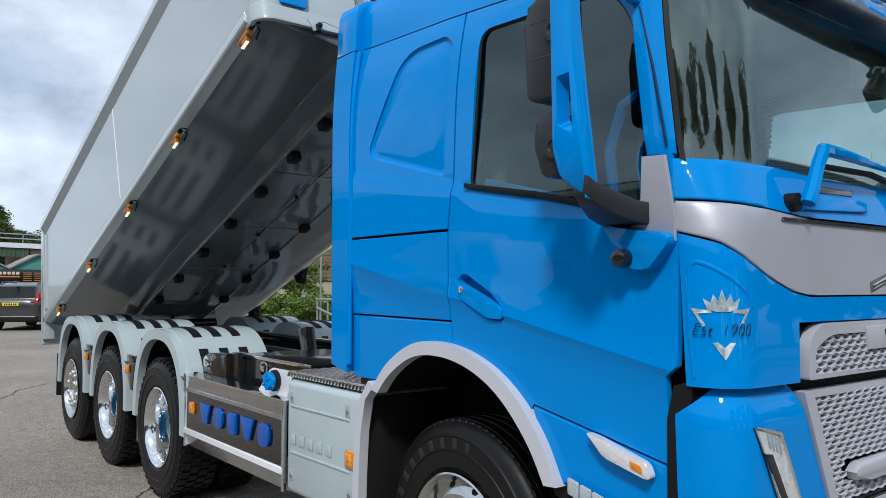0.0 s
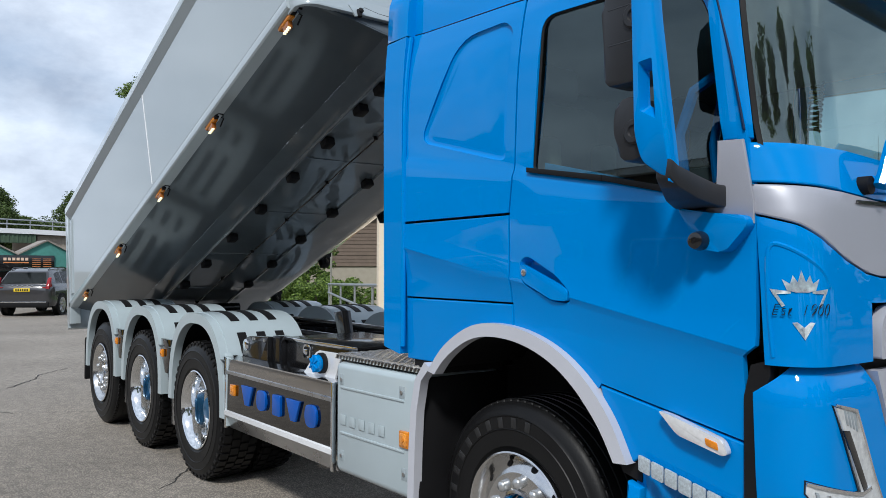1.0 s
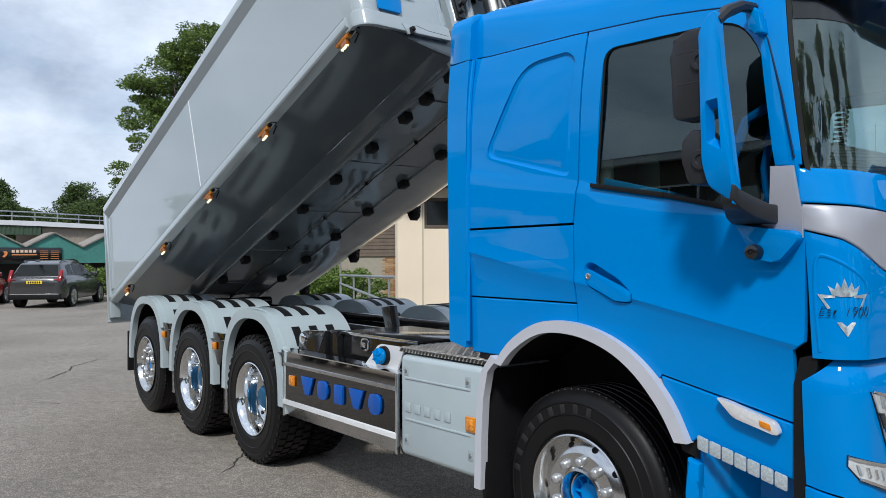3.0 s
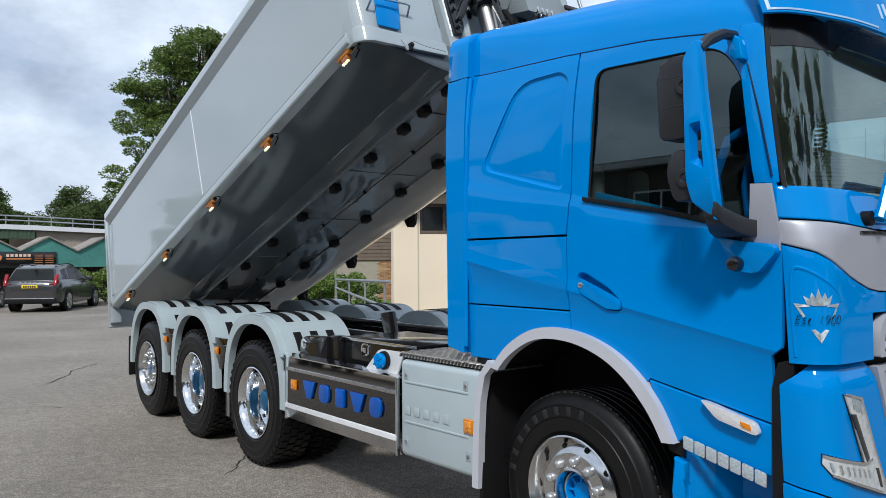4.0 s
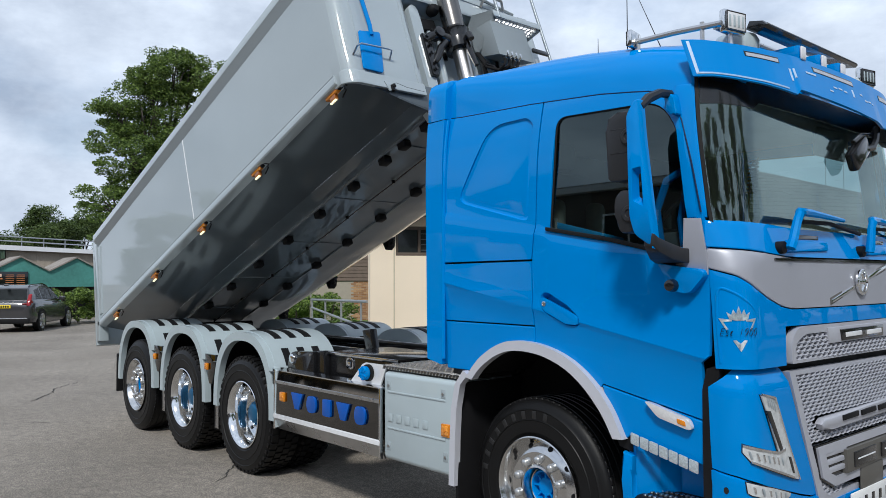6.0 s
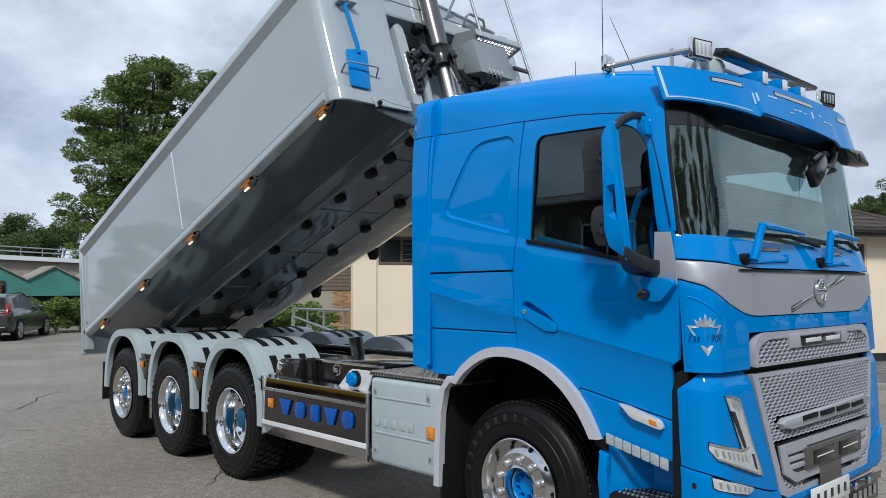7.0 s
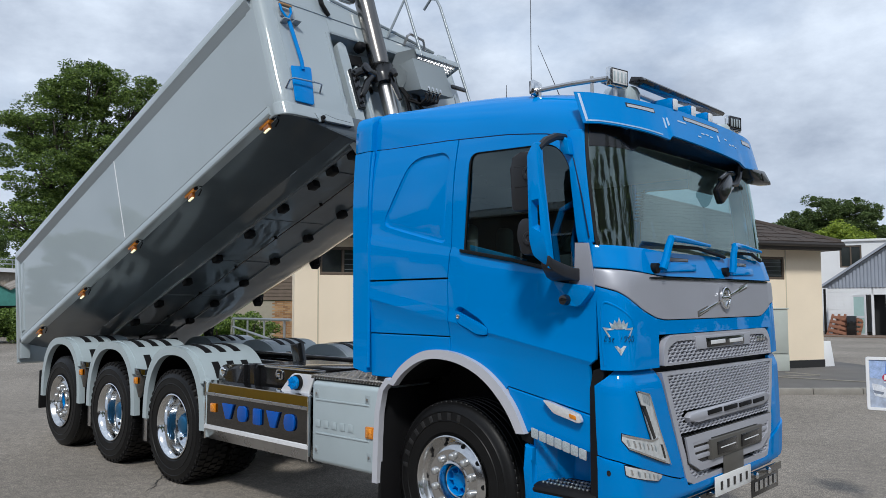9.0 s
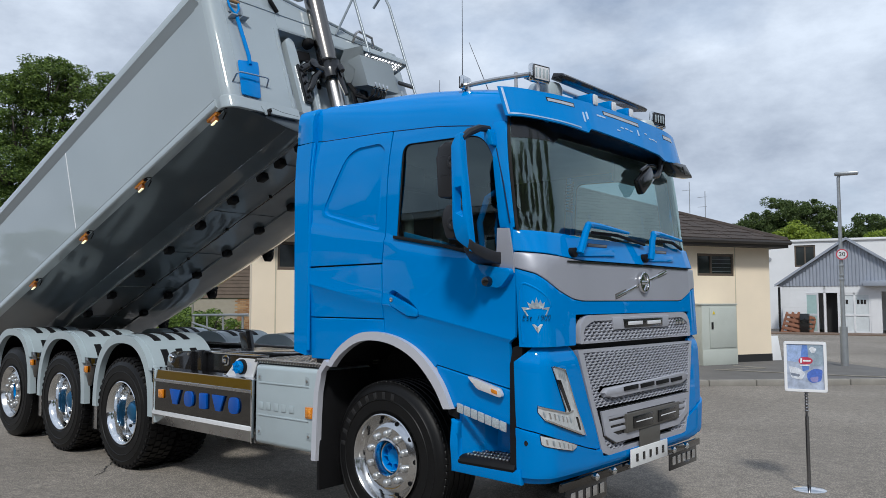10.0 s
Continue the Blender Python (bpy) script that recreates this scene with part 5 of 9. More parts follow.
def slab(name, pts, material, parent, off0, off1, bev=0.005, label=""):
    """A bevelled plate on the front by its corners in (y, z)."""
    bm = B()
    lo = [bm.verts.new(fp(qy(a), z, off0)) for a, z in pts]
    hi = [bm.verts.new(fp(qy(a), z, off1)) for a, z in pts]
    f = [bm.faces.new(lo), bm.faces.new(hi)]
    k = len(pts)
    for i in range(k):
        bm.faces.new((lo[i], lo[(i + 1) % k], hi[(i + 1) % k], hi[i]))
    if bev:
        bmesh.ops.bevel(bm, geom=list(f[1].edges), offset=bev, segments=2, affect="EDGES", profile=0.5, clamp_overlap=True)
    return part(name, bm, material, parent, label)


def frame_band(name, outer, inner, material, parent, off0, off1, label=""):
    bm = B()
    rings = [[bm.verts.new(fp(qy(a), z, o)) for a, z in loop] for loop, o in ((outer, off0), (outer, off1), (inner, off1), (inner, off0))]
    for a, b in zip(rings, rings[1:]):
        for i in range(len(a)):
            bm.faces.new((a[i], a[(i + 1) % len(a)], b[(i + 1) % len(a)], b[i]))
    es = [e for e in bm.edges if len(e.link_faces) == 2 and e.calc_face_angle(0) > 1.0]
    bmesh.ops.bevel(bm, geom=es, offset=0.004, segments=2, affect="EDGES", profile=0.5, clamp_overlap=True)
    return part(name, bm, material, parent, label)


UG = rounded([(0.39, 1.35), (0.40, 1.46), (0.47, 1.522), (1.93, 1.525), (2.0, 1.46), (2.0, 1.345)], [0.01, 0.05, 0.06, 0.06, 0.05, 0.01], 4)
UGI = rounded([(0.43, 1.365), (0.44, 1.445), (0.54, 1.485), (1.86, 1.487), (1.96, 1.445), (1.96, 1.36)], [0.01, 0.03, 0.04, 0.04, 0.03, 0.01], 4)
upper = frame_band("upper_grille", UG, UGI, GRILLE, truck, -0.03, 0.012, "silver upper grille with two slim lamps")
slab("grille_back", [(0.40, 1.35), (0.41, 1.50), (1.99, 1.50), (1.99, 1.345)], BLACK, upper, -0.04, -0.026, 0)
honeycomb("mesh", lambda z: 0.44, lambda z: 1.96, 1.36, 1.482, lambda y, z: (0.80 < y < 1.60 and z > 1.42) or (y < 0.48 and z > 1.455) or (y > 1.92 and z > 1.455), upper)
slab("lamp_tray", [(0.80, 1.425), (0.78, 1.505), (1.62, 1.507), (1.60, 1.425)], GRILLE, upper, -0.01, 0.014, 0.006)
slab("lamp_case", [(0.93, 1.432), (0.92, 1.492), (1.50, 1.494), (1.49, 1.434)], SATIN, upper, 0.0, 0.02, 0.008)
for y in (0.97, 1.25):
    slab("lamp_bar", [(y, 1.450), (y, 1.474), (y + 0.20, 1.476), (y + 0.20, 1.452)], WHITE, upper, 0.012, 0.026, 0.004, "slim white lamp")
for k in range(3):
    slab("badge", [(1.74 + k * 0.055, 1.44), (1.74 + k * 0.055, 1.475), (1.78 + k * 0.055, 1.475), (1.78 + k * 0.055, 1.44)], CHROME, upper, 0.005, 0.014, 0.003)


def mgl(z):
    return float(np.interp(z, [0.66, 0.70, 1.31], [0.60, 0.585, 0.36]))


def mgr(z):
    return float(np.interp(z, [0.66, 0.70, 1.31], [1.86, 1.875, 2.02]))


MO = [(mgl(1.315), 1.315), (2.02, 1.305), (mgr(1.0), 1.0), (1.90, 0.66), (1.80, 0.645), (0.68, 0.645), (0.585, 0.68), (mgl(1.0), 1.0)]
MI = [(mgl(1.27) + 0.045, 1.295), (1.98, 1.29), (mgr(1.0) - 0.035, 1.0), (1.86, 0.70), (1.80, 0.68), (0.70, 0.68), (0.635, 0.71), (mgl(1.0) + 0.045, 1.0)]
main = frame_band("main_grille", MO, MI, GRILLE, truck, -0.03, 0.010, "silver honeycomb main grille")
slab("grille_back", [(mgl(1.31), 1.31), (2.0, 1.30), (mgr(1.0), 1.0), (1.88, 0.67), (0.60, 0.67), (mgl(1.0), 1.0)], BLACK, main, -0.045, -0.026, 0)
honeycomb("mesh", lambda z: mgl(z) + 0.045, lambda z: mgr(z) - 0.03, 0.955, 1.295, lambda y, z: 0.60 < y < 1.90 and 1.0 < z < 1.085, main)
honeycomb("mesh", lambda z: mgl(z) + 0.045, lambda z: 0.90, 0.68, 0.765, lambda y, z: y > 0.93 - (0.765 - z), main)
honeycomb("mesh", lambda z: 1.62, lambda z: mgr(z) - 0.03, 0.68, 0.80, lambda y, z: z > 0.68 + (y - 1.6) * 0.5, main)
bar = slab("grille_bar", [(0.62, 1.04), (0.66, 1.065), (1.80, 1.085), (1.89, 1.075), (1.86, 1.03), (1.75, 1.005), (0.72, 1.005), (0.64, 1.012)], GRILLE, main, -0.01, 0.028, 0.012)
for k in range(4):
    y = 0.86 + 0.235 * k
    slab("bar_slot", [(y, 1.032), (y, 1.058), (y + 0.19, 1.062), (y + 0.19, 1.036)], BLACK, bar, 0.02, 0.0305, 0.002)
LO = [(0.575, 0.93), (1.90, 0.93), (1.88, 0.80), (1.70, 0.72), (0.74, 0.72), (0.61, 0.78)]
LI = [(0.65, 0.892), (1.84, 0.892), (1.81, 0.815), (1.65, 0.762), (0.77, 0.762), (0.68, 0.797)]
slab("intake_groove", [(0.566, 0.938), (1.91, 0.938), (1.89, 0.795), (1.705, 0.712), (0.735, 0.712), (0.60, 0.774)], SATIN, main, 0.0, 0.0105, 0.001)
low = frame_band("lower_intake", LO, LI, GRILLE, truck, -0.03, 0.022, "silver lower intake frame")
slab("intake_back", [(0.60, 0.92), (1.88, 0.92), (1.85, 0.80), (1.68, 0.73), (0.75, 0.73), (0.63, 0.78)], BLACK, low, -0.05, -0.012, 0)
for k in range(3):
    for a, b in ((0.66, 0.90), (1.64, 1.84)):
        z = 0.785 + 0.042 * k
        slab("intake_fin", [(a, z + 0.003), (a, z + 0.029), (b, z + 0.029), (b, z + 0.003)], GRILLE, low, -0.01, 0.018, 0.006)
plate = slab("radar_plate", [(0.865, 0.765), (0.86, 0.885), (1.68, 0.885), (1.67, 0.77)], mat("grey_plate_dark", (0.12, 0.115, 0.105), 0.4, 0.3), low, -0.01, 0.034, 0.006, "grey plate with two dark lamps")
for y in (0.94, 1.32):
    slab("lamp_window", [(y, 0.785), (y, 0.862), (y + 0.30, 0.864), (y + 0.30, 0.787)], SATIN, plate, 0.03, 0.04, 0.006)
    slab("lamp_line", [(y + 0.03, 0.822), (y + 0.03, 0.828), (y + 0.27, 0.83), (y + 0.27, 0.824)], WHITE, plate, 0.038, 0.043, 0.001)

# emblem with diagonal bar
emb = slab("emblem_bar", [(0.86, 1.628), (0.86, 1.648), (1.64, 1.834), (1.64, 1.812)], CHROME, truck, 0.004, 0.012, 0.003, "chrome diagonal bar with round emblem")
slab("bar_shadow_line", [(0.85, 1.618), (0.85, 1.655), (1.65, 1.843), (1.65, 1.803)], bpy.data.materials["grey_plate_dark"], emb, 0.002, 0.0065, 0.001)
bm = B()
c = fp(qy(1.24), 1.735, 0.012)
prof = [(0.072, 0.0), (0.072, 0.012), (0.067, 0.017), (0.055, 0.017), (0.051, 0.003), (0.0, 0.003)]
lathe(bm, prof, 40, "x", at=c, caps=False)
part("emblem_ring", bm, CHROME, emb)
bm = B()
box(bm, c.x, c.x + 0.014, 1.24 - 0.07, 1.24 + 0.07, 1.722, 1.748, 0.004)
part("emblem_core", bm, CHROME, emb)

# ---- bumper corners, headlamps ----
def bump_top(q):
    y = q + 0.13
    return 1.322 if y < 0.355 else float(np.interp(y, [0.355, 0.585, 0.60], [1.31, 0.685, 0.655]))


def seam_z(q):
    """Height of the joint between headlamp panel and bumper."""
    return float(np.interp(q, [-0.293, -0.25, -0.17, -0.08, 0.04, 0.30, 0.40], [0.884, 0.876, 0.864, 0.840, 0.804, 0.728, 0.704]))


def corner_patch(sign):
    bm = B()
    cols = [-0.293, -0.27] + [-0.25 + 0.02 * i for i in range(13)] + [0.0 + 0.02 * i for i in range(1, 25)]
    cols = [q for q in cols if q < (qy(0.60) if sign > 0 else 0.23)]
    layers = []
    for o in (0.0, -0.02):
        grid = []
        for q in cols:
            top = (1.347 if q + 0.13 < 0.345 else bump_top(q)) if q > 0 else 1.347 - 0.70 * max(0.0, -0.165 - q)
            if sign < 0 and q > 0:
                top = 1.322 if q < 0.075 else float(np.interp(2.10 - q, [1.86, 1.875, 2.02], [0.66, 0.70, 1.30]))
            low = min(seam_z(q) + 0.004, top - 0.02)
            qq = q if sign > 0 else Q1 - q
            col = []
            for j in range(21):
                z = low + (top - low) * (1 - (1 - j / 20) ** 1.5)
                roll = max(0.0, (z - 1.225) / 0.12) * min(1.0, max(0.0, (top - 1.2) / 0.1))
                col.append(bm.verts.new(fp(qq, z, o - 0.042 * roll * roll)))
            grid.append(col)
        layers.append(grid)
    close_sheet(bm, layers, 0.006)
    return part("corner_panel", bm, BLUE, truck, "blue headlamp corner panel")


corner_patch(1)
corner_patch(-1)
patch("joint_back", -0.29, 0.02, 1.19, 1.335, BLACK, truck, off=-0.065, nq=12, nz=3, thick=0.01, edge=0)


def bumper_top(q):
    y = q + 0.13
    if q <= 0:
        return seam_z(q) - 0.004
    if y > 2.02:
        return seam_z(Q1 - q) - 0.004
    if y < 1.2:
        return min(seam_z(q) - 0.004, max(0.645, bump_top(q) - 0.004))
    return min(seam_z(Q1 - q) - 0.004, float(np.interp(y, [1.85, 1.875, 2.02], [0.645, 0.70, 1.30])))


patch("bumper", -0.293, QT, lambda q: 0.60, bumper_top, BLUE, truck, off=0.012, nq=220, nz=8, label="blue front bumper")
patch("bumper_lip", -0.25, QT, 0.565, 0.605, BLUE, truck, off=-0.01, nq=60, nz=2)


def corner_slab(name, pts, material, parent, off0, off1, bev=0.004, label=""):
    """A plate on the right corner by points of (q, z), cut fine enough to bend."""
    bm = B()
    n = len(pts)
    fine = []
    for i in range(n):
        a, b = Vector(pts[i]), Vector(pts[(i + 1) % n])
        k = max(1, int(abs(b.x - a.x) / 0.03))
        fine += [tuple(a + (b - a) * j / k) for j in range(k)]
    lo = [bm.verts.new(fp(a, z, off0)) for a, z in fine]
    hi = [bm.verts.new(fp(a, z, off1)) for a, z in fine]
    f = [bm.faces.new(lo), bm.faces.new(hi)]
    k = len(fine)
    for i in range(k):
        bm.faces.new((lo[i], lo[(i + 1) % k], hi[(i + 1) % k], hi[i]))
    if bev:
        bmesh.ops.bevel(bm, geom=list(f[1].edges), offset=bev, segments=2, affect="EDGES", profile=0.5, clamp_overlap=True)
    bmesh.ops.triangulate(bm, faces=[q for q in bm.faces if len(q.verts) > 4])
    return part(name, bm, material, parent, label)


CLEAR = mat("lamp_reflector", (0.66, 0.69, 0.71), 0.12, 0.3, 0.2, 40, 60, 0.6, 1.0)
HLO = [(-0.045, 1.242), (0.094, 1.214), (0.182, 1.010), (0.286, 0.796), (0.215, 0.808), (-0.112, 0.922), (-0.156, 0.974), (-0.152, 1.026), (0.078, 0.972), (-0.005, 1.16)]
HLI = [(-0.030, 1.230), (0.084, 1.206), (0.170, 1.012), (0.266, 0.808), (0.222, 0.822), (-0.104, 0.934), (-0.143, 0.978), (-0.140, 1.012), (0.100, 0.958), (0.008, 1.16)]
HLO = [(a + 0.35 * (c - a), b + 0.35 * (d - b)) for (a, b), (c, d) in zip(HLI, HLO)]
hl = corner_slab("headlamp", HLO, SATIN, truck, -0.01, 0.005, 0.003, "V-shaped headlamp in a black surround")
corner_slab("lamp_lens", HLI, CLEAR, hl, 0.003, 0.011, 0.004, "clear headlamp lens")
corner_slab("lamp_slot", [(0.004, 1.158), (0.040, 1.153), (0.132, 0.972), (0.108, 0.964)], SATIN, hl, 0.008, 0.0135, 0.001)
corner_slab("lamp_edge", [(-0.032, 1.232), (-0.026, 1.238), (0.09, 1.213), (0.176, 1.012), (0.274, 0.804), (0.266, 0.806), (0.166, 1.012), (0.080, 1.205)], CHROME, hl, 0.008, 0.015, 0.002)
corner_slab("lamp_edge", [(-0.140, 1.014), (-0.140, 1.004), (0.098, 0.952), (0.155, 0.962), (0.15, 0.975), (0.098, 0.962)], CHROME, hl, 0.008, 0.015, 0.002)
corner_slab("lamp_edge", [(-0.106, 0.932), (-0.104, 0.942), (0.22, 0.832), (0.222, 0.820)], CHROME, hl, 0.008, 0.014, 0.002)
for k in range(7):
    x0, z0 = -0.115 + 0.038 * k, 0.985 - 0.0088 * k
    corner_slab("reflector_rib", [(x0, z0), (x0 + 0.010, z0 - 0.002), (x0 + 0.020, z0 - 0.036), (x0 + 0.008, z0 - 0.034)], RAIL if k % 3 == 0 else CHROME, hl, 0.009, 0.0135, 0.001)
for k in range(4):
    corner_slab("lamp_cell", [(0.012 + 0.018 * k, 1.218 - 0.005 * k), (0.024 + 0.018 * k, 1.215 - 0.005 * k), (0.036 + 0.018 * k, 1.17 - 0.008 * k), (0.026 + 0.018 * k, 1.172 - 0.008 * k)], RAIL, hl, 0.009, 0.0125, 0.0005)
corner_slab("lamp_dark", [(0.175, 0.93), (0.20, 0.925), (0.225, 0.845), (0.205, 0.85)], SATIN, hl, 0.009, 0.0125, 0.001)
fog = corner_slab("fog_lamp", [(-0.142, 0.852), (0.0, 0.820), (0.165, 0.769), (0.157, 0.750), (0.119, 0.736), (-0.117, 0.786), (-0.138, 0.80)], SATIN, truck, 0.0, 0.018, 0.003, "clear fog lamp in the bumper")
corner_slab("fog_lens", [(-0.138, 0.848), (0.0, 0.816), (0.16, 0.766), (0.152, 0.752), (0.118, 0.740), (-0.115, 0.790), (-0.133, 0.80)], CLEAR, fog, 0.016, 0.023, 0.004)
for k in range(6):
    x0, z0 = -0.11 + 0.042 * k, 0.83 - 0.0105 * k
    corner_slab("reflector_rib", [(x0, z0), (x0 + 0.012, z0 - 0.003), (x0 + 0.016, z0 - 0.03), (x0 + 0.006, z0 - 0.028)], RAIL if k % 2 else CHROME, fog, 0.021, 0.026, 0.001)
corner_slab("jack_plug", [(-0.225 + 0.012 * math.cos(a), 0.80 + 0.016 * math.sin(a)) for a in [i * math.pi / 6 for i in range(12)]], SATIN, truck, 0.008, 0.015, 0.002)
corner_slab("washer_cover", [(0.03, 1.15), (0.075, 1.15), (0.10, 1.08), (0.06, 1.08)], BLUE, truck, 0.0, 0.003, 0.001)
# black joint between door and corner
bm = B()
prism(bm, [(1.172, 1.34), (1.235, 1.36), (1.235, 1.31), (1.20, 1.24), (1.19, 0.66), (1.145, 0.66), (1.148, 1.24)], "y", 0.010, 0.08)
part("joint_strip", bm, BLACK, truck, "black joint behind the bumper corner")

# number plate, light bar and signs below the bumper
bm = B()
box(bm, 1.437, 1.447, 0.92, 1.46, 0.535, 0.652, 0.004)
npl = part("front_plate", bm, mat("plate_white", (0.75, 0.76, 0.76), 0.35), truck, "white show plate with black lettering")
bars(npl, 5, (1.449, 1.00, 0.593), (0, 0.096, 0), (0.004, 0.030, 0.050), Matrix(), SATIN)
bm = B()
box(bm, 1.432, 1.442, 1.06, 1.36, 0.64, 0.765, 0.004)
part("plate_bracket", bm, bpy.data.materials["grey_plate_dark"], truck)
for a, b in ((0.20, 0.68), (1.58, 2.06)):
    bm = B()
    box(bm, 1.395, 1.402, a, b, 0.40, 0.535, 0.012)
    sg = part("mud_sign", bm, SATIN, truck, "black sign board with silver lettering under the bumper")
    bars(sg, 5, (1.405, a + 0.07, 0.465), (0, 0.085, 0), (0.004, 0.05, 0.06), Matrix(), CHROME)
bm = B()
box(bm, 1.385, 1.405, 0.15, 2.12, 0.515, 0.565, 0.004)
ub = part("under_bar", bm, MIRROR_STEEL, truck, "stainless bar under the bumper with small lamps")
for k in range(7):
    pb = B()
    lathe(pb, [(0.022, 0.0), (0.022, 0.02), (0.012, 0.03), (0.0, 0.032)], 16, "x", at=(1.405, 0.52 + 0.22 * k, 0.545))
    part("bar_lamp", pb, CHROME, ub)

# ---- windscreen, wipers, visor ----
bm = B()
nq, nz = 40, 8
q0, q1 = -0.165, Q1 + 0.165
grid = [[bm.verts.new(fp(q0 + (q1 - q0) * i / nq, 1.99 + (2.74 - 1.99) * j / nz, -0.012)) for j in range(nz + 1)] for i in range(nq + 1)]
for i in range(nq):
    for j in range(nz):
        bm.faces.new((grid[i][j], grid[i + 1][j], grid[i + 1][j + 1], grid[i][j + 1]))
ws = part("windscreen", bm, SCREEN, truck, "large clear windscreen")
ws.visible_shadow = False
for qa, qb in ((-0.25, -0.178), (Q1 + 0.178, Q1 + 0.25)):
    patch("pillar", qa, qb, lambda q: 2.045, lambda q: 2.70, BLUE, truck, nq=8, nz=11, thick=0.05)
for qa, qb in ((-0.176, -0.164), (Q1 + 0.164, Q1 + 0.176)):
    patch("screen_seal", qa, qb, 2.0, 2.74, BLACK, truck, off=-0.004, nq=3, nz=8, thick=0.02, edge=0)
patch("screen_band", -0.16, Q1 + 0.16, lambda q: 2.635 if q > 0.1 else 2.60, 2.76, SATIN, truck, off=-0.008, nq=40, nz=3, thick=0.006, edge=0, label="black band at the top of the windscreen")
for y in (0.34, 1.30):
    bm = B()
    p = [fp(qy(y + 0.0), 1.90, 0.05), fp(qy(y - 0.005), 1.94, 0.065), fp(qy(y - 0.02), 2.03, 0.09), fp(qy(y - 0.015), 2.068, 0.10), fp(qy(y + 0.02), 2.082, 0.085), fp(qy(y + 0.15), 2.082, 0.08), fp(qy(y + 0.62), 2.065, 0.06)]
    tube(bm, p, [0.024, 0.024, 0.022, 0.022, 0.022, 0.02, 0.010], 8)
    wiper = part("wiper", bm, BLUE, truck, "blue wiper arm with a black blade")
    bm = B()
    tube(bm, [fp(qy(y + 0.18), 2.045, 0.02), fp(qy(y + 0.5), 2.045, 0.03), fp(qy(min(2.0, y + 0.95)), 2.005, 0.02)], 0.012, 6)
    part("wiper_blade", bm, BLACK, wiper)
    bm = B()
    lathe(bm, [(0.03, -0.01), (0.03, 0.03), (0.0, 0.035)], 16, "x", at=fp(qy(y - 0.02), 1.905, 0))
    part("wiper_pivot", bm, BLACK, wiper)
    slab("grab_recess", [(y + 0.06, 1.885), (y + 0.05, 1.945), (y + 0.50, 1.945), (y + 0.50, 1.90)], BLUE, truck, 0.0, 0.014, 0.006)
    slab("recess_slot", [(y + 0.16, 1.952), (y + 0.17, 1.976), (y + 0.42, 1.976), (y + 0.41, 1.955)], SATIN, truck, -0.004, 0.004, 0.002)


VT = [0, 0.03, 0.07, 0.11, 0.15, 0.19, 0.26, 0.38, 0.5]
VX = [1.09, 1.145, 1.215, 1.26, 1.30, 1.335, 1.37, 1.39, 1.40]
VY = [0.02, 0.03, 0.12, 0.22, 0.32, 0.42, 0.60, 0.90, 1.21]


def visor_pt(t, w):
    """t from the right end (0) to the left end (1), w from the lower edge (0) to the upper edge (1)."""
    s = min(t, 1 - t)
    px, py = float(np.interp(s, VT, VX)), float(np.interp(s, VT, VY))
    if t > 0.5:
        py = CABW - py
    zl = float(np.interp(t, [0, 0.05, 0.15, 0.246, 0.252, 0.62, 0.66, 0.85, 1], [2.725, 2.72, 2.70, 2.672, 2.70, 2.66, 2.635, 2.66, 2.71]))
    zu = float(np.interp(s, [0, 0.1, 0.2, 0.5], [2.915, 2.90, 2.89, 2.89]))
    return Vector((px + 0.018 - w * 0.062, py, zl + (zu - zl) * w))


def smooth_visor(t, w):
    a, b, c = visor_pt(max(0, t - 0.02), w), visor_pt(min(1, t + 0.02), w), visor_pt(t, w)
    return Vector(((a.x + b.x + c.x) / 3, (a.y + b.y + c.y) / 3, c.z))


def vpatch(name, t0, t1, w0, w1, material, parent, off, thick, nt=60, nw=5, label=""):
    bm = B()
    layers = []
    for o in (off, off - thick):
        g = []
        for i in range(nt + 1):
            t = t0 + (t1 - t0) * i / nt
            d = (smooth_visor(min(1, t + 0.01), 0.5) - smooth_visor(max(0, t - 0.01), 0.5)).normalized()
            nrm = Vector((d.y, -d.x, 0.25)).normalized()
            g.append([bm.verts.new(smooth_visor(t, w0 + (w1 - w0) * j / nw) + nrm * o) for j in range(nw + 1)])
        layers.append(g)
    close_sheet(bm, layers, 0.0)
    return part(name, bm, material, parent, label)


visor = vpatch("sun_visor", 0, 1, 0, 1, BLUE, truck, 0, 0.012, 180, label="blue sun visor with a pale lower line and slots")
vpatch("visor_line", 0.02, 0.22, 0.05, 0.095, mat("pinstripe", (0.30, 0.45, 0.66), 0.35), visor, 0.003, 0.004, 40, 1, "pale pinstripe")
vpatch("visor_liner", 0.005, 0.995, 0.01, 0.99, SATIN, visor, -0.0135, 0.003, 60, 3, "black inner face")
vpatch("visor_line", 0.016, 0.024, 0.05, 0.95, bpy.data.materials["pinstripe"], visor, 0.003, 0.004, 2, 4)
SLOT = mat("slot_insert", (0.45, 0.47, 0.52), 0.4, 0.1)
for t0, t1 in ((0.13, 0.215), (0.335, 0.52), (0.69, 0.77)):
    vpatch("visor_slot", t0, t1, 0.70, 0.84, SATIN, visor, 0.002, 0.003, 12, 1)
    vpatch("slot_fill", t0 + 0.003, t1 - 0.003, 0.71, 0.80, SLOT, visor, 0.0035, 0.003, 12, 1)
LETTER = mat("pale_lettering", (0.45, 0.6, 0.8), 0.4)
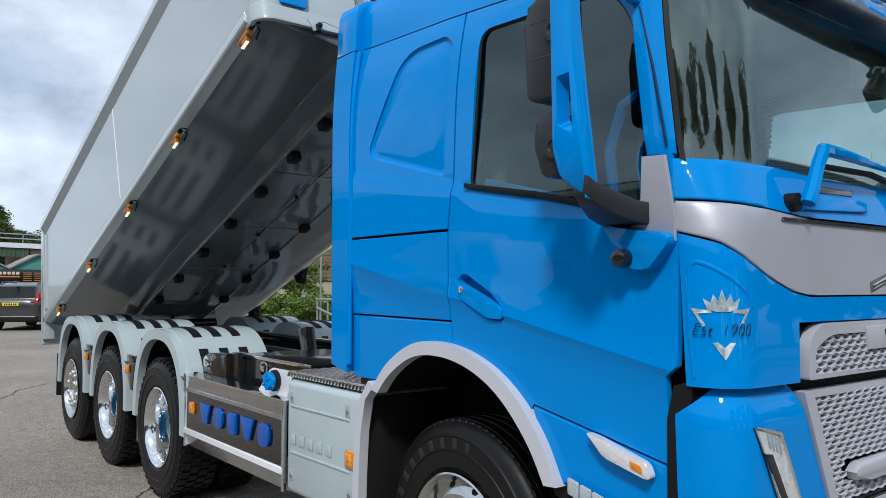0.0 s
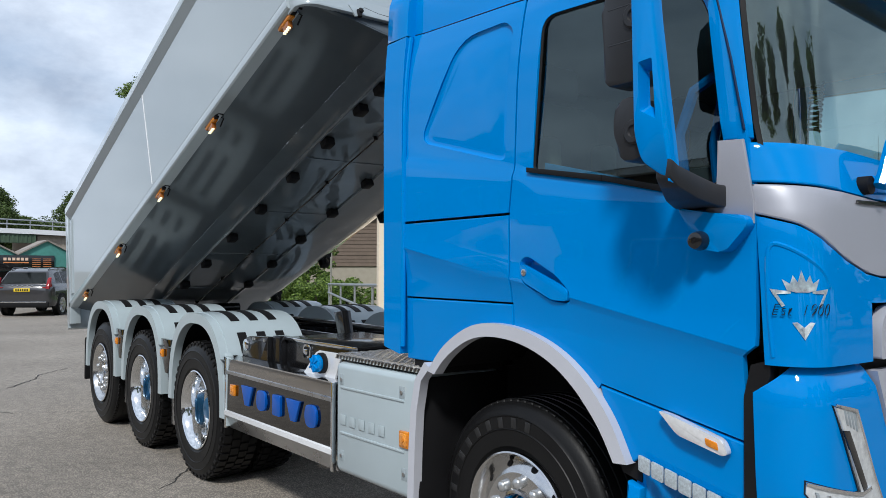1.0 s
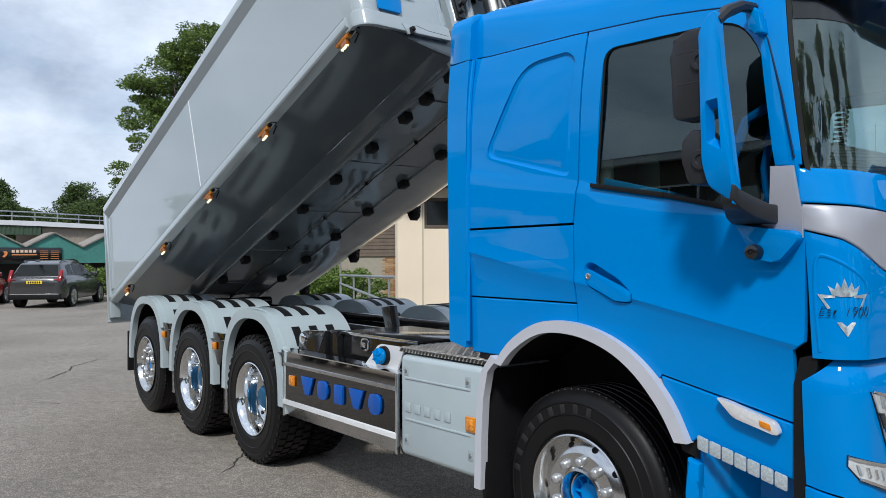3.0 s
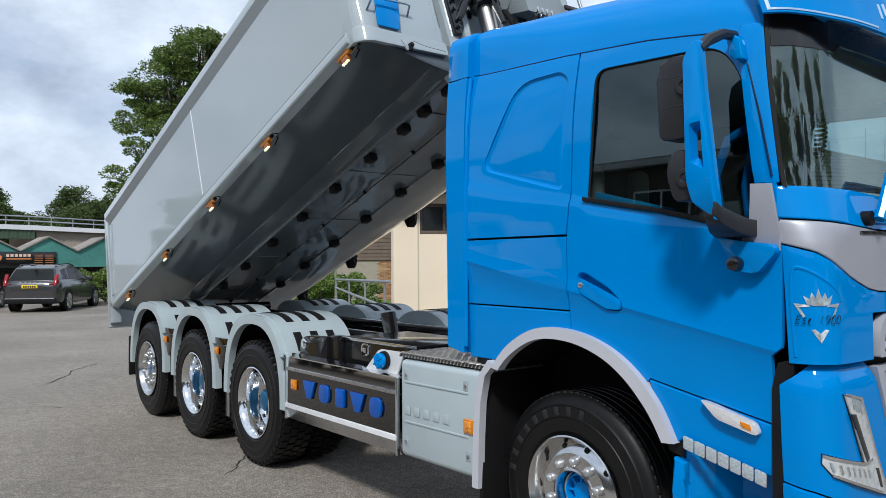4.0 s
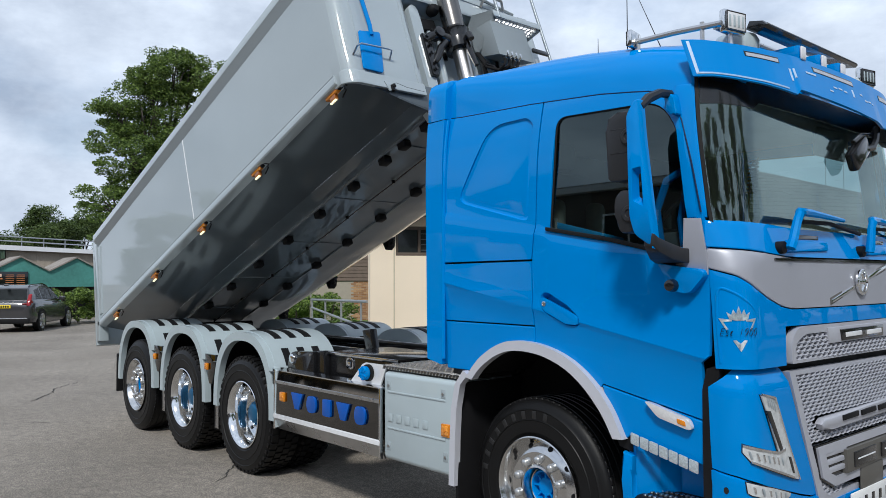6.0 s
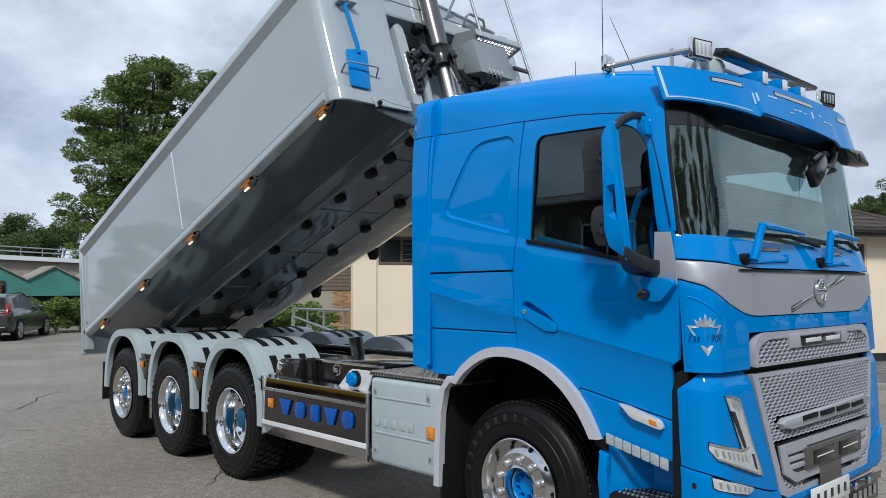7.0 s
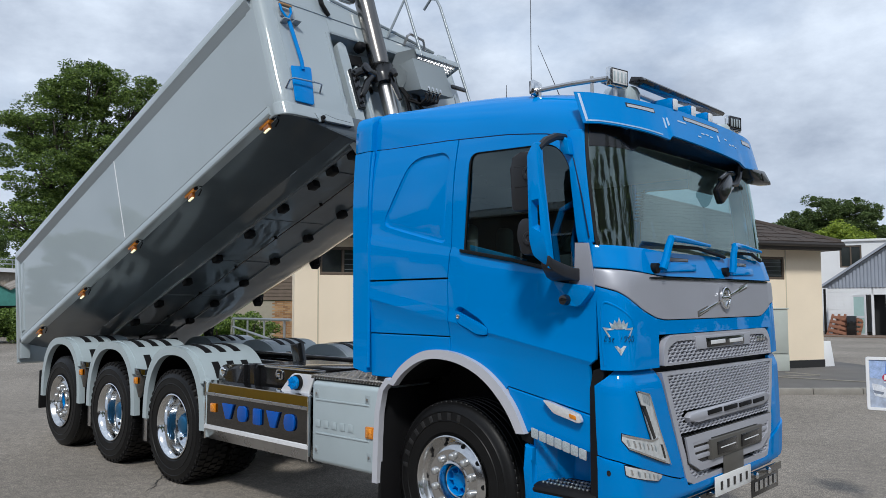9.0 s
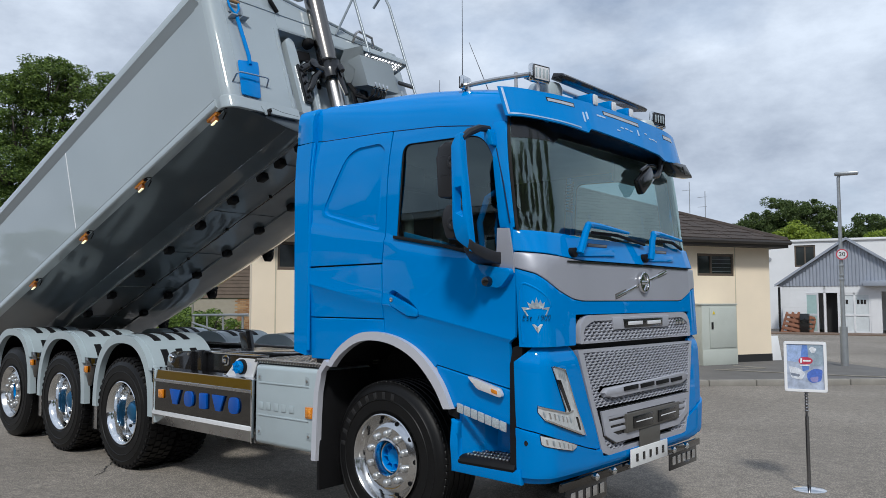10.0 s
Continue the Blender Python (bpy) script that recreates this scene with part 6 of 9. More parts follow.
for t0, t1, w0, w1 in ((0.238, 0.244, 0.34, 0.64), (0.250, 0.256, 0.36, 0.62), (0.30, 0.34, 0.60, 0.65), (0.385, 0.40, 0.30, 0.34), (0.408, 0.424, 0.44, 0.48), (0.432, 0.448, 0.46, 0.50), (0.456, 0.47, 0.44, 0.48), (0.50, 0.508, 0.40, 0.60), (0.548, 0.562, 0.56, 0.60), (0.57, 0.586, 0.44, 0.48), (0.594, 0.608, 0.46, 0.50), (0.614, 0.622, 0.44, 0.48)):
    vpatch("lettering_bar", t0, t1, w0 - 0.02, w1 - 0.02, LETTER, visor, 0.0025, 0.002, 6, 1)
# sun sensor camera at the far end and screen camera
bm = B()
prism(bm, [(1.74, 2.655), (2.02, 2.665), (2.16, 2.575), (1.92, 2.565), (1.80, 2.60)], "x", 1.28, 1.39, 0.02)
fvm = part("front_view_mirror", bm, SATIN, truck, "black front-view mirror under the visor")
bm = B()
prism(bm, [(1.94, 2.635), (2.01, 2.645), (2.11, 2.585), (1.99, 2.58)], "x", 1.385, 1.396, 0.004)
part("mirror_glass", bm, mat("lens_grey", (0.12, 0.125, 0.13), 0.15, 0.3), fvm)
bm = B()
km = Matrix.Translation((1.33, 1.42, 2.475)) @ Matrix.Rotation(radians(35), 4, "X")
box(bm, -0.03, 0.03, -0.12, 0.12, -0.06, 0.06, 0.02, m=km)
tube(bm, [(1.33, 1.48, 2.50), (1.35, 1.58, 2.52), (1.35, 1.63, 2.57), (1.34, 1.68, 2.65)], 0.022, 8)
tube(bm, [(1.33, 1.36, 2.53), (1.34, 1.45, 2.58), (1.33, 1.6, 2.60)], 0.014, 8)
part("kerb_mirror", bm, SATIN, truck, "black kerb mirror on a short arm")

# ---- roof fittings ----
bm = B()
tube(bm, [(1.12, 0.24, 3.01), (1.10, 0.40, 3.02), (1.09, 1.21, 3.02), (1.10, 2.02, 3.02), (1.12, 2.18, 3.01)], 0.016, 8)
tube(bm, [(1.15, 0.24, 3.02), (0.9, 0.22, 3.03), (0.66, 0.22, 3.035)], 0.016, 8)
tube(bm, [(1.15, 2.18, 3.02), (0.9, 2.20, 3.03), (0.66, 2.20, 3.035)], 0.016, 8)
for x, y in ((1.05, 0.235), (0.68, 0.22), (1.05, 2.18), (0.68, 2.2)):
    tube(bm, [(x, y, 2.94), (x, y, 3.05)], 0.012, 6)
part("roof_rail", bm, STEEL, truck, "polished tubular roof rail")
for x, y, r in ((1.185, 0.315, 0), (0.64, 0.22, 0), (1.20, 1.96, 0)):
    bm = B()
    small = x < 0.8
    s = 0.6 if small else 0.78
    box(bm, -0.045 * s, 0.0, -0.10 * s, 0.10 * s, -0.065 * (s + 0.12), 0.065 * (s + 0.12), 0.010)
    lp = part("roof_lamp", bm, CHROME, truck, "square chromed work lamp with a white face")
    lp.matrix_basis = pose(x, y, 3.035 if not small else 3.05, 0, 0, -12 if not small else 190)
    bm = B()
    box(bm, 0.0, 0.008, -0.085 * s, 0.085 * s, -0.052 * (s + 0.12), 0.052 * (s + 0.12), 0.006)
    part("lamp_face", bm, WHITE if y < 1 else SATIN, lp)
    bm = B()
    ring = [(0.006, -0.083 * s, -0.05 * (s + 0.12)), (0.006, 0.083 * s, -0.05 * (s + 0.12)), (0.006, 0.083 * s, 0.05 * (s + 0.12)), (0.006, -0.083 * s, 0.05 * (s + 0.12)), (0.006, -0.083 * s, -0.05 * (s + 0.12))]
    tube(bm, ring, 0.005, 5)
    part("lamp_bezel", bm, SATIN, lp)
    for k in range(4):
        bm = B()
        box(bm, 0.007, 0.010, (-0.07 + 0.04 * k) * s, (-0.052 + 0.04 * k) * s, -0.03, 0.03, 0.001)
        part("lamp_rib", bm, FENDER, lp)
    bm = B()
    tube(bm, [(-0.03, 0, -0.05), (-0.03, 0, -0.12)], 0.012, 6)
    part("lamp_foot", bm, STEEL, lp)
bm = B()
prism(bm, [(1.16, 3.035), (1.26, 3.02), (1.275, 3.035), (1.25, 3.06), (1.18, 3.075)], "y", 0.46, 1.62, 0.012)
lb = part("light_bar", bm, SATIN, truck, "long black LED light bar on the roof")
bm = B()
prism(bm, [(1.262, 3.024), (1.278, 3.037), (1.262, 3.052)], "y", 0.49, 1.59)
part("light_bar_lens", bm, bpy.data.materials["grey_plate_dark"], lb)
for y in (0.72, 0.97, 1.22):
    bm = B()
    box(bm, 1.18, 1.33, y - 0.028, y + 0.028, 2.88, 2.965, 0.015)
    part("bar_foot", bm, BLUE, lb)
    bm = B()
    box(bm, 1.33, 1.345, y - 0.026, y + 0.026, 2.885, 2.955, 0.01)
    part("position_lamp", bm, WHITE, lb)
for y in (0.52, 1.92):
    bm = B()
    lathe(bm, [(0.11, 2.93), (0.115, 2.99), (0.10, 3.02), (0.0, 3.035)], 24, "z", at=(1.08, y, 0))
    part("beacon_base", bm, FENDER, truck, "pale domed roof fitting")
for x, y, dx, hh in ((0.72, 0.40, -0.18, 0.40), (0.52, 0.35, 0.0, 0.85), (0.33, 0.33, 0, 0.16)):
    bm = B()
    lathe(bm, [(0.02, 2.97), (0.012, 3.005), (0.0, 3.01)], 12, "z", at=(x, y, 0))
    tube(bm, [(x, y, 3.0), (x + dx, y, 3.0 + hh)], [0.003, 0.0015], 6)
    part("aerial", bm, BLACK, truck, "thin whip aerial")

# ---- door mirror ----
mo = rounded([(0.97, 2.515), (1.003, 2.58), (1.03, 2.587), (1.045, 2.42), (1.075, 2.13), (1.094, 1.885), (1.0, 1.96), (0.98, 2.04)], [0.02, 0.016, 0.014, 0.03, 0.03, 0.014, 0.02, 0.03], 4)
mh = rounded([(1.003, 2.115), (1.001, 2.262), (1.043, 2.27), (1.052, 2.085)], 0.006, 2)


def inset(loop, d):
    """A loop moved inwards by d; the loop runs clockwise seen from the right side."""
    out = []
    for i, q in enumerate(loop):
        a, c = Vector(loop[i - 1]), Vector(loop[(i + 1) % len(loop)])
        t = (c - a).normalized()
        out.append((q[0] + t.y * d, q[1] - t.x * d))
    return out


def bow_y(x, z):
    return 0.012 * ((z - 2.25) / 0.35) ** 2 + (x - 1.02) * 0.25


bm = B()
loops = [(mo, -0.262), (mo, -0.296), (inset(mo, 0.004), -0.306), (inset(mo, 0.010), -0.31)]
rings = [[bm.verts.new((q[0], y + bow_y(*q), q[1])) for q in lp] for lp, y in loops]
for a, b in zip(rings, rings[1:]):
    for i in range(len(a)):
        bm.faces.new((a[i], a[(i + 1) % len(a)], b[(i + 1) % len(a)], b[i]))
hole = [bm.verts.new((q[0], -0.31 + bow_y(*q), q[1])) for q in mh]
back = [bm.verts.new((1.022 + (q[0] - 1.025) * 0.6, -0.262 + bow_y(*q), 2.185 + (q[1] - 2.185) * 0.72)) for q in mh]
for i in range(len(hole)):
    bm.faces.new((hole[i], hole[(i + 1) % len(hole)], back[(i + 1) % len(hole)], back[i]))
for lp, hl_ in ((rings[-1], hole), (rings[0], back)):
    es = [e for ring in (lp, hl_) for i in range(len(ring)) for e in [bm.edges.get((ring[i], ring[(i + 1) % len(ring)]))]]
    bmesh.ops.triangle_fill(bm, use_beauty=True, edges=es)
mir = part("door_mirror", bm, BLUE, truck, "blue mirror guard with two black mirror housings")
bm = B()
prism(bm, rounded([(0.842, 2.215), (0.835, 2.49), (0.87, 2.54), (0.98, 2.545), (0.985, 2.215)], 0.035, 3), "y", -0.285, -0.17, 0.011)
MIRROR_BLACK = mat("mirror_plastic", (0.019, 0.020, 0.023), 0.42, 0, 0.12, 8, 150, 0.05, 0, 0.35)
mhs = part("mirror_housing", bm, MIRROR_BLACK, mir, "black upper mirror housing")
for z in (2.46, 2.345):
    bm = B()
    box(bm, 0.862, 0.97, -0.286, -0.28, z, z + 0.003)
    part("housing_joint", bm, SATIN, mhs)
bm = B()
prism(bm, rounded([(0.905, 1.965), (0.878, 2.09), (0.90, 2.175), (0.98, 2.17), (1.0, 1.975)], 0.04, 3), "y", -0.285, -0.17, 0.011)
part("mirror_housing", bm, MIRROR_BLACK, mir)
for z in (2.42, 2.06):
    bm = B()
    lathe(bm, [(0.04, -0.27), (0.04, -0.29), (0.034, -0.296), (0.02, -0.296), (0.016, -0.29), (0.0, -0.29)], 20, "y", at=(0.965, 0, z))
    part("mirror_joint", bm, MIRROR_BLACK, mir)
bm = B()
tube(bm, [(1.02, -0.27, 2.55), (1.015, -0.20, 2.60), (1.01, -0.09, 2.645), (1.01, 0.0, 2.655)], [0.02, 0.024, 0.022, 0.02], 8)
part("mirror_arm", bm, MIRROR_BLACK, mir, "black upper mirror arm")
bm = B()
prism(bm, rounded([(0.985, 2.665), (1.04, 2.645), (1.065, 2.54), (1.01, 2.555)], 0.02, 3), "y", -0.03, 0.045, 0.012)
part("arm_foot", bm, BLUE, mir)
bm = B()
arm = [(-0.285, 1.04, 1.096, 1.905, 1.965), (-0.25, 1.03, 1.10, 1.878, 1.945), (-0.16, 0.985, 1.105, 1.848, 1.922), (-0.06, 0.945, 1.106, 1.832, 1.902), (0.03, 0.93, 1.106, 1.828, 1.90)]
rows = [[bm.verts.new(c) for c in ((a, y, lo_), (b, y, lo_), (b, y, hi_), (a, y, hi_))] for y, a, b, lo_, hi_ in arm]
for a, b in zip(rows, rows[1:]):
    for k in range(4):
        bm.faces.new((a[k], a[(k + 1) % 4], b[(k + 1) % 4], b[k]))
bm.faces.new(rows[0])
bm.faces.new(rows[-1])
bmesh.ops.bevel(bm, geom=bm.edges[:], offset=0.008, segments=2, affect="EDGES", profile=0.5, clamp_overlap=True)
part("mirror_arm", bm, MIRROR_BLACK, mir, "black lower mirror arm")
bm = B()
prism(bm, rounded([(0.95, 1.835), (1.06, 1.815), (1.19, 1.80), (1.20, 1.77), (1.12, 1.685), (1.03, 1.70)], 0.02, 3), "y", -0.05, 0.02, 0.018)
pod = part("camera_pod", bm, BLUE, truck, "blue camera pod below the mirror")
bm = B()
lathe(bm, [(0.03, 0.0), (0.032, -0.02), (0.026, -0.045), (0.015, -0.05), (0.0, -0.048)], 18, "y", at=(1.04, -0.04, 1.725))
part("camera_lens", bm, SATIN, pod)
# ---- side repeater, reflective squares, steps ----
bm = B()
prism(bm, rounded([(0.845, 1.155), (0.90, 1.145), (1.085, 1.095), (1.105, 1.055), (1.09, 1.045), (0.92, 1.085)], 0.012, 3), "y", -0.014, 0.014, 0.006)
rp = part("side_repeater", bm, mat("clear_lens", (0.74, 0.74, 0.75), 0.12, 0.2, 0.12, 30, 90, 0.1, 1.0), truck, "clear side repeater lamp with an amber bulb")
bm = B()
prism(bm, rounded([(1.025, 1.095), (1.07, 1.085), (1.075, 1.06), (1.03, 1.07)], 0.006, 2), "y", -0.018, -0.012, 0.003)
part("amber_bulb", bm, AMBER, rp)
for k in range(7):
    x0 = 0.757 + 0.054 * k
    zt = 0.988 - 0.0125 * k
    bm = B()
    prism(bm, rounded([(x0, zt), (x0 + 0.047, zt - 0.011), (x0 + 0.047, zt - 0.066), (x0, zt - 0.055)], 0.006, 2), "y", -0.006, 0.002, 0.001)
    part("reflective_square", bm, REFLECT, truck)
bm = B()
prism(bm, [(0.705, 0.885), (0.762, 0.868), (0.762, 0.80), (0.750, 0.77), (0.750, 0.675), (0.765, 0.645), (0.80, 0.628), (1.12, 0.612), (1.165, 0.618), (1.19, 0.64), (1.226, 0.65), (1.226, 0.556), (0.705, 0.568), (0.700, 0.74)], "y", -0.005, 0.04, 0.012)
part("step_frame", bm, BLUE, truck, "blue frame round the entry step")
bm = B()
prism(bm, [(0.72, 0.58), (1.18, 0.58), (1.18, 0.98), (0.72, 0.98)], "y", 0.22, 0.25)
prism(bm, [(0.715, 0.042), (0.755, 0.042), (0.90, 0.218), (0.715, 0.218)], "z", 0.60, 0.93)
box(bm, 1.19, 1.22, 0.05, 0.218, 0.60, 0.93)
part("step_back", bm, BLUE, truck)
bm = B()
prism(bm, [(0.0, 0.612), (0.035, 0.60), (0.21, 0.625), (0.21, 0.683), (0.03, 0.673), (0.0, 0.660), (-0.012, 0.640)], "x", 0.762, 1.185, 0.010)
stp = part("step", bm, BLACK, truck, "black ribbed entry step")
for r in range(3):
    for k in range(12):
        pb = B()
        box(pb, 0.80 + 0.027 * k, 0.815 + 0.027 * k, 0.035 + 0.055 * r, 0.060 + 0.055 * r, 0.672 + 0.003 * r, 0.683 + 0.003 * r, 0.002, 1)
        part("grip_stud", pb, STEEL, stp)

# ---- cab interior ----
bm = B()
box(bm, -0.77, 0.96, 0.12, CABW - 0.12, 2.72, 2.735)
box(bm, 0.96, 1.12, 0.17, CABW - 0.17, 2.72, 2.735)
part("headliner", bm, mat("headliner_grey", (0.58, 0.60, 0.59), 0.9), truck, "pale grey headliner")
BEIGE = mat("beige_upholstery", (0.42, 0.42, 0.36), 0.85, 0, 0.1, 10, 200, 0.1)
for y in (0.62, 1.80):
    bm = B()
    box(bm, -0.10, 0.42, y - 0.25, y + 0.25, 1.75, 1.90, 0.05)
    st = part("seat", bm, SEAT, truck, "grey cab seat with blue edging")
    bm = B()
    box(bm, -0.30, -0.12, y - 0.24, y + 0.24, 1.80, 2.45, 0.06)
    part("backrest", bm, SEAT, st)
    bm = B()
    for sy in (-1, 1):
        box(bm, -0.20, -0.02, y + sy * 0.20 - 0.055, y + sy * 0.20 + 0.055, 1.86, 2.26, 0.05, 3)
    part("bolster", bm, BEIGE, st, "pale beige side bolsters")
    bm = B()
    box(bm, -0.30, -0.18, y - 0.15, y + 0.15, 2.47, 2.66, 0.05)
    part("headrest", bm, SEAT, st)
    bm = B()
    tube(bm, [(-0.10, y - 0.22, 1.9), (-0.11, y - 0.24, 2.2), (-0.13, y - 0.2, 2.43)], 0.018, 6)
    part("edging", bm, BLUE, st)
bm = B()
prism(bm, [(0.75, 1.45), (0.70, 1.90), (0.80, 1.99), (1.15, 2.0), (1.24, 1.97), (1.24, 1.45)], "y", 0.12, CABW - 0.14, 0.03)
part("dashboard", bm, INTERIOR, truck, "dark grey dashboard")
bm = B()
ring = [(0.66 + 0.10 * math.sin(t), 0.62 + 0.22 * math.cos(t), 2.02 + 0.2 * math.sin(t)) for t in [2 * math.pi * k / 24 for k in range(25)]]
tube(bm, ring, 0.016, 8)
tube(bm, [(0.66, 0.42, 2.02), (0.66, 0.82, 2.02)], 0.02, 6)
tube(bm, [(0.66, 0.62, 2.02), (0.8, 0.62, 1.9)], 0.03, 8)
part("steering_wheel", bm, INTERIOR, truck, "black steering wheel")
bm = B()
tube(bm, [(0.9, 0.11, 1.75), (0.86, 0.10, 2.1), (0.92, 0.10, 2.25), (1.02, 0.11, 2.3)], 0.02, 8)
tube(bm, [(1.02, 0.10, 1.8), (1.0, 0.09, 2.05), (1.04, 0.10, 2.28)], 0.016, 8)
part("grab_rail", bm, BLUE, truck, "blue inner grab rail")
bm = B()
prism(bm, [(0.17, 2.085), (0.17, 2.05), (0.60, 1.945), (0.62, 1.975)], "y", 0.135, 0.16, 0.004)
part("door_trim", bm, mat("bright_blue_trim", (0.02, 0.30, 0.62), 0.5), truck, "blue trim along the inner door sill")
bm = B()
helix = [(0.70 - 0.0016 * t + 0.028 * math.cos(t * 2.2), 1.44 + 0.0016 * t + 0.028 * math.sin(t * 2.2), 2.52 - 0.0085 * t) for t in [k * 0.35 for k in range(75)]]
tube(bm, helix, 0.0075, 6)
part("coiled_cord", bm, BLACK, truck, "black coiled microphone cord")
bm = B()
box(bm, -0.74, -0.30, 0.1, CABW - 0.1, 1.75, 1.95, 0.05)
part("bunk", bm, SEAT, truck)
bm = B()
box(bm, 0.85, 1.12, 0.2, CABW - 0.2, 2.68, 2.75, 0.03)
box(bm, 1.1, 1.14, 1.35, 1.8, 2.48, 2.66, 0.06)
part("overhead_console", bm, bpy.data.materials["headliner_grey"], truck)

# ---- side boxes behind the cab ----
bm = B()
box(bm, -1.33, -0.56, 0.0, 0.55, 0.50, 1.115, 0.035, 3)
sb = part("side_box", bm, FENDER, truck, "light grey side box with embossed lettering and recessed bolts")
for z in (0.72, 0.97):
    bm = B()
    prism(bm, [(-1.27, z), (-0.66, z + 0.004), (-0.66, z + 0.016), (-1.27, z + 0.012)], "y", -0.006, 0.005, 0.003)
    part("box_rib", bm, FENDER, sb)
bars(sb, 5, (-1.24, -0.004, 0.80), (0.095, 0, 0), (0.055, 0.003, 0.055), Matrix(), FENDER)
# Flat darker plates: the shade of the bolt recesses is put into their colour.
for x, z in ((-1.26, 1.02), (-0.68, 1.02), (-1.26, 0.60), (-0.66, 0.62)):
    bm = B()
    box(bm, x - 0.022, x + 0.022, -0.002, 0.01, z - 0.03, z + 0.03, 0.001)
    part("bolt_recess", bm, mat("recess_shade", (0.31, 0.36, 0.385), 0.5) if "recess_shade" not in bpy.data.materials else bpy.data.materials["recess_shade"], sb)
    bm = B()
    lathe(bm, [(0.010, 0.0), (0.010, -0.008), (0.0, -0.009)], 10, at=(x, 0, z))
    part("bolt", bm, STEEL, sb)
for mk in MARKERS:
    side_marker(*mk)
# guard strip behind the front wheel
bm = B()
a = [(-0.43, 1.17), (-0.50, 1.10), (-0.535, 0.95), (-0.55, 0.75), (-0.56, 0.46)]
b = [(-0.475, 1.19), (-0.55, 1.10), (-0.585, 0.95), (-0.60, 0.75), (-0.612, 0.46)]
strip(bm, a, b, -0.018, 0.03)
part("guard_strip", bm, ARCHGREY, truck, "silver mudguard edge behind the front wheel")
bm = B()
box(bm, -0.58, -0.555, 0.012, 0.6, 0.25, 1.1, 0.006)
part("mud_flap", bm, BLACK, truck)
# tread plate over the box
bm = B()
box(bm, -1.36, -0.52, 0.02, 0.80, 1.125, 1.15, 0.004)
tp = part("tread_plate", bm, TREAD, truck, "aluminium chequer plate on the side box")
bm = B()
for i in range(26):
    for j in range(24):
        cx, cy = -1.345 + 0.032 * i, 0.035 + 0.032 * j
        a = 45 if (i + j) % 2 else -45
        box(bm, -0.019, 0.019, -0.005, 0.005, 0.0, 0.008, 0.0, m=pose(cx, cy, 1.149, 0, 0, a))
for i in range(26):
    prism(bm, [(-1.355 + 0.032 * i, 1.128), (-1.339 + 0.032 * i, 1.148), (-1.333 + 0.032 * i, 1.148), (-1.349 + 0.032 * i, 1.128)], "y", 0.012, 0.021)
tagged(part("chequer_lug", bm, LUG, tp), kind="stuff")
bm = B()
prism(bm, [(-0.58, 1.12), (-0.50, 1.125), (-0.50, 1.19), (-0.52, 1.20), (-0.58, 1.17)], "y", 0.03, 0.5, 0.008)
part("step_edge", bm, BLACK, truck)
# polished side panel
bm = B()
prism(bm, [(0.004, 0.884), (0.10, 0.884), (0.10, 0.874), (0.014, 0.874), (0.014, 0.62), (0.004, 0.61)], "x", -2.88, -1.365)
sp = part("side_guard", bm, MIRROR_STEEL, truck, "mirror-polished steel side panel with raised blue lettering")
bm = B()
prism(bm, [(0.004, 0.888), (0.0138, 0.984), (0.10, 0.993), (0.10, 0.985), (0.024, 0.976), (0.016, 0.888)], "x", -2.88, -1.365)
part("upper_strip", bm, mat("bright_stainless", (0.46, 0.44, 0.42), 0.04, 1.0, 0.05, 3, 40), sp, "polished upper strip")
bm = B()
prism(bm, [(-0.012, 0.615), (0.008, 0.62), (0.008, 0.588), (-0.012, 0.585)], "x", -2.89, -1.36, 0.003)
part("bright_edge", bm, WHITE, sp, "bright edge strip")
bm = B()
prism(bm, [(-0.010, 0.585), (0.010, 0.585), (0.055, 0.485), (0.04, 0.485)], "x", -2.89, -1.36, 0.003)
part("lower_lip", bm, STEEL, sp)
bm = B()
prism(bm, [(-0.004, 0.90), (0.006, 0.905), (0.006, 0.885), (-0.004, 0.88)], "x", -2.88, -1.365, 0.002)
part("fold_line", bm, STEEL, sp)
for x0, x1 in ((-2.892, -2.876), (-1.372, -1.354)):
    bm = B()
    box(bm, x0, x1, -0.008, 0.02, 0.49, 0.99, 0.003)
    part("panel_edge", bm, CHROME, sp, "bright rolled edge")
bm = B()
prism(bm, [(0.006, 0.990), (0.10, 1.001), (0.10, 0.996), (0.007, 0.982)], "x", -2.89, -1.355, 0.001)
part("panel_edge", bm, CHROME, sp)
for k, wv in enumerate((0.20, 0.19, 0.16, 0.20, 0.19)):
    x = -2.50 + 0.225 * k
    bm = B()
    if k in (0, 3):
        pts = [(-wv / 2, 0.065), (wv / 2, 0.065), (0.035, -0.065), (-0.035, -0.065)]
    else:
        pts = rounded([(-wv / 2 + 0.02, 0.065), (wv / 2 - 0.02, 0.065), (wv / 2 - 0.02, -0.065), (-wv / 2 + 0.02, -0.065)], 0.05 if k != 2 else 0.01, 4)
    prism(bm, [(x + p[0] * 0.9, 0.765 + p[1]) for p in pts], "y", -0.014, 0.004, 0.004)
    part("lettering_bar", bm, mat("letter_blue", (0.003, 0.085, 0.42), 0.25, 0, 0.05) if k == 0 else bpy.data.materials["letter_blue"], sp, "raised blue shape")
bm = B()
box(bm, -2.93, -2.885, 0.0, 0.10, 0.86, 1.0, 0.006)
part("panel_bracket", bm, BLACK, truck)
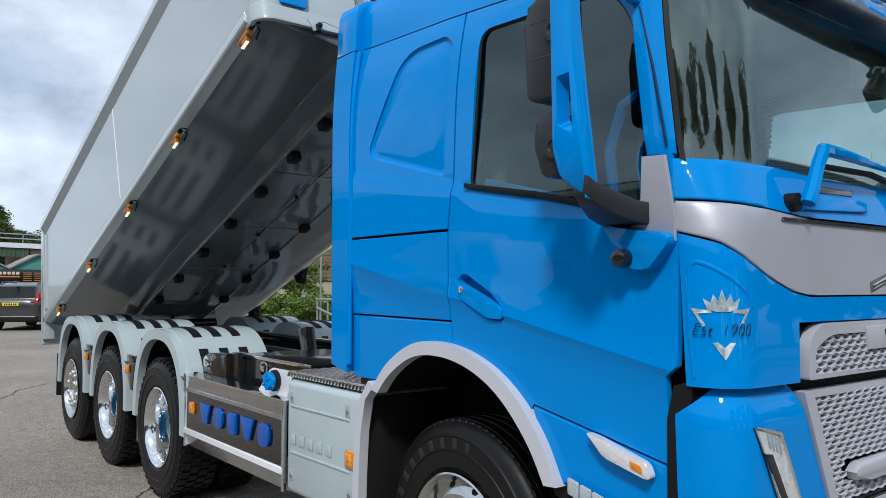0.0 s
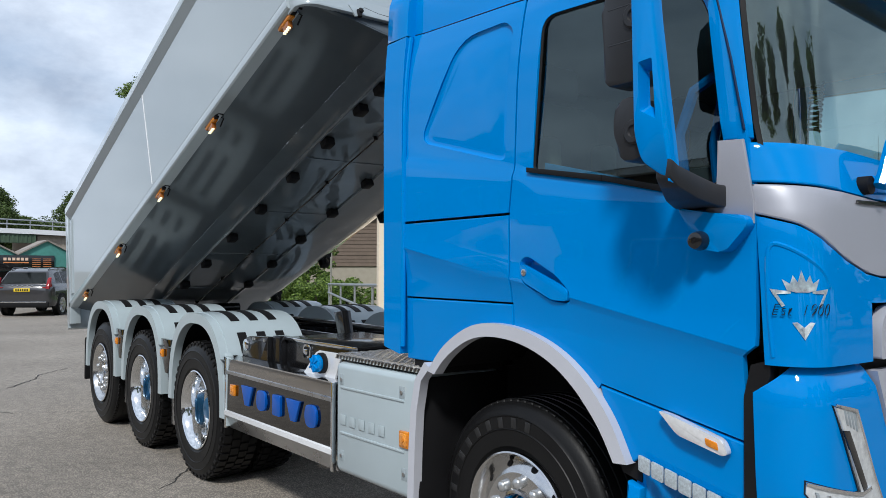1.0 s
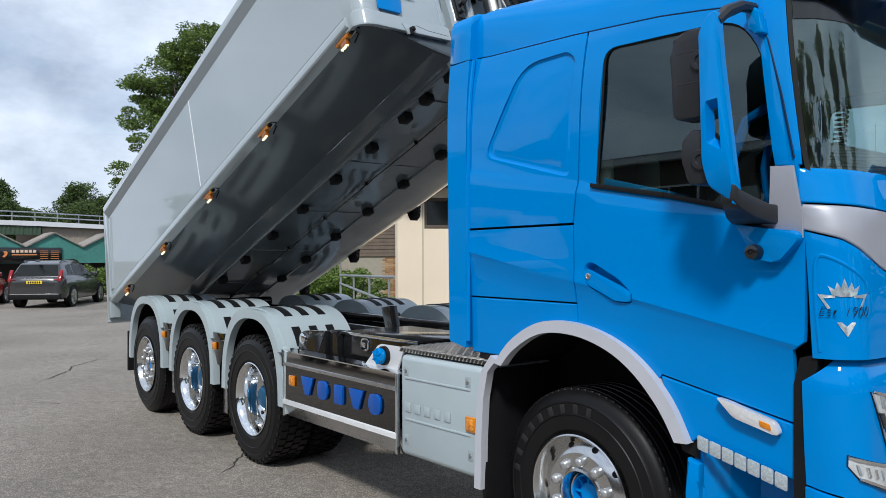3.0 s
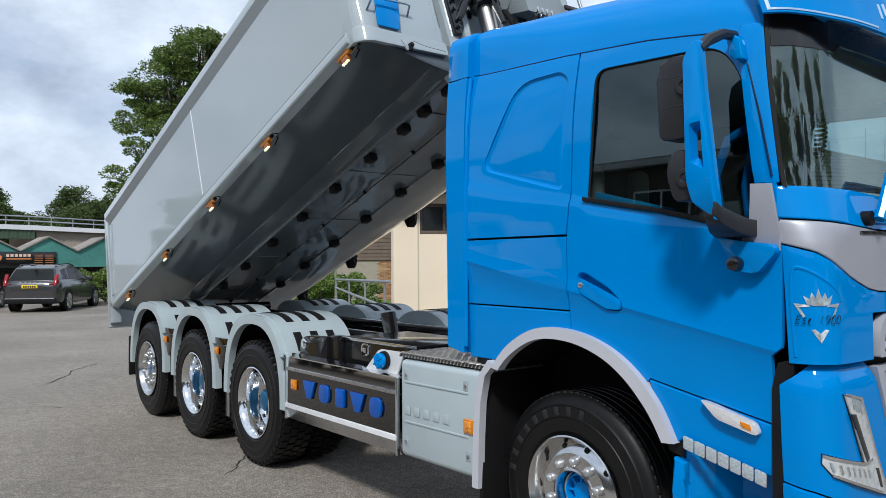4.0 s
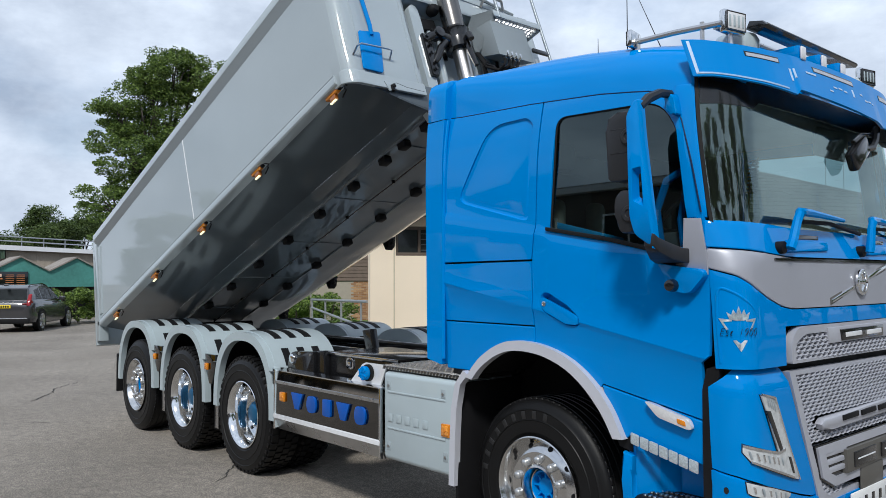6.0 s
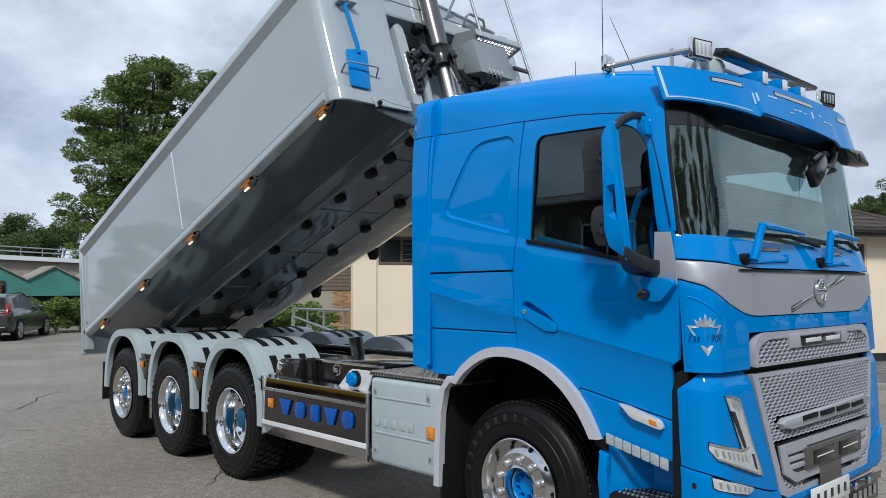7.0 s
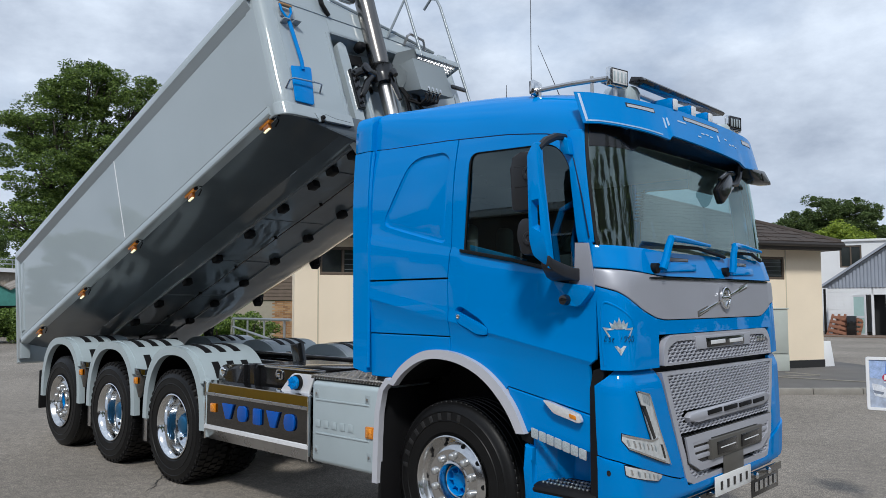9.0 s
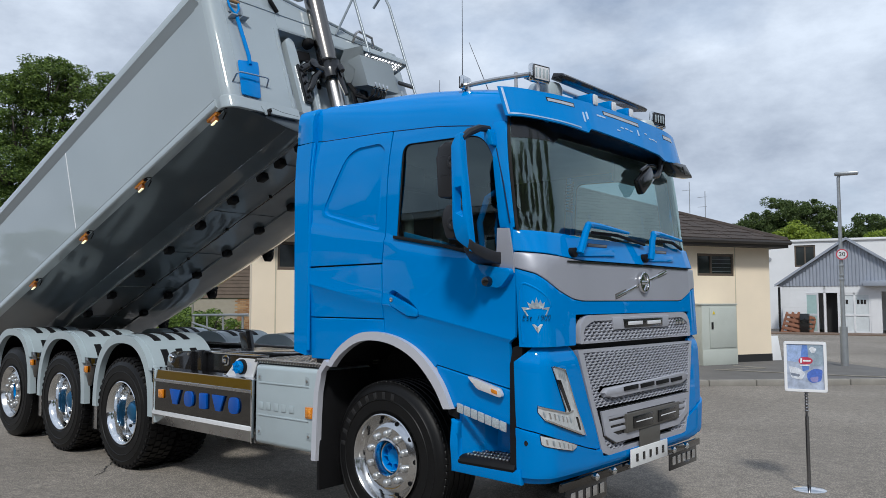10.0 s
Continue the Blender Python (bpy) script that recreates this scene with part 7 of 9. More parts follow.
# tank and boxes behind the panel
bm = B()
prism(bm, rounded([(-2.87, 0.52), (-2.87, 1.10), (-2.78, 1.148), (-2.457, 1.163), (-2.457, 0.52)], [0.0, 0.08, 0.05, 0.006, 0.0]), "y", 0.12, 0.17, 0.008)
tank = part("air_tank_cover", bm, SATIN, truck, "glossy black cover plate behind the side panel")
bm = B()
lathe(bm, [(0.042, 0.0), (0.042, -0.012), (0.03, -0.02), (0.0, -0.02)], 24, at=(-2.79, 0.118, 1.085))
part("tank_cap", bm, CHROME, tank)
for x in (-2.68, -2.50):
    bm = B()
    lathe(bm, [(0.012, 0.0), (0.012, -0.008), (0.0, -0.009)], 10, at=(x, 0.12, 1.135))
    part("bolt", bm, STEEL, tank)
bm = B()
box(bm, -2.45, -2.335, 0.15, 0.24, 0.52, 1.172, 0.008)
part("bulkhead", bm, SATIN, truck)
bm = B()
box(bm, -2.33, -1.40, 0.20, 0.80, 0.52, 1.153, 0.012, 3)
ft = part("toolbox", bm, SATIN, truck, "glossy black toolbox with a chrome latch")
bm = B()
box(bm, -2.336, -1.394, 0.188, 0.81, 1.155, 1.172, 0.004)
lid = part("lid", bm, SATIN, ft)
bm = B()
box(bm, -2.336, -1.394, 0.183, 0.188, 1.150, 1.172, 0.002)
part("lid_edge", bm, CHROME, lid, "bright lid edge")
bm = B()
prism(bm, rounded([(-2.078, 1.052), (-2.078, 1.142), (-1.978, 1.142), (-1.978, 1.052)], 0.03, 4), "y", 0.190, 0.202, 0.004)
lat = part("latch", bm, CHROME, ft, "chrome paddle latch")
bm = B()
prism(bm, rounded([(-2.062, 1.066), (-2.062, 1.128), (-1.994, 1.128), (-1.994, 1.066)], 0.02, 4), "y", 0.1885, 0.192, 0.001)
part("latch_recess", bm, BLACK, lat)
bm = B()
box(bm, -2.05, -2.006, 0.180, 0.189, 1.075, 1.112, 0.006)
part("paddle", bm, CHROME, lat)
bm = B()
prism(bm, [(-1.83, 0.985), (-1.45, 0.985), (-1.36, 1.145), (-1.63, 1.145), (-1.67, 1.13)], "y", 0.06, 0.075, 0.003, m=None)
fillr = part("filler_bracket", bm, mat("bright_alloy", (0.75, 0.76, 0.78), 0.3, 0.3), truck, "bright bracket with blue filler cap")
bm = B()
lathe(bm, [(0.060, 0.012), (0.062, 0.0), (0.062, -0.022), (0.05, -0.026)], 24, at=(-1.58, 0.06, 1.075))
part("filler_collar", bm, BLACK, fillr)
bm = B()
lathe(bm, [(0.045, 0.0), (0.048, -0.026), (0.052, -0.032), (0.052, -0.055), (0.044, -0.064), (0.0, -0.064)], 24, at=(-1.58, 0.06, 1.075))
for k in range(6):
    box(bm, -0.006, 0.006, -0.010, 0.004, 0.008, 0.051, 0.003, m=Matrix.Translation((-1.58, 0.0, 1.075)) @ Matrix.Rotation(radians(60 * k), 4, "Y"))
part("filler_cap", bm, BLUE, fillr, "blue filler cap")
# things between the frame rails
bm = B()
box(bm, -1.45, -0.9, 0.84, 1.66, 0.95, 1.10, 0.03)
part("ram_cradle", bm, SATIN, truck)
for k in range(5):
    bm = B()
    y = 0.9 + 0.16 * k
    tube(bm, [(-0.85, y, 1.25), (-1.2, y + 0.05, 1.08), (-1.9, y - 0.03, 1.06), (-2.8, y, 1.07), (-3.2, y, 1.0)], 0.018, 6)
    part("hose", bm, BLACK, truck)
bm = B()
prism(bm, [(-2.60, 1.02), (-2.50, 1.02), (-2.58, 1.318), (-2.70, 1.30)], "y", 0.78, 0.86, 0.008)
part("body_stop", bm, SATIN, truck, "black body rest bracket")
bm = B()
prism(bm, [(-2.30, 1.02), (-2.10, 1.02), (-2.32, 1.30), (-2.44, 1.28)], "y", 1.64, 1.8, 0.01)
part("body_stop", bm, SATIN, truck)
for y0 in (0.80, 1.60):
    bm = B()
    box(bm, -7.05, -2.7, y0, y0 + 0.10, 1.055, 1.12, 0.01)
    part("subframe", bm, SATIN, truck)
bm = B()
tube(bm, [(-6.85, 0.70, 1.14), (-6.85, 1.80, 1.14)], 0.06, 14)
part("hinge_tube", bm, SATIN, truck)

# ---- trees and hedges ----
def leaf_mat(name, dark, light):
    m = bpy.data.materials.new(name)
    m.use_nodes = True
    n, l = m.node_tree.nodes, m.node_tree.links
    b = n["Principled BSDF"]
    g, r = n.new("ShaderNodeNewGeometry"), n.new("ShaderNodeValToRGB")
    r.color_ramp.elements[0].color, r.color_ramp.elements[1].color = (*dark, 1), (*light, 1)
    l.new(g.outputs["Random Per Island"], r.inputs["Fac"])
    tr, mx = n.new("ShaderNodeBsdfTranslucent"), n.new("ShaderNodeMixShader")
    l.new(r.outputs["Color"], b.inputs["Base Color"])
    l.new(r.outputs["Color"], tr.inputs["Color"])
    b.inputs["Roughness"].default_value = 0.6
    mx.inputs[0].default_value = 0.3
    l.new(b.outputs[0], mx.inputs[1])
    l.new(tr.outputs[0], mx.inputs[2])
    l.new(mx.outputs[0], n["Material Output"].inputs["Surface"])
    return m


OAK = leaf_mat("oak_leaf", (0.03, 0.065, 0.012), (0.20, 0.285, 0.055))
FAR = leaf_mat("far_leaf", (0.03, 0.058, 0.014), (0.14, 0.20, 0.055))
LIME = leaf_mat("lime_leaf", (0.12, 0.19, 0.02), (0.34, 0.42, 0.05))
HEDGE = leaf_mat("hedge_leaf", (0.035, 0.075, 0.012), (0.22, 0.31, 0.06))
BARK = mat("bark", (0.06, 0.05, 0.04), 0.9, 0, 0.3, 6, 50, 0.4)


def leaves(clumps, per, size, rng, flat=0.75):
    """One mesh of small bent leaves spread over clumps of (centre, radius)."""
    vs, fs = [], []
    for c, r in clumps:
        d = rng.normal(size=(per, 3))
        d /= np.linalg.norm(d, axis=1)[:, None]
        p = np.array(c) + d * (r * rng.uniform(0.35, 1.0, per) ** 0.6)[:, None] * np.array((1, 1, flat))
        u = rng.normal(size=(per, 3)) * (1, 1, 0.5)
        u /= np.linalg.norm(u, axis=1)[:, None]
        w = np.cross(u, rng.normal(size=(per, 3)))
        w /= np.linalg.norm(w, axis=1)[:, None] + 1e-9
        s = size * rng.uniform(0.6, 1.3, per)[:, None]
        k = len(vs)
        quad = np.stack((p - u * s, p + w * s * 0.5 + u * s * 0.1, p + u * s, p - w * s * 0.5 + u * s * 0.1), 1).reshape(-1, 3)
        vs.extend(quad.tolist())
        fs.extend((k + 4 * i, k + 4 * i + 1, k + 4 * i + 2, k + 4 * i + 3) for i in range(per))
    me = bpy.data.meshes.new("crown")
    me.from_pydata(vs, [], fs)
    return me


def tree(name, at, lobes, n_clumps, per, clump_r, leaf, material, seed, label, trunk=0.5, group="", flat=0.75):
    """lobes: (x, y, z, radius) of the crown's masses over the foot."""
    rng = np.random.default_rng(seed)
    t = thing(name, at, label, "tree", group)
    bm = B()
    top = max(z for _, _, z, _ in lobes)
    tube(bm, [(0, 0, -0.1), (0.05, 0.03, top * 0.15), (-0.1, 0.1, top * 0.4), (0.1, 0, top * 0.75)], [trunk * 1.3, trunk, trunk * 0.8, trunk * 0.3], 10)
    part("trunk", bm, BARK, t)
    for x, y, z, r in lobes:
        bm = B()
        tube(bm, [(0, 0, z * 0.35), (x * 0.4, y * 0.4, z * 0.62), (x * 0.85, y * 0.85, z * 0.92), (x, y, z + r * 0.4)], [trunk * 0.45, trunk * 0.3, trunk * 0.17, 0.04], 7)
        for k in range(3):
            d = rng.normal(size=3)
            d = d / np.linalg.norm(d) * r * 0.8
            tube(bm, [(x * 0.7, y * 0.7, z * 0.85), (x + d[0] * 0.5, y + d[1] * 0.5, z + abs(d[2]) * 0.3), (x + d[0], y + d[1], z + d[2] * 0.8)], [trunk * 0.14, trunk * 0.08, 0.03], 5)
        part("limb", bm, BARK, t)
    clumps = []
    weights = np.array([r ** 2 for *_, r in lobes])
    for _ in range(n_clumps):
        x, y, z, r = lobes[rng.choice(len(lobes), p=weights / weights.sum())]
        d = rng.normal(size=3)
        d /= np.linalg.norm(d)
        k = r * rng.uniform(0.55, 1.10)
        clumps.append(((x + d[0] * k, y + d[1] * k, max(z + d[2] * k * 0.8, z - r * 0.7)), clump_r * rng.uniform(0.55, 1.35)))
    ob = new("crown", leaves(clumps, per, leaf, rng, flat))
    ob.data.materials.append(material)
    ob.parent = t
    ob["kind"] = "stuff"
    return t


def lobe_set(rng, w, d, z0, z1, n):
    out = []
    for _ in range(n):
        z = rng.uniform(z0, z1)
        k = math.sin(math.pi * (0.12 + 0.8 * (z - z0) / (z1 - z0)))
        a = rng.uniform(0, 2 * math.pi)
        out.append((w * k * math.cos(a) * rng.uniform(0.3, 1), d * k * math.sin(a) * rng.uniform(0.3, 1), z, rng.uniform(0.24, 0.4) * w))
    return out


rng = np.random.default_rng(5)
oak_lobes = [(0.3, 0.4, 16.6, 2.4), (0.0, -1.8, 13.6, 2.4), (0.5, 3.4, 15.4, 2.6), (-0.5, 0.8, 12.6, 3.4), (0.2, -2.6, 10.6, 2.4), (0, 4.2, 12.0, 3.0), (0, 0.6, 8.8, 3.4), (0.3, -2.0, 7.4, 2.2), (0, 3.8, 8.2, 2.8), (0, -2.8, 4.6, 2.2), (0, -0.6, 5.0, 2.6), (0, 3.0, 4.6, 2.6), (-1, 1.6, 17.6, 1.4), (0, 5.8, 15.2, 1.9), (0, -1.0, 15.8, 1.6), (0, -3.4, 13.6, 1.3), (0, -3.6, 7.0, 2.0), (0.4, 4.4, 16.9, 1.5), (0, 6.9, 14.4, 1.5), (0.2, 2.0, 17.3, 1.3)]
tree("oak_tree", (-52.8, 18.25, 0), [(x * 1.04, y * 1.06, z * 1.018, r * 1.04) for x, y, z, r in oak_lobes], 760, 270, 0.78, 0.095, OAK, 11, "large spreading oak tree in full green leaf", 0.55, flat=0.5)
for k, (at, w, h, sd) in enumerate((((-75.5, 15.4, 0), 3.2, 9.0, 21), ((-77, 8.6, 0), 3.0, 9.0, 22), ((-79, 4.0, 0), 4.0, 11.0, 23), ((-80, 12.0, 0), 3.0, 7.4, 24), ((-78, 19.5, 0), 3.4, 8.8, 25), ((-82, 6.6, 0), 3.0, 7.6, 26))):
    r2 = np.random.default_rng(sd)
    tree("background_tree", at, lobe_set(r2, w, w, 2.2, h - 1.0, 13), 240, 190, 0.8, 0.105, FAR, sd, "distant dark green tree behind the sheds", 0.3, "distant trees")
BEHIND = (
    ((-21.8, 82, 0), [(-3.9, 0, 8.9, 1.7), (-2.6, 0, 10.0, 1.9), (-0.9, 0, 10.6, 2.1), (0.8, 0.3, 10.7, 2.1), (2.4, 0, 10.3, 2.0), (3.8, 0, 9.6, 1.8), (4.3, 0, 8.2, 1.5), (-4.2, 0, 7.4, 1.5), (0, 0.5, 8.0, 3.0), (-2, 0, 7.5, 2.4), (2.2, 0, 7.6, 2.5), (0, 0, 5, 2.5)], 430, FAR, 31, "wide dark green tree behind the workshop"),
    ((-13.6, 82, 0), [(0, 0, 8.8, 1.7), (-1.6, 0, 8.0, 1.5), (1.6, 0, 8.2, 1.6), (2.8, 0, 7.0, 1.5), (-2.0, 0, 6.6, 1.3), (0, 0, 6.5, 2.4), (3.8, 0, 8.0, 1.6)], 300, FAR, 33, "dark green tree behind the workshop roof"),
    ((-15.5, 64, 0), [(0, 0, 6.9, 1.0), (-1.2, 0, 6.4, 0.9), (1.2, 0, 6.2, 0.9), (0, 0, 5.4, 1.5), (-1.8, 0, 5.5, 0.8), (1.7, 0, 5.2, 0.8)], 200, LIME, 35, "yellow-green tree behind the workshop roof"),
    ((-9.6, 66, 0), [(0, 0, 6.0, 1.0), (1.2, 0, 6.3, 1.1), (0.3, 0, 5.0, 1.4)], 140, LIME, 36, "yellow-green tree behind the workshop roof"),
    ((-30, 86, 0), lobe_set(np.random.default_rng(37), 2.6, 2.6, 2.5, 7.0, 18), 220, FAR, 37, "distant tree behind the cream building"),
    ((-35, 86, 0), lobe_set(np.random.default_rng(38), 3.0, 3.0, 2.5, 8.4, 18), 220, FAR, 38, "distant tree behind the cream building"),
)
for at, lobes, n, m, sd, lab in BEHIND:
    tree("background_tree", at, lobes, n, 210, 0.62, 0.11, m, sd, lab, 0.35, "trees behind the workshop")

for k in range(7):
    r2 = np.random.default_rng(60 + k)
    tree("background_tree", (-112 + 9.0 * k + r2.uniform(-2, 2), -38 - r2.uniform(0, 5), 0), lobe_set(r2, 4.6, 4.2, 2.0, 9.5 + r2.uniform(0, 5.0), 10), 110, 50, 1.2, 0.3, OAK, 60 + k, "green tree along the far side of the yard", 0.35, "trees along the yard")


def hedge(name, at, size, n, leaf, seed, label, material=HEDGE):
    rng = np.random.default_rng(seed)
    t = thing(name, at, label, "bush")
    cl = [((rng.uniform(-size[0], size[0]), rng.uniform(-size[1], size[1]), size[2] * (0.15 + 0.75 * rng.uniform() ** 0.8)), rng.uniform(0.18, 0.34)) for _ in range(n)]
    bm = B()
    for k in range(6):
        x, y = rng.uniform(-size[0], size[0]) * 0.7, rng.uniform(-size[1], size[1]) * 0.7
        tube(bm, [(x, y, -0.05), (x * 1.1, y * 1.1, size[2] * 0.5), (x * 1.2, y * 1.2, size[2] * 0.9)], [0.04, 0.03, 0.01], 5)
    tagged(part("stems", bm, BARK, t), kind="stuff")
    ob = new("foliage", leaves(cl, 150, leaf * 0.72, rng))
    ob.data.materials.append(material)
    ob.parent = t
    ob["kind"] = "stuff"


# Unseen trees, added so that nose and windscreen mirror something dark.
for k in range(13):
    r2 = np.random.default_rng(90 + k)
    tall = 3 < k < 9
    tree("background_tree", (28 if tall else 36 + r2.uniform(0, 8), -40 + 8.0 * k + r2.uniform(-2, 2) - (3 if tall else 0), 0), lobe_set(r2, 4.0, 5.0 if tall else 4.2, 2.0, (14.0 if tall else 9.0) + r2.uniform(0, 4.0), 16 if tall else 10), 170 if tall else 110, 50, 1.2, 0.3, OAK, 90 + k, "unseen green tree added at the front end to darken reflections", 0.35, "trees at the yard's end")


# Added out of view: a low tree row that darkens the lower windscreen.
for k in range(9):
    r2 = np.random.default_rng(120 + k)
    a = radians(48 + 4.0 * k)
    tree("background_tree", (62 * math.cos(a), 62 * math.sin(a), 0), lobe_set(r2, 4.2, 4.2, 2.0, 8.2 + r2.uniform(0, 3.0), 10), 110, 50, 1.2, 0.3, OAK, 120 + k, "unseen green tree added to darken the lower windscreen's reflection", 0.35, "trees at the yard's end")
hedge("bush", (-19.9, 10.3, 0), (1.3, 1.5, 1.35), 90, 0.075, 41, "rounded green shrub beside the ramp rail")
hedge("bush", (-21.8, 8.6, 0), (1.2, 1.4, 1.2), 70, 0.075, 42, "pale green shrub beside the ramp")
hedge("bush", (-24.5, 11.3, 0), (1.4, 1.6, 2.6), 90, 0.08, 43, "tall dark shrub before the brick wall", OAK)
hedge("hedge", (-31.5, 7.6, 0), (1.0, 2.6, 1.5), 130, 0.085, 44, "dense green hedge along the shed front")
hedge("hedge", (-33.0, 13.0, 0), (1.0, 3.0, 1.7), 110, 0.085, 45, "dense green hedge along the shed front")

# ---- cream building ----
WD = Vector((0.4409, 0.8976, 0))
WM = Matrix(((WD.x, -WD.y, 0, -8.08), (WD.y, WD.x, 0, 5.14), (0, 0, 1, 0), (0, 0, 0, 1)))
house = thing("cream_building", WM, "single-storey cream rendered building with a dark hipped tile roof", "building")
S0, S1, DEP, EAVE = -0.34, 12.46, 6.6, 2.93
wins = [(0.13, 1.27), (3.6, 4.75), (6.9, 8.05), (10.17, 11.31)]
bm = B()
xs = sorted({S0, S1, *[v for w in wins for v in w]})
for a, b in zip(xs, xs[1:]):
    if (a, b) in wins:
        box(bm, a, b, 0, 0.25, 0, 2.20)
        box(bm, a, b, 0, 0.25, 2.74, EAVE)
    else:
        box(bm, a, b, 0, 0.25, 0, EAVE)
prism(bm, [(S0, 0.25), (S0 + 0.25, 0.25), (S0 + 4.2, DEP), (S0 + 3.95, DEP)], "z", 0, EAVE)
box(bm, S1 - 0.25, S1, 0.25, DEP, 0, EAVE)
box(bm, S0 + 3.95, S1, DEP, DEP + 0.25, 0, EAVE)
bmesh.ops.remove_doubles(bm, verts=bm.verts[:], dist=0.0005)
part("wall", bm, CREAM, house, "cream rendered wall")
bm = B()
box(bm, S0 - 0.01, S1 + 0.012, -0.014, -0.001, 0, 0.28)
part("plinth", bm, PLINTH, house, "black painted plinth")
for s in (0.10, 3.57, 6.87, 11.34):
    bm = B()
    box(bm, s - 0.012, s + 0.012, -0.008, 0.0, 0.2, EAVE)
    part("cover_strip", bm, mat("cream_strip", (0.55, 0.49, 0.37), 0.8) if s == 0.10 else bpy.data.materials["cream_strip"], house)
for a, b in wins:
    bm = B()
    for x0, x1, z0, z1 in ((a, b, 2.20, 2.26), (a, b, 2.68, 2.74), (a, a + 0.05, 2.26, 2.68), (b - 0.05, b, 2.26, 2.68), (a + 0.42, a + 0.47, 2.26, 2.68)):
        box(bm, x0, x1, 0.02, 0.10, z0, z1, 0.006)
    w = part("window", bm, FRAME, house, "brown-framed strip window with dark panes")
    for x0, x1 in ((a + 0.05, a + 0.42), (a + 0.47, b - 0.05)):
        bm = B()
        box(bm, x0, x1, 0.055, 0.065, 2.26, 2.68)
        part("pane", bm, PANE, w)
    for k in range(4):
        bm = B()
        box(bm, a + 0.48, b - 0.06, 0.035, 0.05, 2.30 + 0.10 * k, 2.312 + 0.10 * k)
        part("louvre", bm, SEAL, w)
OV, OVR = 0.42, 0.22
bm = B()
box(bm, S0 - 0.12, S1 + OVR, -OV, -OV + 0.03, 2.90, 3.06, 0.004)
box(bm, S1 + OVR - 0.03, S1 + OVR, -OV, DEP + OV, 2.90, 3.06, 0.004)
prism(bm, [(S0 - 0.12, -OV + 0.03), (S0 - 0.09, -OV + 0.03), (S0 + 4.13, DEP + OV), (S0 + 4.10, DEP + OV)], "z", 2.90, 3.06)
part("fascia", bm, FASCIA, house, "dark brown fascia and gutter")
bm = B()
tube(bm, [(S0 - 0.12, -OV - 0.06, 3.02), (S1 + OVR, -OV - 0.06, 3.02)], 0.055, 8)
part("gutter", bm, FASCIA, house)
bm = B()
prism(bm, [(S0 - 0.09, -OV + 0.03), (S1 + OVR, -OV + 0.03), (S1 + OVR, DEP + OV), (S0 + 4.1, DEP + OV)], "z", 2.91, 2.93)
part("soffit", bm, FASCIA, house)
half = DEP / 2 + OV + 0.1
RISE = 1.62
bm = B()
c = [bm.verts.new(v) for v in ((S0 - 0.12, -OV - 0.05, 3.05), (S1 + OVR, -OV - 0.05, 3.05), (S1 + OVR, DEP + OV, 3.05), (S0 + 4.1, DEP + OV, 3.05), (S0 + 0.9 + half, -OV + half, 3.05 + RISE), (S1 + OVR - half, -OV + half, 3.05 + RISE))]
for f in ((0, 1, 5, 4), (1, 2, 5), (2, 3, 4, 5), (3, 0, 4), (0, 3, 2, 1)):
    bm.faces.new([c[i] for i in f])
part("roof_deck", bm, TILE, house, "dark brown tiled roof")
bm = B()
rng = np.random.default_rng(9)
slope = math.atan2(RISE, half)
courses = 15
for r in range(courses):
    t0 = r / courses
    y = -OV - 0.07 + half * t0
    z = 3.055 + RISE * t0
    x0, x1 = S0 - 0.12 + (half + 1.0) * t0, S1 + OVR - half * t0
    n = int((x1 - x0) / 0.31)
    for k in range(n):
        xa = x0 + (x1 - x0) * k / n
        xb = x0 + (x1 - x0) * (k + 1) / n - 0.012
        m = Matrix.Translation((0, y, z + rng.uniform(0, 0.012))) @ Matrix.Rotation(slope - 0.05, 4, "X")
        box(bm, xa, xb, 0, half / courses / math.cos(slope) + 0.04, 0.0, 0.024 + rng.uniform(0, 0.01), 0, m=m)
tagged(part("roof_tile", bm, TILE, house), kind="stuff")
bm = B()
tube(bm, [(S1 + OVR - 0.05, -OV - 0.02, 3.09), (S1 + OVR - half, -OV + half, 3.10 + RISE), (S0 + 0.9 + half, -OV + half, 3.10 + RISE), (S0 - 0.07, -OV, 3.09)], 0.07, 8)
part("ridge_tile", bm, TILE, house)

# long building on the other side of the yard, seen in glass and paint
yb = thing("yard_building", (0, -27.5, 0), "long two-storey dark building with a pale fascia across the yard", "building")
bm = B()
box(bm, -62, 30, -9, 0, 0, 7.85)
part("wall", bm, mat("dark_brick_wall", (0.10, 0.075, 0.06), 0.9, 0, 0.25, 0.6, 9), yb, "dark brick wall")
bm = B()
box(bm, -62.4, 30.4, -9.4, 0.45, 7.85, 8.2, 0.02)
part("fascia", bm, WHITEWALL, yb, "pale fascia board")
bm = B()
prism(bm, [(0.5, 8.2), (-4.5, 8.95), (-9.5, 8.2)], "x", -62.5, 30.5)
part("roof", bm, TILE, yb, "dark tiled roof")
for k in range(28):
    bm = B()
    for x0, x1, z0, z1 in ((0, 3.2, 1.0, 1.1), (0, 3.2, 3.0, 3.1), (0, 0.1, 1.1, 3.0), (1.55, 1.65, 1.1, 3.0), (3.1, 3.2, 1.1, 3.0)):
        box(bm, x0, x1, 0.0, 0.08, z0, z1)
    wq = part("window", bm, WHITEWALL, yb, "white-framed window")
    wq.location = (-58 + 6.2 * (k % 14), 0, 3.6 * (k // 14))
    bm = B()
    box(bm, 0.1, 3.1, 0.01, 0.03, 1.1, 3.0)
    part("pane", bm, PANE, wq)

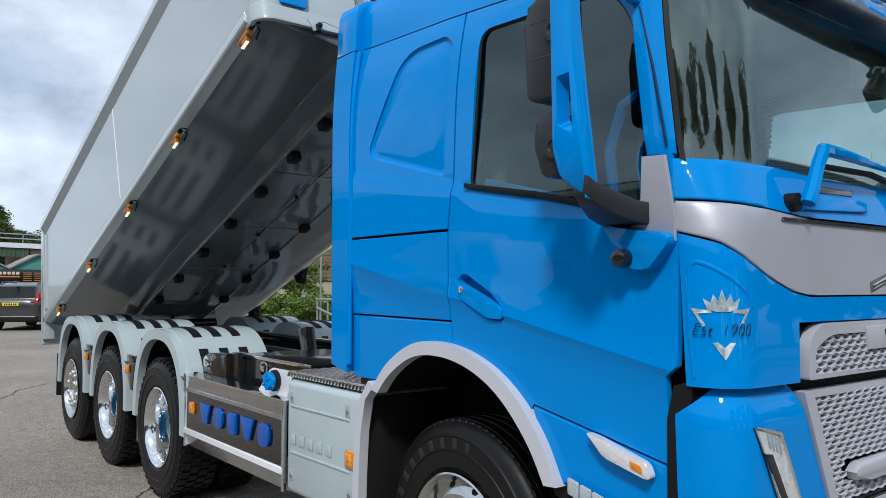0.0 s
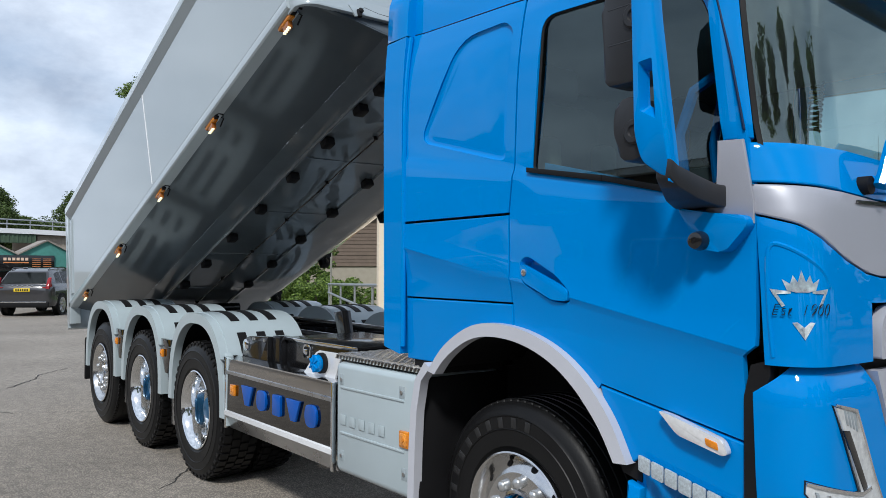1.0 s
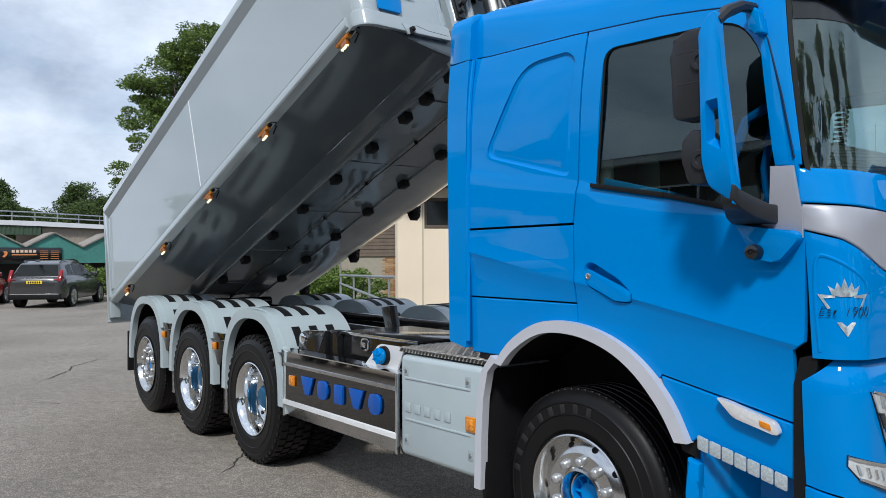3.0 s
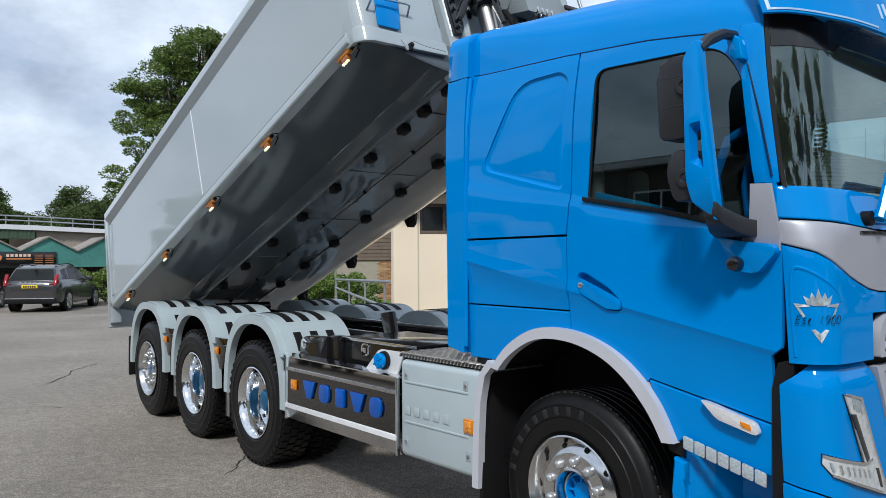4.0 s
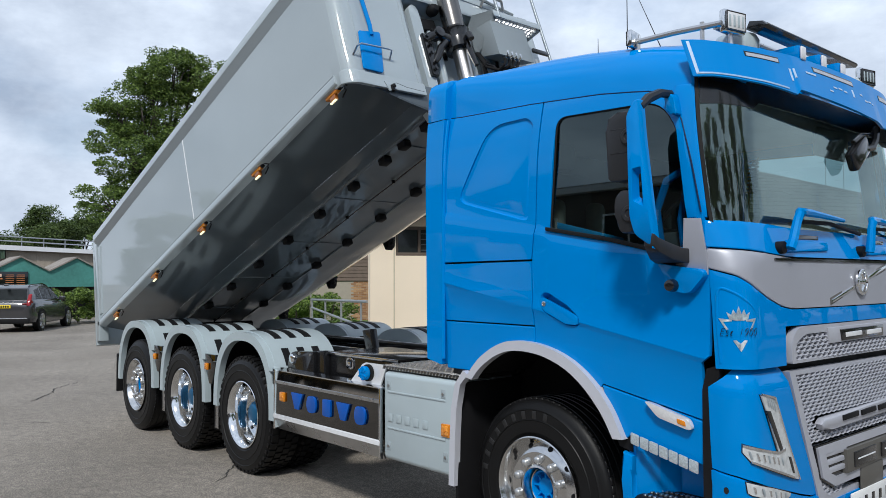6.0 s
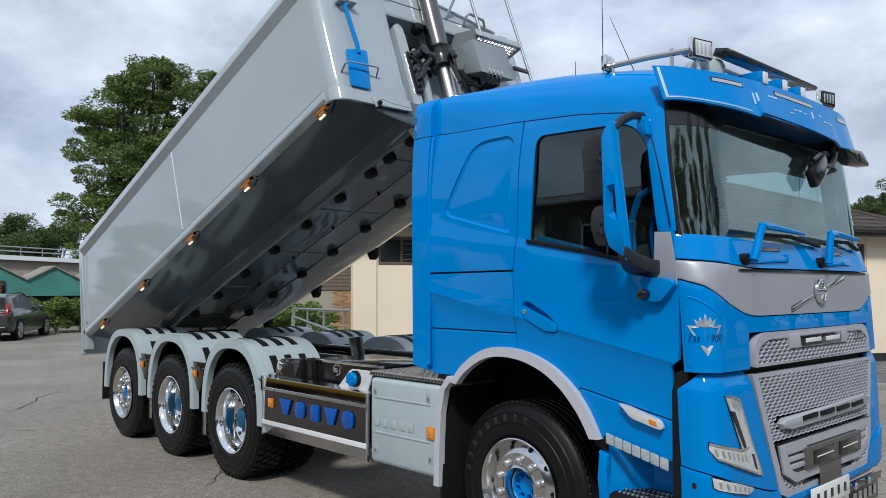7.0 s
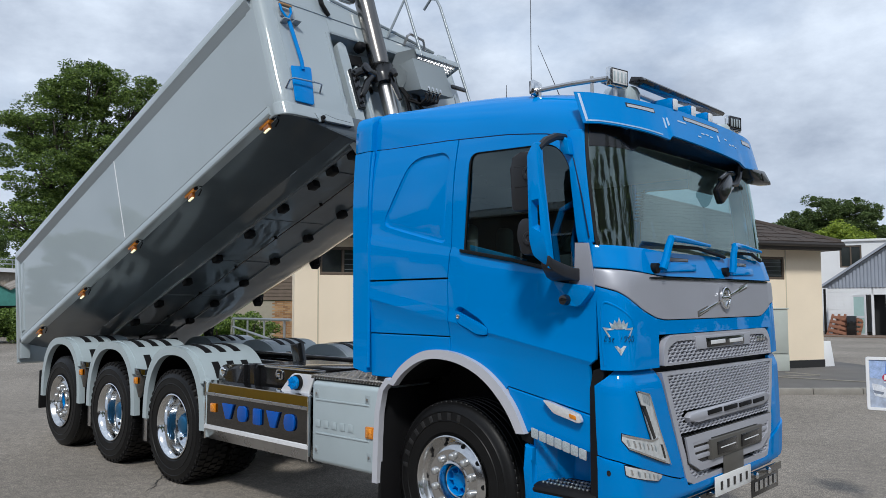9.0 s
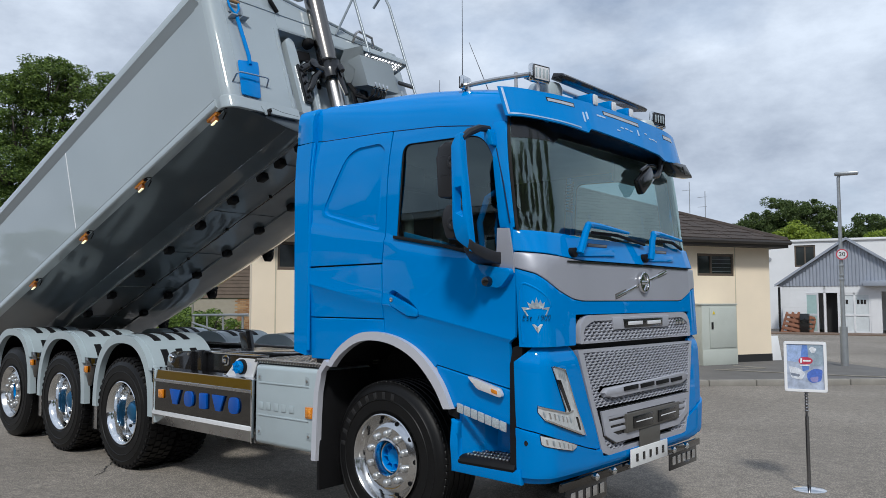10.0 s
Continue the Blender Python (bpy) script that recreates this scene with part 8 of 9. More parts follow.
# thin aerials beyond the roof
for x, z1, arms in ((-18.8, 10.2, (9.6,)), (-17.65, 9.4, (8.3, 9.0))):
    bm = B()
    tube(bm, [(x, 50, 0), (x, 50, z1)], 0.03, 6)
    mast = part("aerial", bm, GALV, None, "thin grey aerial mast behind the roof")
    tagged(mast, "thin grey aerial mast behind the tiled roof", "aerial", "aerials behind the roof")
    for z in arms:
        bm = B()
        tube(bm, [(x - 0.55, 50, z), (x + 0.1, 50, z)], 0.016, 5)
        part("arm", bm, GALV, mast)

# electricity cabinet, pavement, kerb
cab = thing("cabinet", WM @ Matrix.Translation((9.87, -0.45, 0.08)), "pale grey-green electrical cabinet against the cream wall", "cabinet")
bm = B()
box(bm, 0, 1.05, 0, 0.4, 0.0, 1.42, 0.012)
part("body", bm, CABINET, cab)
bm = B()
box(bm, 0.22, 1.02, -0.018, -0.002, 0.42, 1.36, 0.006)
door = part("door", bm, CABINET, cab)
bm = B()
box(bm, 0.26, 0.31, -0.045, -0.018, 0.86, 1.02, 0.008)
part("handle", bm, SATIN, door)
bm = B()
prism(bm, [(0.30, 1.20), (0.38, 1.20), (0.34, 1.28)], "y", -0.024, -0.018)
part("warning_sign", bm, mat("warning_yellow", (0.75, 0.6, 0.03), 0.5), door, "yellow warning triangle")
bm = B()
box(bm, 0.0, 1.05, -0.012, -0.002, 0.02, 0.38, 0.005)
part("lower_panel", bm, CABINET, cab)
bm = B()
box(bm, -0.02, 1.07, -0.02, 0.42, 1.42, 1.45, 0.01)
part("top", bm, CABINET, cab)
board = thing("white_board", WM @ Matrix.Translation((12.50, 0.05, 0.1)), "white board leaning at the corner of the cream building", "board")
bm = B()
box(bm, 0, 0.35, 0, 0.04, 0, 0.62, 0.005, m=Matrix.Rotation(radians(-10), 4, "X"))
part("panel", bm, WHITEWALL, board)
KD = Vector((0.718, 0.696, 0))
KM = Matrix(((KD.x, -KD.y, 0, -2.02), (KD.y, KD.x, 0, 10.47), (0, 0, 1, 0), (0, 0, 0, 1)))
PAVE = mat("pavement_asphalt", (0.13, 0.125, 0.12), 0.85, 0, 0.25, 2, 90, 0.3)
bm = B()
prism(bm, [(-4.5, 0.128), (5.2, 0.128), (5.0, 4.0), (4.6, 7.8), (3.5, 12.0), (-2, 9), (-4.5, 7)], "z", -0.05, 0.10)
pv = tagged(part("pavement", bm, PAVE), "dark asphalt pavement in front of the cream building", "pavement", kind="structure")
pv.matrix_world = KM
for k in range(10):
    bm = B()
    box(bm, 0, 0.905, 0, 0.125, -0.05, 0.115, 0.02)
    ob = part("kerb_stone", bm, CONCRETE, pv)
    ob.matrix_basis = Matrix.Translation((-4.4 + 0.915 * k, 0, 0))
cable = thing("ground_cable", (0, 0, 0), "thin pale cable lying over the kerb and yard", "cable")
bm = B()
base = [WM @ Vector((10.2, -1.05, 0.14)), WM @ Vector((10.6, -1.6, 0.112)), KM @ Vector((1.2, 2.2, 0.112)), KM @ Vector((3.2, 0.7, 0.112)), KM @ Vector((4.2, 0.06, 0.125)), KM @ Vector((4.6, -0.35, 0.012)), KM @ Vector((7.5, -1.2, 0.012)), KM @ Vector((12, -1.6, 0.012))]
tube(bm, base, 0.012, 6)
part("wire", bm, CONCRETE, cable)

# lorry parked across the yard, mirrored in the polished side panel
YELLOW = mat("yellow_paint", (0.62, 0.36, 0.02), 0.4, 0, 0.08, 2, 60, 0, 0.3)
lorry = thing("lorry", (-22, -13.2, 0), "yellow flat-sided lorry parked across the yard", "lorry")
bm = B()
box(bm, -6.0, 6.0, -2.3, 0, 0.62, 3.3, 0.04)
part("body", bm, YELLOW, lorry, "yellow box body")
bm = B()
prism(bm, [(6.15, 0.8), (6.15, 3.0), (7.6, 3.0), (8.1, 2.0), (8.15, 0.8)], "y", -2.25, -0.05, 0.05)
part("cab", bm, YELLOW, lorry, "yellow cab")
bm = B()
prism(bm, [(6.6, 2.0), (6.6, 2.8), (7.45, 2.8), (7.85, 2.0)], "y", -0.052, -0.04)
part("cab_window", bm, PANE, lorry, "dark cab window")
bm = B()
box(bm, -5.9, 8.0, -1.6, -0.7, 0.40, 0.80)
part("chassis", bm, PLINTH, lorry, "dark chassis")
for x in (-4.6, -3.4, 6.9):
    for y in (-2.0, -0.3):
        bm = B()
        lathe(bm, [(0.0, -0.14), (0.30, -0.14), (0.34, -0.10), (0.5, -0.14), (0.5, 0.14), (0.0, 0.14)], 28, "y", at=(x, y, 0.5))
        part("wheel", bm, RUBBER, lorry)

# ---- brick and boarded building, ramp rail, grass ----
BRM = Matrix.Translation((-27.4, 12.6, 0)) @ Matrix.Rotation(math.atan2(1.03, 0.94), 4, "Z")
brick = thing("brick_building", BRM, "low building of brown brick with weathered boarding above", "building")
bm = B()
box(bm, 0, 12.0, 0.02, 6, 0, 1.72)
part("wall", bm, mat("mortar", (0.33, 0.29, 0.24), 0.9, 0, 0.1, 5, 60), brick, "brown brick wall")
b_me = bpy.data.meshes.new("brick")
pb = B()
box(pb, 0, 0.213, -0.008, 0.03, 0, 0.066)
pb.to_mesh(b_me)
pb.free()
bm_b = bpy.data.materials.new("brick_each")
bm_b.use_nodes = True
nn, ll = bm_b.node_tree.nodes, bm_b.node_tree.links
oi, rr = nn.new("ShaderNodeObjectInfo"), nn.new("ShaderNodeValToRGB")
rr.color_ramp.elements[0].color, rr.color_ramp.elements[1].color = (0.22, 0.10, 0.045, 1), (0.42, 0.25, 0.13, 1)
ll.new(oi.outputs["Random"], rr.inputs["Fac"])
ll.new(rr.outputs["Color"], nn["Principled BSDF"].inputs["Base Color"])
nn["Principled BSDF"].inputs["Roughness"].default_value = 0.9
b_me.materials.append(bm_b)
for r in range(22):
    for k in range(13):
        ob = new("brick", b_me)
        ob.parent = brick
        ob.matrix_basis = Matrix.Translation((4.05 + 0.225 * k + (0.112 if r % 2 else 0), 0.02, 0.03 + 0.0765 * r))
for k in range(14):
    bm = B()
    z = 1.74 + 0.155 * k
    prism(bm, [(0.0, z), (-0.035, z), (-0.012, z + 0.17), (0.0, z + 0.17)], "x", 0, 12.0)
    part("board", bm, BOARD, brick)
bm = B()
box(bm, 0, 12, 0.005, 6, 1.72, 4.0)
part("upper_wall", bm, BOARD, brick)
bm = B()
prism(bm, [(-0.4, 3.95), (6.4, 3.95), (3.0, 5.4)], "x", -0.4, 12.4)
part("roof", bm, TILE, brick)
lawn = B()
prism(lawn, [(-30, 8), (-20, 7), (-14.5, 7.8), (-9.2, 6.2), (-9.5, 9.0), (-14, 24), (-34, 24)], "z", -0.03, 0.03)
tagged(part("lawn", lawn, GRASS), "short green grass beside the buildings", "grass", kind="structure")
ramp = thing("ramp_rail", (0, 0, 0), "galvanised two-bar ramp handrail on posts", "handrail")
ra, rb_ = Vector((-15.6, 8.1, 0)), Vector((-9.4, 5.6, 0))
for z0, z1 in ((1.22, 1.33), (1.00, 0.80)):
    bm = B()
    tube(bm, [ra + Vector((0, 0, z0)), rb_ + Vector((0, 0, z1))], 0.03, 8)
    part("rail", bm, GALV, ramp)
for t in (0.02, 0.32, 0.62, 0.92):
    p = ra.lerp(rb_, t)
    bm = B()
    tube(bm, [p, p + Vector((0, 0, 1.23 + 0.1 * t))], 0.025, 8)
    part("post", bm, GALV, ramp)
bm = B()
tube(bm, [(-18.6, 9.9, 0), (-18.6, 9.9, 2.6)], 0.035, 8)
tagged(part("marker_post", bm, CONCRETE), "slim pale post among the shrubs", "post")

# ---- teal sheds with zigzag roof, grey flat-roofed building ----
shed = thing("teal_shed", (-36, 0, 0), "row of low teal sheds with a zigzag sheet roof", "shed")
ap = [(-4.9 + 1.19 * k, 2.86 if k % 2 else 2.22) for k in range(18)]
shift = 5.20 - (-4.9 + 1.19 * 9)
ap = [(y + shift, z) for y, z in ap]
bm = B()
prism(bm, [(ap[0][0], 1.50)] + ap + [(ap[-1][0], 1.50)], "x", -0.12, 0.0)
part("fascia", bm, TEAL, shed, "faded teal painted sheet fascia")
for (ya, za), (yb, zb) in zip(ap, ap[1:]):
    bm = B()
    prism(bm, [(ya, za), (yb, zb), (yb, zb + 0.07), (ya, za + 0.07)], "x", -2.2, 0.10, 0.0)
    part("roof_sheet", bm, ROOFSHEET, shed)
# Black block stands in for the shadow below the teal fascia.
bm = B()
box(bm, -7.0, -1.6, ap[0][0], ap[-1][0], 0, 2.2)
part("shadow_block", bm, PLINTH, shed)
for k in range(6):
    bm = B()
    box(bm, -0.2, 0.0, ap[0][0] + 4.0 * k, ap[0][0] + 4.0 * k + 0.15, 0, 1.5)
    part("post", bm, FASCIA, shed)
sb_ = thing("shop_sign", (-35.95, 0, 0), "black sign board with orange and white lettering on the shed", "sign")
bm = B()
box(bm, -0.02, 0.03, 2.55, 5.49, 1.52, 2.21, 0.01)
part("board", bm, SATIN, sb_)
OR = mat("sign_orange", (0.7, 0.25, 0.08), 0.5)
for k in range(6):
    bm = B()
    box(bm, 0.03, 0.04, 3.45 + 0.17 * k, 3.57 + 0.17 * k, 1.98, 2.10)
    part("lettering_bar", bm, mat("sign_cream", (0.75, 0.55, 0.42), 0.5) if k == 0 else bpy.data.materials["sign_cream"], sb_)
bm = B()
box(bm, 0.03, 0.04, 3.45, 4.45, 1.86, 1.91)
part("lettering_bar", bm, OR, sb_)
bm = B()
prism(bm, [(3.08, 1.80), (3.16, 1.76), (3.25, 1.84), (3.30, 1.98), (3.22, 2.06), (3.12, 2.02), (3.18, 1.92)], "x", 0.03, 0.04)
part("sign_shape", bm, OR, sb_)
for k in range(6):
    for y0 in (4.58, 5.02):
        bm = B()
        box(bm, 0.03, 0.04, y0, y0 + 0.34, 1.62 + 0.085 * k, 1.64 + 0.085 * k)
        part("lettering_bar", bm, OR, sb_)
gb = thing("grey_building", (-46, 0, 0), "flat-roofed concrete building with a roof railing", "building")
bm = B()
box(bm, -8, 0, 6.6, 16, 0, 3.5)
part("wall", bm, mat("weathered_panels", (0.36, 0.31, 0.25), 0.85, 0, 0.15, 1.2, 12), gb)
bm = B()
prism(bm, [(-3, 3.98), (6.4, 3.82), (17, 3.45), (17, 3.25), (6.4, 3.55), (-3, 3.72)], "x", -8.5, 0.35)
part("roof_edge", bm, WHITEWALL, gb, "pale roof edge band")
bm = B()
box(bm, -0.3, 0.25, -3, 6.5, 3.05, 3.62)
part("green_cladding", bm, mat("green_cladding", (0.06, 0.10, 0.06), 0.6), gb)
for k in range(30):
    bm = B()
    box(bm, 0.25, 0.28, 0.0 + 0.22 * k, 0.1 + 0.22 * k, 3.06, 3.6)
    part("cladding_rib", bm, bpy.data.materials["green_cladding"], gb)
for k in range(60):
    if k % 2 == 0:
        bm = B()
        box(bm, 0.0, 0.02, 6.62 + 0.155 * k, 6.75 + 0.155 * k, 0, 3.4)
        part("wall_panel", bm, bpy.data.materials["weathered_panels"], gb)
for dz in (0.25, 0.5):
    bm = B()
    tube(bm, [(0.2, -3, 3.98 + dz), (0.2, 6.4, 3.82 + dz), (0.2, 17, 3.45 + dz)], 0.035, 6)
    part("rail", bm, GALV, gb)
for k in range(18):
    y = -3 + 1.15 * k
    z = float(np.interp(y, [-3, 6.4, 17], [3.98, 3.82, 3.45]))
    bm = B()
    tube(bm, [(0.2, y, z - 0.05), (0.2, y, z + 0.52)], 0.03, 6)
    part("post", bm, GALV, gb)

# ---- workshop with grey gable, white building behind ----
RM_ = Matrix.Translation((-8.40, 36.34, 0)) @ Matrix.Rotation(math.atan2(0.55, 4.4), 4, "Z")
ws_ = thing("workshop", RM_, "white block workshop with a grey corrugated gable and open door", "building")
APX, WID = 4.45, 5.85
bm = B()
box(bm, 0, 1.35, 0, 0.2, 0, 2.28)
box(bm, 1.85, 1.95, 0, 0.2, 0, 2.28)
box(bm, 3.85, 4.3, 0, 0.2, 0, 2.28)
box(bm, 1.35, 3.85, 0, 0.2, 1.95, 2.28)
box(bm, 5.6, WID, 0, 0.2, 0, 2.28)
box(bm, 4.3, 5.6, 0, 0.2, 2.0, 2.28)
box(bm, 0, 0.2, 0.2, 14, 0, 2.3)
part("wall", bm, WHITEWALL, ws_, "white painted block wall")
for k in range(11):
    for c in range(4):
        pb = B()
        box(pb, 0.01 + 0.335 * c, 0.335 + 0.335 * c, -0.006, 0.0, 0.01 + 0.205 * k, 0.205 + 0.205 * k, 0.004, 1)
        part("block", pb, WHITEWALL, ws_)
bm = B()
prism(bm, [(-0.15, 2.28), (WID + 0.15, 2.28), (WID + 0.15, 2.40), (WID / 2, APX), (-0.15, 2.40)], "y", -0.02, 0.15)
gab = part("gable", bm, SHEET, ws_, "grey corrugated gable sheet")
for k in range(38):
    x = 0.02 + WID / 38 * k
    zt = 2.40 + (APX - 2.40) * (1 - abs(x - WID / 2) / (WID / 2)) - 0.06
    bm = B()
    prism(bm, [(x, -0.02), (x + 0.04, -0.055), (x + 0.09, -0.055), (x + 0.13, -0.02)], "z", 2.29, max(2.34, zt))
    part("rib", bm, SHEET, gab)
for sx in (0, 1):
    bm = B()
    a, b = ((-0.3, 2.30), (WID / 2, APX + 0.08)) if not sx else ((WID + 0.3, 2.30), (WID / 2, APX + 0.08))
    prism(bm, [a, b, (b[0], b[1] + 0.07), (a[0], a[1] + 0.07)], "y", -0.25, 14)
    part("roof", bm, ROOFSHEET, ws_)
    bm = B()
    prism(bm, [(a[0], a[1] - 0.05), (b[0], b[1] - 0.05), (b[0], b[1] + 0.085), (a[0], a[1] + 0.085)], "y", -0.275, -0.255)
    part("verge_board", bm, SHEET, ws_)
bm = B()
box(bm, 1.85, 3.9, 0.6, 0.65, 0, 2.0)
part("dark_inside", bm, PLINTH, ws_)
dm = Matrix.Translation((1.35, 0, 0)) @ Matrix.Rotation(radians(-25), 4, "Z")
bm = B()
for x0, x1, z0, z1 in ((0, 0.08, 0, 1.95), (0.72, 0.8, 0, 1.95), (0.08, 0.72, 0, 0.12), (0.08, 0.72, 0.85, 0.95), (0.08, 0.72, 1.85, 1.95)):
    box(bm, x0 - 0.72, x1 - 0.72, -0.02, 0.02, z0, z1)
dleaf = part("door", bm, WHITEWALL, ws_, "white glazed door standing open")
dleaf.matrix_basis = dm @ Matrix.Translation((0.3, -0.1, 0))
for z0, z1 in ((0.12, 0.85), (0.95, 1.85)):
    bm = B()
    box(bm, 0.08 - 0.72, 0, -0.008, 0.008, z0, z1)
    part("pane", bm, mat("frosted_pane", (0.45, 0.62, 0.6), 0.3) if z0 < 0.5 else bpy.data.materials["frosted_pane"], dleaf)
bm = B()
for x0, x1, z0, z1 in ((2.45, 2.53, 0, 1.95), (3.13, 3.21, 0, 1.95), (3.77, 3.85, 0, 1.95), (2.53, 3.77, 0, 0.12), (2.53, 3.77, 0.85, 0.93), (2.53, 3.77, 1.85, 1.95)):
    box(bm, x0, x1, 0.02, 0.1, z0, z1)
fr = part("door_frame", bm, WHITEWALL, ws_, "white glazed double door")
bm = B()
box(bm, 2.53, 3.77, 0.05, 0.06, 0.12, 1.85)
part("pane", bm, mat("pale_pane", (0.62, 0.66, 0.68), 0.25), fr)
for k, x in enumerate((2.62, 2.80, 3.28, 3.43, 3.56)):
    bm = B()
    box(bm, x, x + 0.10, 0.035, 0.05, 1.42, 1.62)
    part("lettering_bar", bm, SATIN, fr)
bm = B()
tube(bm, [(-0.12, -0.1, 2.25), (-0.12, -0.1, 0)], 0.06, 8)
part("downpipe", bm, SATIN, ws_)
bm = B()
box(bm, 3.6, 6.4, -0.5, -0.02, 2.25, 2.5, 0.01)
part("canopy", bm, SHEET, ws_)
pal = thing("pallet_stack", RM_ @ Matrix.Translation((-0.05, -0.55, 0)), "reddish wooden pallets leaning against the workshop wall", "pallets")
for k in range(3):
    m = Matrix.Translation((0.25 * k, 0.08 * k, 0)) @ Matrix.Rotation(radians(14), 4, "Y") @ Matrix.Rotation(radians(-12), 4, "X")
    for j in range(5):
        bm = B()
        box(bm, 0, 0.9, 0.0, 0.02, 0.02 + 0.22 * j, 0.16 + 0.22 * j, 0.004, m=m)
        part("slat", bm, mat("pallet_wood", (0.22, 0.095, 0.055), 0.8, 0, 0.25) if (k, j) == (0, 0) else bpy.data.materials["pallet_wood"], pal)
    for x in (0.0, 0.4, 0.8):
        bm = B()
        box(bm, x, x + 0.1, 0.02, 0.10, 0.0, 1.1, 0.004, m=m)
        part("bearer", bm, bpy.data.materials["pallet_wood"], pal)
bin_ = thing("dark_bin", RM_ @ Matrix.Translation((0.85, -0.35, 0)), "dark plastic bin beside the pallets", "bin")
bm = B()
box(bm, 0, 0.4, -0.2, 0.2, 0, 0.95, 0.03)
part("tub", bm, SATIN, bin_)
wb = thing("white_building", Matrix.Translation((-11.75, 40.95, 0)) @ Matrix.Rotation(math.atan2(0.66, 2.5), 4, "Z"), "two-storey white rendered building behind the workshop", "building")
bm = B()
box(bm, 0, 2.55, 0, 0.3, 0, 4.85)
box(bm, 3.6, 9, 0, 0.3, 0, 4.85)
box(bm, 2.55, 3.6, 0, 0.3, 0, 3.45)
box(bm, 2.55, 3.6, 0, 0.3, 4.65, 4.85)
box(bm, 0, 9, 0.3, 8, 0, 4.8)
part("wall", bm, WHITEWALL, wb, "white rendered wall")
bm = B()
box(bm, -0.1, 9.1, -0.1, 8, 4.85, 4.97, 0.01)
part("parapet", bm, WHITEWALL, wb)
bm = B()
for x0, x1, z0, z1 in ((2.55, 3.6, 3.45, 3.53), (2.55, 3.6, 4.57, 4.65), (2.55, 2.63, 3.53, 4.57), (3.52, 3.6, 3.53, 4.57), (3.05, 3.12, 3.53, 4.57)):
    box(bm, x0, x1, 0.05, 0.15, z0, z1)
wn_ = part("window", bm, FRAME, wb, "brown-framed upstairs window")
bm = B()
box(bm, 2.63, 3.52, 0.10, 0.12, 3.53, 4.57)
part("pane", bm, PANE, wn_)
bm = B()
lathe(bm, [(0.12, -0.06), (0.10, 0.0), (0.0, 0.0)], 14, at=(1.25, 0, 3.9))
part("wall_lamp", bm, GALV, wb)
fk = thing("far_pavement", RM_ @ Matrix.Translation((-3, -2.0, 0)), "brown paved strip before the workshop", "pavement", kind="structure")
bm = B()
box(bm, -6, 16, 0, 2.0, -0.05, 0.05)
part("strip", bm, mat("brown_paving", (0.17, 0.12, 0.09), 0.9, 0, 0.2, 3, 50), fk)

# ---- street lamp with speed sign ----
lampo = thing("street_lamp", (-0.80, 15.78, 0.0), "grey steel street lamp with a round speed sign", "street lamp")
bm = B()
tube(bm, [(0, 0, 0), (0, 0, 1.0)], 0.085, 12)
part("base", bm, GALV, lampo)
bm = B()
tube(bm, [(0, 0, 1.0), (0, 0, 4.45), (0.03, 0.01, 4.53)], [0.05, 0.036, 0.036], 12)
part("column", bm, GALV, lampo)
bm = B()
box(bm, -0.08, 0.42, -0.09, 0.09, 4.50, 4.58, 0.03, m=Matrix.Rotation(radians(15), 4, "Z"))
part("lantern", bm, GALV, lampo)
eye_dir = math.atan2(-3.6 - 15.78, 3.8 + 0.8)
SM = Matrix.Translation((0.04, -0.07, 2.66)) @ Matrix.Rotation(eye_dir, 4, "Z")
bm = B()
lathe(bm, [(0.0, 0.0), (0.125, 0.0), (0.125, 0.012), (0.0, 0.012)], 32, "x", m=SM)
disc = part("speed_sign", bm, mat("sign_red", (0.5, 0.06, 0.09), 0.5), lampo, "round white sign with red rim and the number 20")
bm = B()
lathe(bm, [(0.0, 0.012), (0.100, 0.012), (0.100, 0.015), (0.0, 0.015)], 32, "x", m=SM)
part("sign_face", bm, WHITE, disc)
cu = bpy.data.curves.new("numerals", "FONT")
cu.body, cu.size, cu.extrude, cu.align_x, cu.align_y = "20", 0.135, 0.001, "CENTER", "CENTER"
tmp = new("numerals_src", cu)
me = bpy.data.meshes.new_from_object(tmp.evaluated_get(bpy.context.evaluated_depsgraph_get()))
bpy.data.objects.remove(tmp)
me.transform(SM @ Matrix.Translation((0.018, 0, 0)) @ Matrix.Rotation(radians(90), 4, "Z") @ Matrix.Rotation(radians(90), 4, "X"))
me.materials.append(SATIN)
num = new("numerals", me)
num.parent = disc
for z in (2.38, 2.16, 2.06):
    bm = B()
    box(bm, -0.05, 0.05, -0.05, 0.05, z, z + 0.05, 0.005)
    part("strap", bm, GALV, lampo)

# ---- sign on a stand ----
stand = thing("poster_stand", Matrix.Translation((1.83, 3.37, 0)) @ Matrix.Rotation(math.atan2(0.09, 0.31), 4, "Z"), "poster in a white frame on a chrome stand", "sign")
bm = B()
lathe(bm, [(0.0, 0.0), (0.135, 0.0), (0.135, 0.012), (0.11, 0.022), (0.03, 0.03), (0.0, 0.03)], 32, "z")
part("base", bm, CHROME, stand)
bm = B()
tube(bm, [(0, 0.03, 0.02), (0, 0.03, 0.62)], 0.016, 12)
tube(bm, [(0, 0.03, 0.5), (0, 0.03, 0.9)], 0.012, 12)
for k in range(7):
    lathe(bm, [(0.013, 0.0), (0.018, 0.008), (0.013, 0.016)], 12, "z", at=(0, 0.03, 0.66 + 0.026 * k))
part("pole", bm, mat("dark_alloy", (0.25, 0.25, 0.26), 0.25, 1.0), stand)
bm = B()
